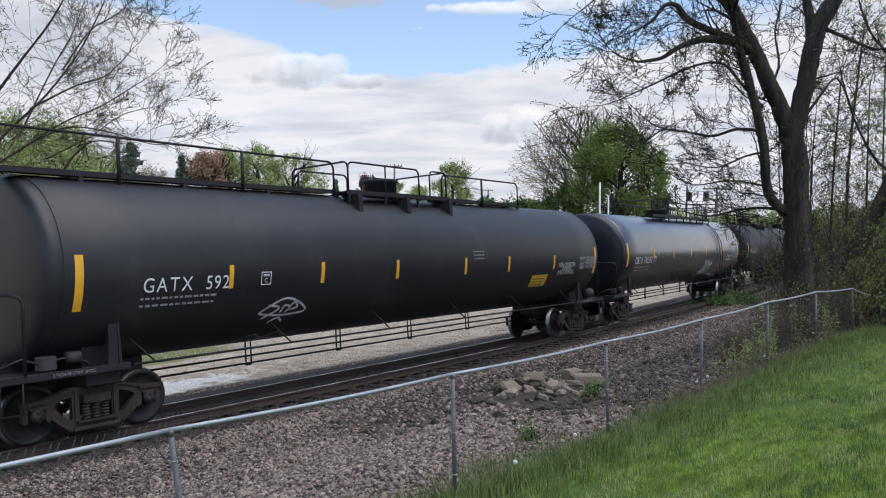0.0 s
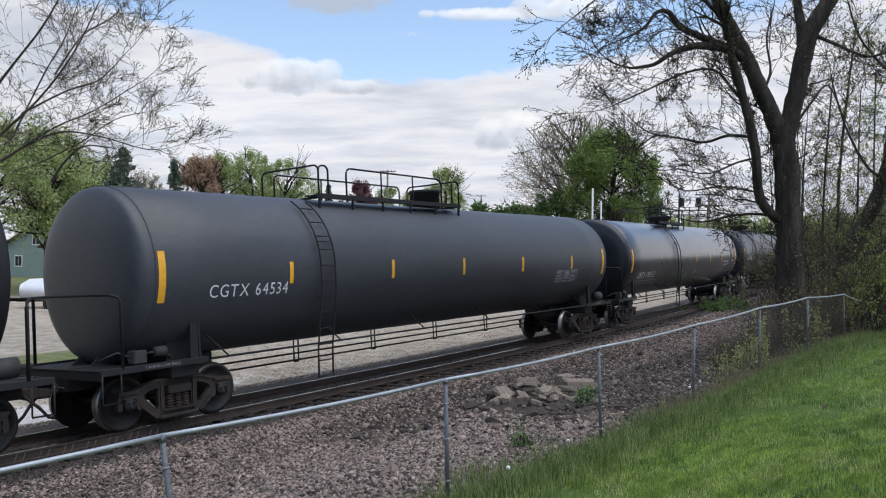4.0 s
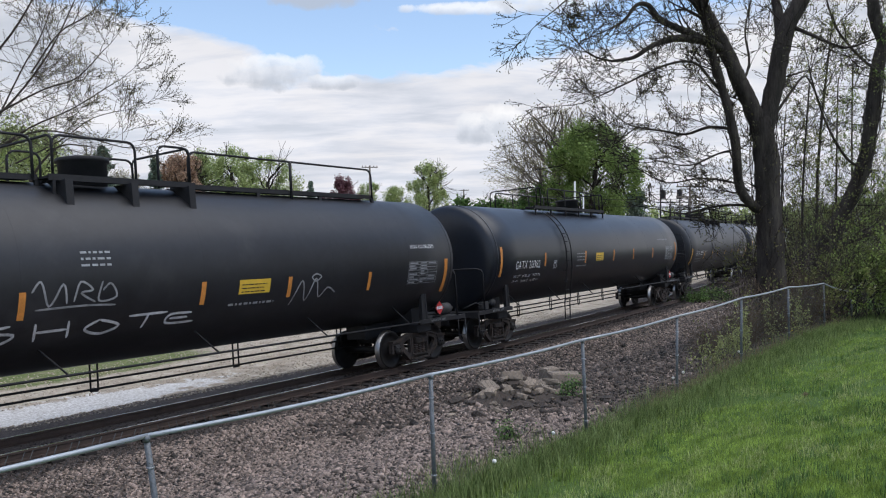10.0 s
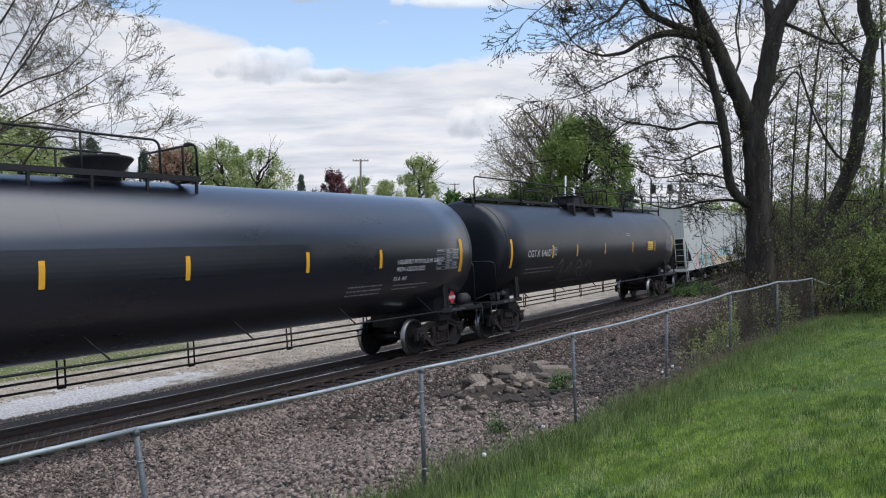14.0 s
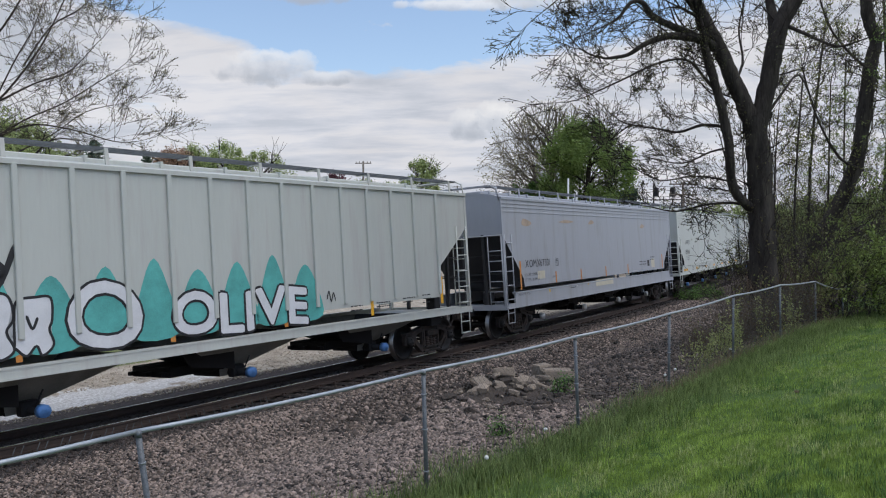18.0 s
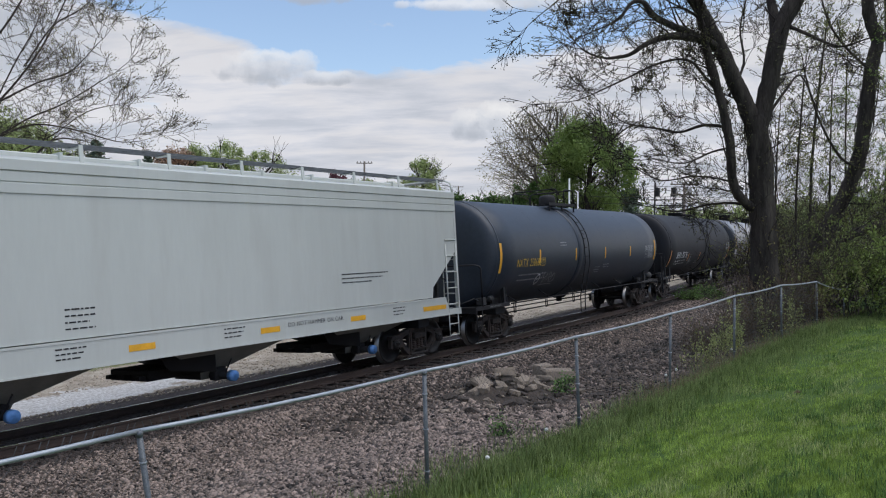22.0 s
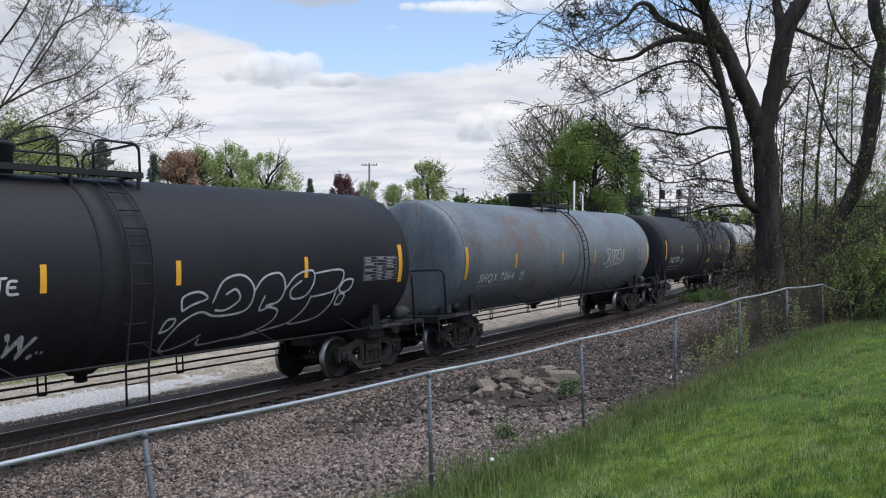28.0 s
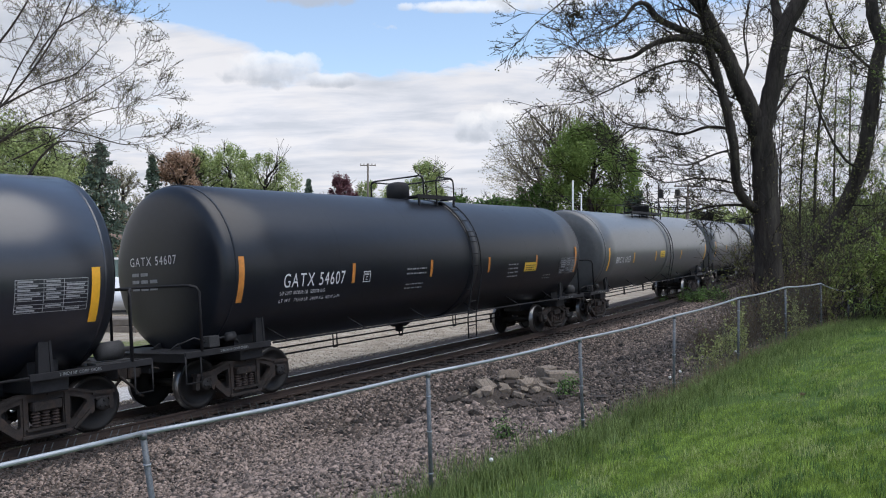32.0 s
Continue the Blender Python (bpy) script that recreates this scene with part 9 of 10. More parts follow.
tank((-133.91, -116.15), BLACK_SATIN, "satin black tank car with a side ladder and platform", "gas",
     stripes=[-8.98, -5.84, -3.79, -1.4, 2.25, 5.68, 8.82],
     stripe_z=2.75,
     marks=[('CGTX 64859', -7.97, 2.53, 0.28)],
     squeeze=0.75,
     signs=[(4.64, 2.57, 0.71, 0.42)],
     plates=[(-5.56, 2.51, 0.42)],
     placards=[(9.39, 1.53, 0.42)],
     bars=[(-7.23, 2.15, [1.5, 1.5], 0.08, 0.07), (7.74, 2.69, [0.6, 0.6, 0.6], 0.06, 0.04)],
     deck=(-5.52, 1.26),
     house=-0.28,
     ladders=(-4.71,),
     tags=[(-2.62, 2.02, 2.46, 0.66, 'tag4'), (-0.56, 2.0, 1.05, 0.33, 'arrow')],
     house_kind='pan',
     ink=WHITE)
tank((-113.14, -95.43), BLACK_GLOSS, "glossy black tank car with a raised dark side panel", "gas",
     grab_posts=True,
     stripes=[-8.89, -5.93, -2.28, 0.37, 2.97, 5.37, 8.64],
     stripe_z=2.71,
     marks=[('GATX 230797', -8.03, 2.53, 0.26)],
     head=('GATX 230797', 0.62, 3.15, 0.16),
     squeeze=0.79,
     tables=[(8.12, 2.61, 1.09, 0.56)],
     plates=[(-5.68, 2.51, 0.42)],
     placards=[(8.62, 1.56, 0.42)],
     prints=[('LIQUEFIED PETROLEUM GAS', 5.72, 2.6, 0.155), ('NON-ODORIZED', 5.73, 2.44, 0.17), ('FRA AIP', 5.76, 2.2, 0.16)],
     bars=[(5.76, 2.08, [1.4, 1.0], 0.06, 0.05), (4.1, 1.97, [1.2, 1.2, 1.2], 0.07, 0.05), (-7.98, 2.18, [2.2, 2.1], 0.085, 0.09)],
     deck=(-5.68, 0.96),
     house=-0.42,
     ladders=(-4.82,),
     panel=(-3.28, 3.37, 2.44, 3.2),
     house_kind='pan')
tank((-31.53, -13.72), BLACK_GLOSS, "glossy black tank car with a raised dark side panel", "gas",
     stripes=[-8.95, -6.03, -2.7, -0.1, 2.87, 5.26, 8.65],
     stripe_z=2.73,
     marks=[('GATX 230810', -8.09, 2.5, 0.26)],
     squeeze=0.78,
     tables=[(8.08, 2.64, 1.06, 0.57)],
     plates=[(-5.89, 2.53, 0.42)],
     placards=[(8.91, 1.57, 0.42)],
     prints=[('LIQUEFIED PETROLEUM GAS', 5.92, 2.63, 0.155), ('NON-ODORIZED', 5.92, 2.44, 0.17), ('FRA AIP', 5.87, 2.2, 0.16)],
     bars=[(5.92, 2.01, [1.4, 1.0], 0.06, 0.05), (4.27, 2.05, [1.2, 1.2, 1.2], 0.07, 0.05), (-8.08, 2.24, [2.2, 2.1], 0.085, 0.09)],
     deck=(-5.74, 0.82),
     house=-0.7,
     ladders=(-4.89,),
     panel=(-3.47, 3.0, 2.57, 3.14),
     house_kind='pan')
tank((-92.68, -75.73), BLACK_MATT, "weathered matt black tank car with a long railed catwalk", "gas",
     stripes=[-8.41, -5.58, -2.16, 1.02, 3.1, 5.53, 8.47],
     stripe_z=2.37,
     marks=[('CGTX 65153', -7.47, 2.47, 0.27)],
     squeeze=0.77,
     signs=[(2.2, 2.44, 0.76, 0.3)],
     tables=[(7.51, 2.5, 1.14, 0.58)],
     plates=[(-5.19, 2.44, 0.42)],
     placards=[(8.92, 1.52, 0.4)],
     prints=[('NON ODORIZED', 7.05, 3.19, 0.14)],
     bars=[(-1.26, 3.19, [0.5, 0.5, 0.5], 0.07, 0.04), (1.63, 2.08, [1.1], 0.09, 0.05), (-7.31, 2.19, [1.7], 0.07, 0.06)],
     deck=(-1.34, 1.44),
     catwalk=(-9.2, 6.9),
     house=-0.22,
     tags=[(-1.35, 2.53, 1.36, 0.47, 'tag2'), (-0.89, 1.91, 3.65, 0.41, 'tag3'), (3.82, 2.24, 1.27, 0.64, 'tag1')],
     gussets=True,
     strip=ORANGE)
tank((-72.97, -55.53), BLACK_SATIN, "satin black tank car with a side ladder and platform", "gas",
     stripes=[-8.72, -5.77, -2.43, 0.4, 2.68, 5.21, 8.65],
     stripe_z=2.65,
     marks=[('GATX 201982', -7.8, 2.52, 0.27)],
     squeeze=0.66,
     signs=[(-1.07, 2.63, 0.73, 0.31)],
     tables=[(7.61, 2.6, 1.08, 0.66)],
     plates=[(-5.01, 2.45, 0.42)],
     placards=[(9.02, 1.53, 0.4)],
     bars=[(-3.21, 2.77, [0.8, 0.8, 0.8], 0.07, 0.05), (6.1, 3.24, [1.4], 0.12, 0.05), (-3.22, 2.32, [0.9], 0.06, 0.05)],
     prints=[('LD LMT  164700 LB   74 700 KG', -7.78, 2.16, 0.09, 1.79), ('LT WT    98800 LB   44 600 KG', -7.78, 2.0, 0.09, 1.75)],
     deck=(-4.96, 1.34),
     house=-0.16,
     ladders=(-4.12,),
     strip=ORANGE)
tank((-52.50, -34.75), BLACK_MATT, "weathered black tank car with a ladder on its leading end", "gas",
     stripes=[-8.83, -5.68, -3.46, -1.78, 0.55, 2.94, 5.49, 8.74],
     stripe_z=2.28,
     marks=[('GATX 61895', -7.86, 2.46, 0.26)],
     squeeze=0.84,
     tables=[(8.3, 2.46, 0.96, 0.37)],
     plates=[(-5.45, 2.43, 0.42)],
     placards=[(9.12, 1.39, 0.42)],
     prints=[('NON-ODORIZED', 6.50, 2.38, 0.13, 0.84), ('LIQUEFIED PETROLEUM GAS', 6.52, 2.20, 0.15, 1.28)],
     bars=[(-7.87, 2.11, [1.6, 1.6], 0.08, 0.07), (1.26, 1.94, [0.9, 0.9], 0.07, 0.05)],
     deck=(-1.92, 1.92),
     catwalk=(-9.18, 9.34),
     house=-0.3,
     tags=[(-2.5, 1.91, 1.77, 0.73, 'tag2')],
     house_kind='box',
     gussets=True,
     end_ladder=True,
     head=('GATX 61895', 0.95, 3.15, 0.17))
tank((-11.16, 6.45), BLACK_SATIN, "satin black tank car with a long railed catwalk", "gas",
     stripes=[-8.84, -5.79, -3.64, -0.78, 2.56, 5.74, 8.6],
     stripe_z=2.69,
     marks=[('CGTX 64607', -7.71, 2.66, 0.24)],
     squeeze=0.87,
     signs=[(5.06, 2.71, 0.78, 0.41)],
     tables=[(8.13, 2.67, 1.09, 0.6)],
     plates=[(-5.59, 2.69, 0.42)],
     bars=[(-7.7, 2.12, [2.2, 2.1], 0.07, 0.07), (1.86, 3.3, [0.5, 0.5], 0.06, 0.04)],
     deck=(-2.76, 1.72),
     catwalk=(-9.24, 10.06),
     house=-0.46,
     tags=[(-3.55, 1.96, 3.27, 0.89, 'tag2')],
     house_kind='box',
     gussets=True,
     head=('CGTX 64607', 1.1, 3.15, 0.17))
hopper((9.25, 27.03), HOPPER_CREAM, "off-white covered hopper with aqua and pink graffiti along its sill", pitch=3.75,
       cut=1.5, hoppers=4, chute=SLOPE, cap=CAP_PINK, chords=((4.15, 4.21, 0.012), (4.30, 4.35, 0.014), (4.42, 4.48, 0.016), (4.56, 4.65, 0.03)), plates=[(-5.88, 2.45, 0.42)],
       patches=[(x, 1.92, 0.12, 0.5, ORANGE) for x in (-6.06, -5.32, -2.95, -0.41, 2.44)] + [(7.43, 2.15, 0.12, 0.75, ORANGE)],
       bars=[(-0.1, 2.62, [0.45, 0.4, 0.45, 0.4, 0.35], 0.05, 0.05), (5.0, 2.05, [0.5, 0.5], 0.06, 0.05), (6.2, 2.02, [0.4, 0.4, 0.3], 0.05, 0.05)],
       fills=[([(-6.3, 1.25), (-6.2, 1.65), (-5.6, 1.7), (-5.3, 1.3)], PINK, 1), ([(-4.3, 1.98), (-4.0, 2.2), (-3.6, 2.18), (-3.3, 2.0)], PINK, 0), ([(-2.5, 2.0), (-2.2, 2.25), (-1.8, 2.22), (-1.6, 2.0)], PINK, 0),
              ([(-1.3, 2.05), (-1.0, 2.2), (-0.7, 2.1), (-0.5, 1.75)], PINK, 0), ([(-0.7, 1.25), (-0.5, 1.6), (0.0, 1.62), (0.1, 1.3)], PINK, 1), ([(0.0, 1.22), (0.3, 1.66), (5.2, 1.66), (7.1, 1.6), (7.2, 1.25)], CREAM, 1)],
       pieces=[(-5.1, -0.9, 1.24, 2.06, 6, (PALE_AQUA, PALE_AQUA, OCHRE, PALE_AQUA, PALE_AQUA, OCHRE), EDGE_BLUE, 4, 1.68), (-5.6, -5.1, 1.32, 1.72, 1, (OCHRE,), EDGE_BLUE, 8, 1.70)],
       letters=[([(1.46, 2.18), (1.77, 2.23), (1.88, 2.03), (1.94, 1.91), (2.09, 1.96), (2.26, 2.02), (2.21, 1.81), (2.08, 1.66), (1.75, 1.7), (1.44, 1.68)], PALE_AQUA), ([(2.38, 1.68), (2.44, 1.93), (2.63, 2.19), (2.87, 2.32), (3.11, 2.25), (3.22, 2.04), (3.26, 1.71), (3.23, 1.58), (2.79, 1.59)], PALE_AQUA), ([(3.21, 2.24), (3.51, 2.33), (3.94, 2.26), (4.32, 2.1), (4.39, 1.88), (4.24, 1.66), (4.18, 1.57), (3.69, 1.58), (3.33, 1.58), (3.27, 1.84)], PALE_AQUA), ([(4.53, 1.76), (4.79, 2.12), (5.05, 2.28), (5.36, 2.22), (5.5, 1.95), (5.52, 1.6), (5.38, 1.47), (4.7, 1.5)], PALE_AQUA), ([(3.87, 1.79), (3.96, 1.77), (3.94, 1.67), (3.87, 1.69)], EDGE_BLUE), ([(5.0, 1.67), (5.1, 1.65), (5.08, 1.54), (4.99, 1.57)], EDGE_BLUE)],
       lines=[([(1.46, 2.14), (1.77, 2.21), (1.86, 2.1), (1.92, 1.93), (1.75, 1.72)], 0.065, EDGE_BLUE, 0), ([(1.88, 1.89), (2.07, 1.96), (2.28, 2.02), (2.17, 1.74), (2.01, 1.67)], 0.065, EDGE_BLUE, 0), ([(2.36, 1.65), (2.46, 1.92), (2.65, 2.19), (2.9, 2.31), (3.11, 2.23), (3.25, 1.99), (3.26, 1.59)], 0.065, EDGE_BLUE, 0), ([(2.38, 1.7), (2.61, 1.7), (2.89, 1.71), (2.9, 1.8), (2.8, 1.82), (2.75, 1.73)], 0.065, EDGE_BLUE, 0), ([(3.2, 2.11), (3.26, 2.26), (3.57, 2.32), (3.99, 2.25), (4.32, 2.1), (4.39, 1.86), (4.24, 1.68)], 0.065, EDGE_BLUE, 0), ([(3.29, 1.87), (3.51, 1.78), (3.33, 1.6)], 0.065, EDGE_BLUE, 0), ([(4.79, 2.12), (5.04, 2.26), (5.38, 2.2), (5.53, 1.91), (5.51, 1.55)], 0.065, EDGE_BLUE, 0), ([(4.6, 1.86), (4.49, 1.66), (4.7, 1.47)], 0.065, EDGE_BLUE, 0), ([(5.96, 1.5), (6.07, 1.58), (6.54, 1.56)], 0.065, EDGE_BLUE, 0),
              ([(1.66, 1.43), (2.02, 1.27), (1.72, 1.39), (1.92, 1.0)], 0.06, EDGE_BLUE, 1), ([(3.81, 1.47), (4.22, 1.24), (3.92, 1.42), (4.12, 1.02)], 0.06, EDGE_BLUE, 1), ([(2.35, 1.47), (2.5, 1.33), (2.67, 0.99)], 0.06, EDGE_BLUE, 1), ([(3.29, 1.49), (3.41, 1.27), (3.51, 1.04)], 0.06, EDGE_BLUE, 1), ([(4.81, 1.35), (4.9, 1.17), (4.96, 1.0)], 0.06, EDGE_BLUE, 1), ([(5.01, 1.42), (5.51, 1.39), (5.37, 1.29), (5.08, 1.31), (5.01, 1.42)], 0.06, EDGE_BLUE, 1), ([(6.54, 1.53), (6.81, 1.28), (6.91, 1.03)], 0.06, EDGE_BLUE, 1),
              ([(8.0, 3.3), (8.15, 3.7), (8.4, 3.5), (8.2, 3.2), (8.35, 3.0)], 0.03, SPRAY_DIM, 0), ([(7.95, 2.9), (8.2, 3.0), (8.3, 2.75)], 0.03, SPRAY_DIM, 0)])
hopper((28.02, 47.27), HOPPER_CREAM, "off-white ribbed covered hopper with white and aqua graffiti", ribs=19, cut=1.38, corner_z=3.64, cut_z=2.5, sill_h=0.20, chords=((4.56, 4.65, 0.05),), hoppers=4, cap=CAP_BLUE, head=("XOMX", "123344"),
       marks=[("XO", -7.43, 2.55, 0.26), ("MX", -6.92, 2.55, 0.26), ("12", -7.43, 2.07, 0.26), ("3344", -6.92, 2.05, 0.26)], prints=[("LD LMT", -7.43, 1.78, 0.09), ("197800 LBS", -6.92, 1.78, 0.09), ("LT WT", -7.43, 1.60, 0.09), ("70200 LBS", -6.92, 1.60, 0.09)], plates=[(-5.95, 2.62, 0.3)],
       patches=[(-7.97, 1.85, 0.11, 0.75, YELLOW), (8.25, 1.85, 0.12, 0.75, YELLOW), (5.44, 1.62, 0.10, 0.45, YELLOW)] + [(x, 1.62, 0.10, 0.45, ORANGE) for x in (-5.2, -2.58, 0.06, 2.74)],
       bars=[(7.4, 1.75, [0.35, 0.35, 0.3], 0.05, 0.05), (6.6, 1.72, [0.5, 0.4], 0.05, 0.05), (5.6, 1.68, [0.5, 0.5], 0.05, 0.05), (4.7, 1.66, [0.4, 0.4], 0.05, 0.05)],
       fills=[([(-5.2 + 0.9 * i, 1.55), (-5.05 + 0.9 * i, 2.35), (-4.75 + 0.9 * i, 2.75 + 0.12 * (i % 3)), (-4.45 + 0.9 * i, 2.3), (-4.3 + 0.9 * i, 1.55)], AQUA, 0) for i in range(10)],
       pieces=[(-5.75, -2.05, 1.48, 2.50, 6, (SPRAY_WHITE,), INK, 12, 0.0)], blocks=[("O", -1.80, 2.02, 1.42, 1.15), ("OLIVE", 0.1, 1.88, 3.35, 0.80)],
       lines=[([(-3.0, 2.6), (-2.75, 2.85), (-2.9, 3.0), (-3.1, 2.85), (-2.85, 2.6), (-2.55, 3.3)], 0.10, INK, 0), ([(-5.5, 2.5), (-5.3, 2.95), (-5.1, 2.6)], 0.12, INK, 0)]
             + [([(-6.4 + 0.25 * i, 2.35 - 0.25 * (i % 3)), (-6.3 + 0.25 * i, 2.5 - 0.25 * (i % 3)), (-6.22 + 0.25 * i, 2.25 - 0.25 * (i % 3)), (-6.12 + 0.25 * i, 2.45 - 0.25 * (i % 3))], 0.035, INK, 0) for i in range(5)]
             + [([(3.95, 1.9), (4.02, 2.1), (4.08, 1.85), (4.16, 2.05), (4.22, 1.85)], 0.03, INK, 0)])
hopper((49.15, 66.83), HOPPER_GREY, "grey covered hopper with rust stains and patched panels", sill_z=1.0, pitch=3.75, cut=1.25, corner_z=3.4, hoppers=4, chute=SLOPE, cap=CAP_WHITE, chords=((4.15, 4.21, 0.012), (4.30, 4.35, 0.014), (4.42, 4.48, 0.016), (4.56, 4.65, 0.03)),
       marks=[("XOMX", -7.41, 2.43, 0.27), ("67331", -6.31, 2.43, 0.25)], prints=[("LD LMT 197800 LB", -7.46, 2.05, 0.10), ("LT WT  65200 LB", -7.46, 1.88, 0.10), ("12-89", -5.38, 1.90, 0.08)], plates=[(-4.96, 2.40, 0.26)], low_prints=[("2 INCH COMP SHOES", -8.1, 1.42, 0.07)],
       patches=[(-7.77, 2.05, 0.11, 0.95, ORANGE), (7.24, 2.05, 0.12, 0.7, ORANGE)] + [(x, 1.86, 0.10, 0.42, ORANGE) for x in (-5.1, -2.87, -0.32, 2.3)] + [(-6.26, 2.0, 0.55, 0.28, CREAM_PATCH), (5.77, 2.0, 0.5, 0.42, CREAM_PATCH), (5.1, 2.02, 0.28, 0.28, INK)],
       low_patches=[(-0.6, 1.43, 1.9, 0.26, CREAM_PATCH), (-5.75, 1.42, 0.1, 0.12, SIGN_YELLOW), (-2.3, 1.46, 0.08, 0.10, SIGN_YELLOW), (-3.4, 1.46, 0.08, 0.10, WHITE)], low_bars=[(-4.0, 1.48, [0.5, 0.5], 0.05, 0.05)],
       bars=[(3.85, 2.1, [0.9, 0.9], 0.07, 0.06), (5.4, 2.28, [0.7, 0.6], 0.06, 0.06)],
       fills=[([(-7.5, 3.75), (-7.4, 3.95), (-7.0, 3.9), (-6.8, 3.8), (-7.1, 3.7)], RUST_STAIN, 0), ([(-1.9, 3.85), (-1.6, 4.0), (-1.3, 3.9), (-1.6, 3.82)], RUST_STAIN, 0), ([(4.2, 3.75), (4.5, 3.9), (4.8, 3.8), (4.5, 3.7)], RUST_STAIN, 0), ([(-4.6, 3.88), (-4.0, 3.96), (-3.3, 3.9), (-4.0, 3.84)], RUST_STAIN, 0)])
hopper((68.02, 87.08), HOPPER_WHITE, "white covered hopper with yellow sill reflectors", cut=1.15, hoppers=4, cap=CAP_BLUE, head=("WFRX", "885001"), marks=[("WFRX", -7.78, 2.95, 0.26), ("885001", -7.84, 2.41, 0.26)], prints=[("LD LMT 219200", -7.82, 2.12, 0.09), ("LT WT   66800", -7.82, 1.97, 0.09)], plates=[(-5.86, 2.63, 0.24)],
       low_prints=[("DO NOT HAMMER ON CAR", -4.73, 1.44, 0.10)], low_patches=[(x, 1.40, 1.0 if abs(x) > 8 else 0.5, 0.12, YELLOW) for x in (-8.2, -5.36, -2.87, -0.21, 2.53, 5.11, 8.14)], low_bars=[(x, 1.50, [0.5, 0.45, 0.4], 0.045, 0.04) for x in (-6.6, -1.9, 1.3, 6.2, -8.6)], bars=[(-1.3, 2.5, [0.6, 0.6, 0.4, 0.6, 0.3], 0.05, 0.06), (7.0, 2.45, [0.3, 0.3], 0.05, 0.05)])
hopper((88.42, 107.40), HOPPER_WHITE, "white covered hopper with faint grey streaks", cut=1.15, hoppers=4, cap=CAP_BLUE, head=("CBFX", "490830"), marks=[("CBFX", -7.76, 3.01, 0.28), ("490830", -7.83, 2.48, 0.28)], prints=[("LD LMT 218000", -7.82, 2.16, 0.09), ("LT WT   68000", -7.82, 2.0, 0.09)], plates=[(-5.71, 2.69, 0.24)],
       low_prints=[("DO NOT HAMMER ON CAR", -4.75, 1.44, 0.10), ("DO NOT HAMMER ON CAR", 3.21, 1.44, 0.10)], low_patches=[(x, 1.38, 1.0 if abs(x) > 8 else 0.5, 0.12, YELLOW) for x in (-8.2, -5.41, -3.2, -0.11, 2.73, 5.34, 8.3)], low_bars=[(x, 1.50, [0.5, 0.45, 0.4], 0.045, 0.04) for x in (-6.4, -1.59, 1.6, 6.6)], bars=[(-1.4, 2.15, [0.5, 0.5, 0.4, 0.5], 0.05, 0.06), (4.9, 2.45, [1.6, 1.4, 1.0], 0.05, 0.05)])
tank((109.33, 123.85), BLUE_GREY, "blue-grey tank car with yellow lettering", "oil",
     stripes=[-7.33, -4.7, -1.78, 1.06, 3.9, 7.17],
     stripe_z=2.65,
     marks=[('NATX 250688', -6.26, 2.47, 0.27)],
     squeeze=0.64,
     tables=[(6.35, 2.58, 1.05, 0.57)],
     plates=[(-4.42, 2.46, 0.42)],
     bars=[(-3.08, 3.09, [0.5, 0.5], 0.06, 0.04), (-6.0, 2.04, [2, 2], 0.09, 0.1), (0.21, 2.08, [0.5, 0.5, 0.5], 0.06, 0.05), (1.02, 2.16, [0.6, 0.6], 0.06, 0.05)],
     deck=(-2.2, 0.12),
     house=-0.32,
     ladders=(-1.01,),
     girth=[-1.37],
     tags=[(-4.53, 1.87, 0.31, 0.33, 'ring'), (-3.73, 1.88, 1.03, 0.47, 'tag2')],
     ink=GOLD,
     house_kind='dome',
     outlet=0.2)
tank((126.42, 141.77), BLACK_DEAD, "matt black tank car with a riveted girth band", "oil",
     grab_posts=True,
     stripes=[-7.66, -3.8, -1.02, 7.66],
     stripe_z=2.11,
     marks=[('SHPX 203796', -6.39, 2.28, 0.35)],
     squeeze=0.71,
     tables=[(7.03, 2.57, 1.12, 0.53)],
     prints=[('LD LMT 211500 LB', -6.44, 1.95, 0.11), ('LT WT 74400 LB', -6.44, 1.81, 0.11)],
     bars=[(-6.44, 1.96, [2.1, 2.1], 0.085, 0.09), (-1.79, 1.82, [0.5, 0.5], 0.06, 0.05)],
     deck=(-1.14, 1.32),
     house=0.4,
     ladders=(0.61,),
     girth=[0.4],
     tags=[(-3.26, 1.88, 0.76, 0.63, 'tag1')],
     house_kind='low',
     strip=ORANGE,
     outlet=1.0)
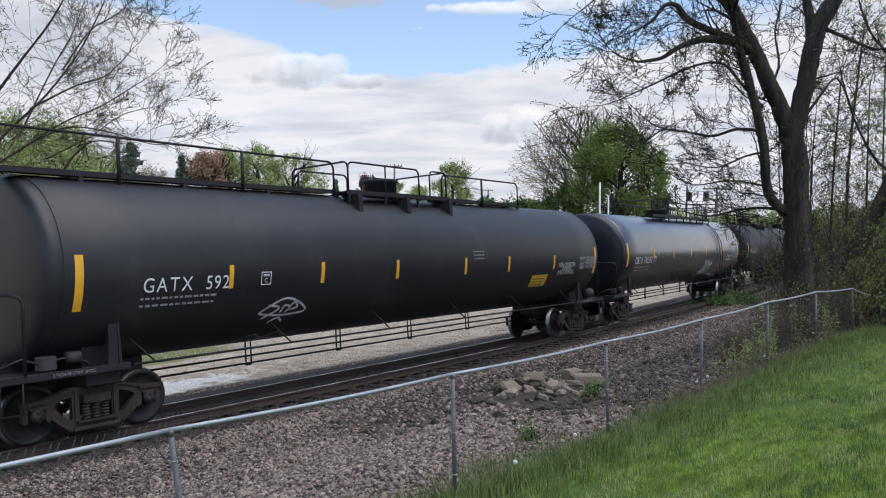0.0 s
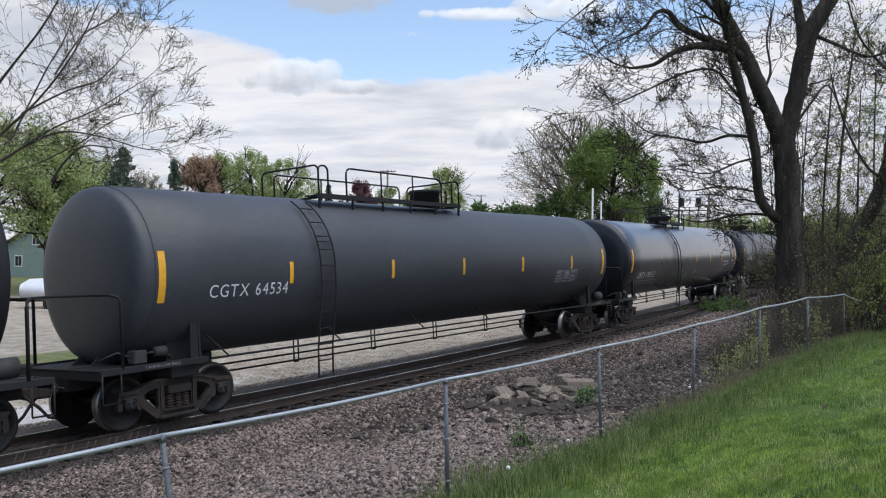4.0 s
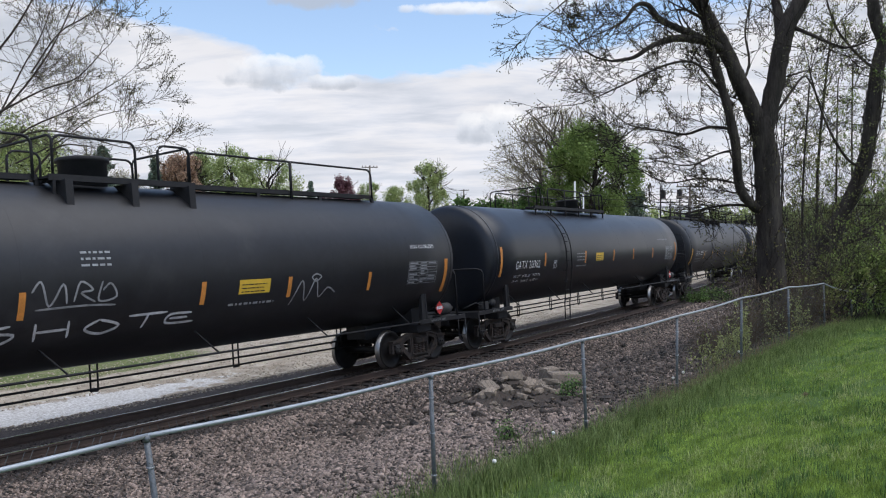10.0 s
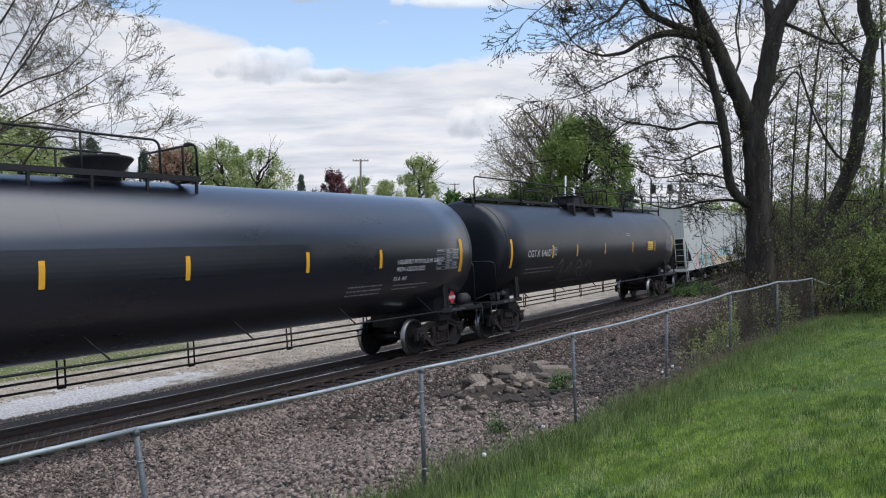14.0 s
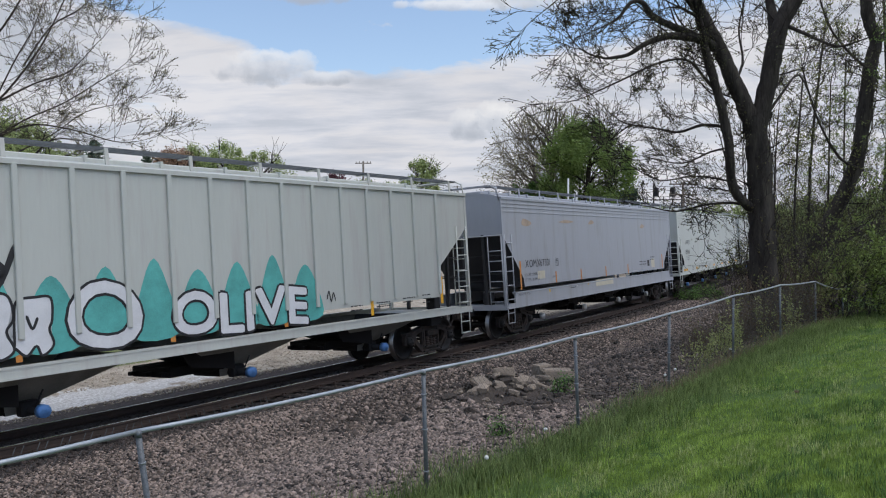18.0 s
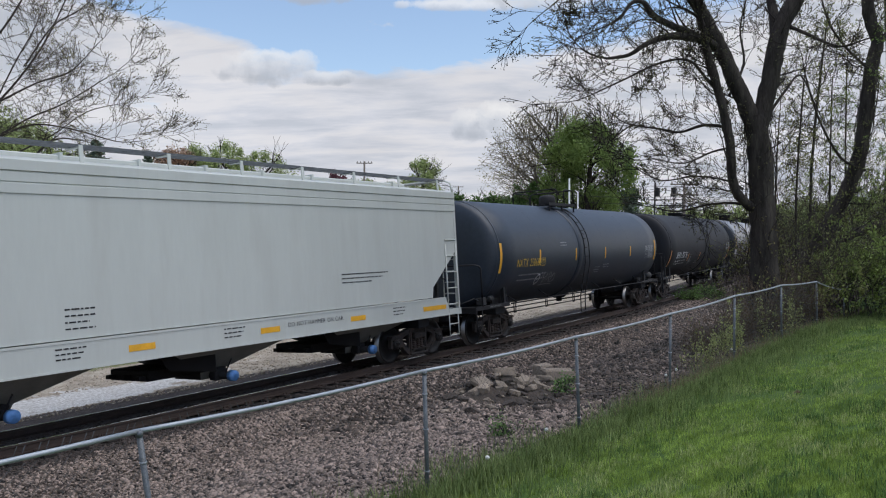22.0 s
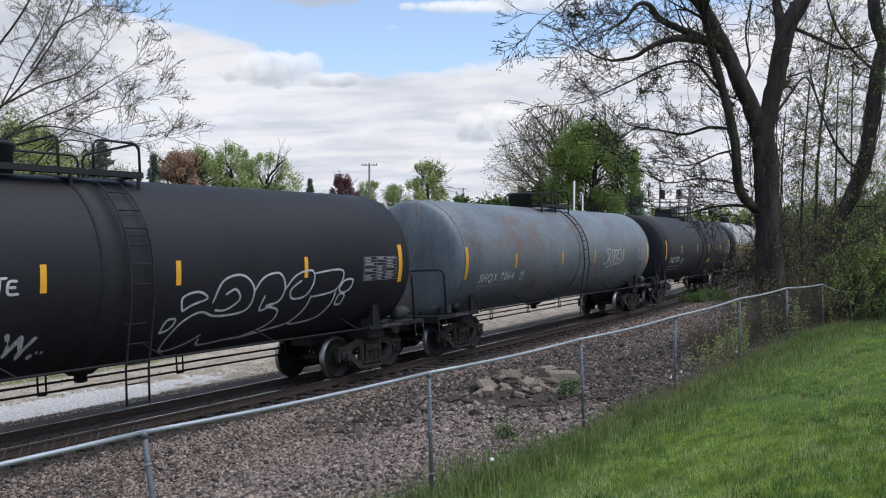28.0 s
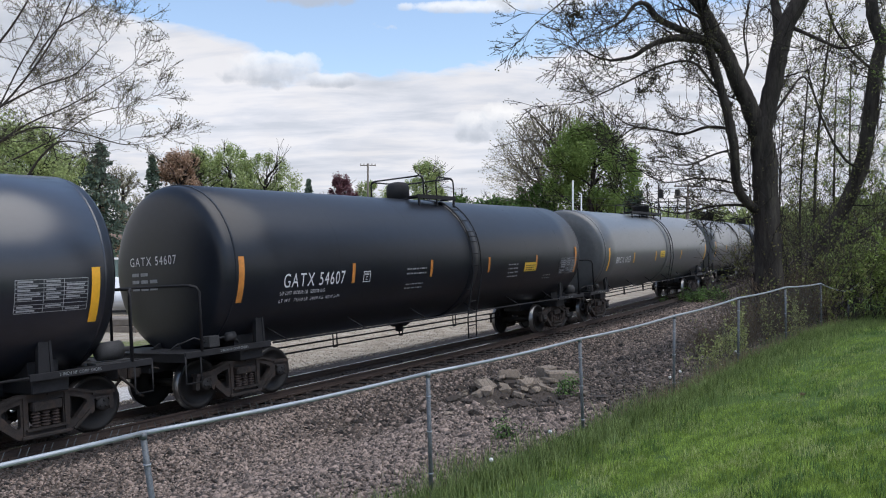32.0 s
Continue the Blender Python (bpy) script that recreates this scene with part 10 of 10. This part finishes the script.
tank((144.53, 159.64), BLACK_GLOSS, "glossy black tank car covered in white graffiti tags", "oil",
     grab_posts=True,
     stripes=[-7.55, -4.59, -1.61, 0.95, 4.38, 7.39],
     stripe_z=2.72,
     marks=[('WCHX 29319', -6.37, 2.24, 0.29)],
     squeeze=0.84,
     signs=[(0.33, 1.83, 0.96, 0.33), (1.94, 2.09, 0.82, 0.18)],
     tables=[(6.74, 2.6, 1.07, 0.61)],
     bars=[(-6.38, 1.93, [2.0, 2.0], 0.08, 0.08)],
     deck=(-1.5, 0.82),
     house=0.14,
     ladders=(-0.67,),
     girth=[-1.09],
     tags=[(-7.06, 2.11, 1.15, 0.40, 't:MAKE'), (-3.43, 2.03, 1.05, 0.80, 'big2'), (-1.52, 2.11, 0.9, 0.62, 'big1'), (1.1, 2.02, 1.1, 0.5, 't:YES'), (3.2, 2.0, 1.25, 0.40, 't:YEM'), (5.1, 2.02, 1.25, 0.40, 't:YEM'), (6.83, 2.05, 0.8, 0.45, 'ring')],
     head_tag=('YEM', 0.90, 3.42, 0.48),
     reservoir=2.48,
     ink=GOLD,
     house_kind='drum',
     head=('WCHX 29319', 0.95, 2.75, 0.17),
     outlet=0.8)
tank((162.26, 177.56), SLATE, "dark slate grey tank car", "oil",
     stripes=[-7.67, -4.86, -1.65, 1.54, 4.25, 7.49],
     stripe_z=2.68,
     marks=[('TILX 293179', -6.88, 2.53, 0.26)],
     squeeze=0.79,
     signs=[(-1.29, 1.96, 0.86, 0.31), (3.25, 2.66, 0.69, 0.35)],
     tables=[(6.86, 2.56, 1.03, 0.54)],
     deck=(-3.12, 0.92),
     house=-0.42,
     ladders=(0.49,),
     girth=[0.09],
     tags=[(-4.33, 2.53, 1.47, 0.43, 'tag1')],
     outlet=0.5)
tank((180.37, 195.46), BLACK_DEAD, "matt black tank car with sprayed white tags", "oil",
     stripes=[-7.56, -4.41, -0.96, 1.36, 4.38, 7.43],
     stripe_z=2.72,
     marks=[('SHQX 11215', -6.47, 2.18, 0.33)],
     squeeze=0.77,
     tables=[(6.71, 2.62, 1.15, 0.57)],
     plates=[(-3.89, 2.1, 0.4)],
     bars=[(-6.51, 1.91, [1.9, 1.9], 0.08, 0.09)],
     deck=(-1.36, 1.28),
     house=-0.92,
     ladders=(0.61,),
     girth=[0.15],
     tags=[(-7.13, 2.48, 0.81, 0.45, 'tag1'), (-3.13, 2.2, 0.98, 0.89, 'tag2'), (-1.82, 2.56, 1.02, 0.47, 'tag3'), (-1.35, 1.67, 0.95, 0.36, 't:T.W.'), (3.62, 1.95, 4.36, 1.37, 'throw'), (-5.63, 1.53, 1.84, 0.3, 'wave')],
     reservoir=-3.74,
     house_kind='drum',
     outlet=0.5)
tank((198.23, 213.03), GREY_RUST, "faded grey tank car with rust stains along its top", "oil",
     stripes=[-7.46, -4.65, -1.34, 1.47, 4.43, 7.33],
     stripe_z=2.62,
     marks=[('SHQX 7064', -6.67, 2.16, 0.27)],
     squeeze=0.94,
     tables=[(6.65, 2.61, 1.07, 0.57)],
     plates=[(-4.14, 2.13, 0.42)],
     bars=[(2.84, 1.99, [0.8, 0.8], 0.07, 0.05), (-6.69, 1.91, [1.6], 0.07, 0.06)],
     deck=(-1.22, 1.16),
     house=-0.92,
     ladders=(0.46,),
     girth=[0.23],
     tags=[(3.38, 2.54, 1.6, 0.62, 'crew'), (5.35, 1.95, 0.5, 0.3, 'wave'), (-2.2, 1.75, 1.6, 0.3, 'wave'), (1.9, 1.95, 1.4, 0.3, 'tag2')],
     house_kind='drum',
     outlet=-0.4)
tank((215.66, 230.85), BLACK_DEAD, "matt black tank car with white lettering", "oil",
     grab_posts=True,
     stripes=[-7.6, -4.71, -1.3, 1.46, 4.62, 7.49],
     stripe_z=2.72,
     marks=[('SHQX 11310', -6.66, 2.22, 0.31)],
     squeeze=0.77,
     signs=[(1.84, 1.96, 0.86, 0.29)],
     tables=[(6.83, 2.59, 1.09, 0.53)],
     plates=[(-4.34, 2.11, 0.42)],
     bars=[(-6.66, 1.86, [2.4, 2.3], 0.09, 0.1)],
     deck=(-0.92, 1.12),
     house=-0.92,
     ladders=(0.5,),
     girth=[0.11],
     reservoir=-3.82,
     house_kind='box',
     outlet=0.3)
tank((233.28, 248.23), BLACK_GLOSS, "glossy black tank car with yellow lettering", "oil",
     stripes=[-7.47, -4.17, -2.18, 0.09, 2.82, 5.33, 7.44],
     stripe_z=2.43,
     marks=[('WCHX 25636', -6.42, 2.58, 0.32)],
     squeeze=0.66,
     signs=[(-3.35, 2.5, 0.73, 0.32)],
     tables=[(6.77, 2.47, 1.08, 0.53)],
     prints=[('LD LMT  186700 LBS  84700 KGS', -6.43, 2.23, 0.12), ('LT WT   76300 LBS  34600 KGS', -6.44, 2.02, 0.12)],
     bars=[(-2.21, 2.09, [0.6, 0.6, 0.6], 0.06, 0.05)],
     deck=(-0.54, 1.28),
     house=-0.32,
     ladders=(0.44,),
     girth=[],
     ink=GOLD,
     print_ink=GOLD,
     house_kind='dome',
     outlet=-0.35,
     head=('WCHX 25636', 0.95, 2.75, 0.17))
tank((251.02, 265.90), BLACK_SATIN, "clean satin black tank car with white lettering", "oil",
     stripes=[-7.45, -4.27, -1.29, 1.54, 4.43, 7.33],
     stripe_z=2.54,
     marks=[('GATX 54607', -6.36, 2.47, 0.31)],
     squeeze=0.66,
     signs=[(4.06, 2.4, 0.77, 0.29)],
     tables=[(6.79, 2.35, 1.21, 0.55)],
     plates=[(-3.81, 2.44, 0.42)],
     prints=[('LD LMT 187800 LB  85200 KG', -6.42, 2.2, 0.11), ('LT WT   75200 LB  34100 KG  NEW 2-95', -6.4, 2.04, 0.11)],
     bars=[(-2.31, 2.54, [0.8, 0.8], 0.07, 0.05), (-2.29, 2.15, [0.7, 0.7], 0.06, 0.05), (2.68, 2.49, [0.6, 0.6, 0.6, 0.6], 0.07, 0.06), (5.06, 2.06, [0.5, 0.5], 0.06, 0.05)],
     deck=(-0.7, 1.14),
     house=-0.32,
     ladders=(0.72,),
     girth=[0.72],
     print_ink=WHITE,
     house_kind='dome',
     strip=ORANGE,
     outlet=-0.6,
     head=('GATX 54607', 1.05, 2.95, 0.19))
tank((268.58, 284.44), GREY_GLOSS, "glossy grey tank car with a side ladder", "oil",
     stripes=[-7.64, -4.6, -1.5, 2.83, 7.86],
     stripe_z=2.45,
     marks=[('BRCX 6053', -6.78, 2.4, 0.27)],
     squeeze=0.85,
     signs=[(-0.45, 2.52, 0.73, 0.33)],
     deck=(-2.32, 2.28),
     house=2.0,
     ladders=(0.72,),
     girth=[0.34])
tank((287.03, 302.04), GREY_GLOSS, "glossy grey tank car with a side ladder", "oil", ladders=(0.8,), deck=(-0.6, 1.0), house=-0.3)
tank((304.84, 319.84), BLACK_SATIN, "satin black tank car with a side ladder", "oil", ladders=(0.8,), deck=(-0.6, 1.0), house=-0.3)



def motions():
    times = [0.5 * i for i in range(65)]
    for car, u, arm in CARS:
        walk(car, [(t, on_track(u - gone(t), arm / ALONG)) for t in times])
    # all wheels turn alike as the train rolls
    first = WHEELSETS[0]
    walk(first, [(i / FPS, pose(0, 0, 0, 0, -math.degrees((gone(i / FPS) - gone(0)) * ALONG / TREAD_R), 0)) for i in range(32 * FPS + 1)])
    for w in WHEELSETS[1:]:
        w.rotation_mode = "QUATERNION"
        w.animation_data_create()
        w.animation_data.action = first.animation_data.action
        w.animation_data.action_slot = first.animation_data.action_slot


motions()
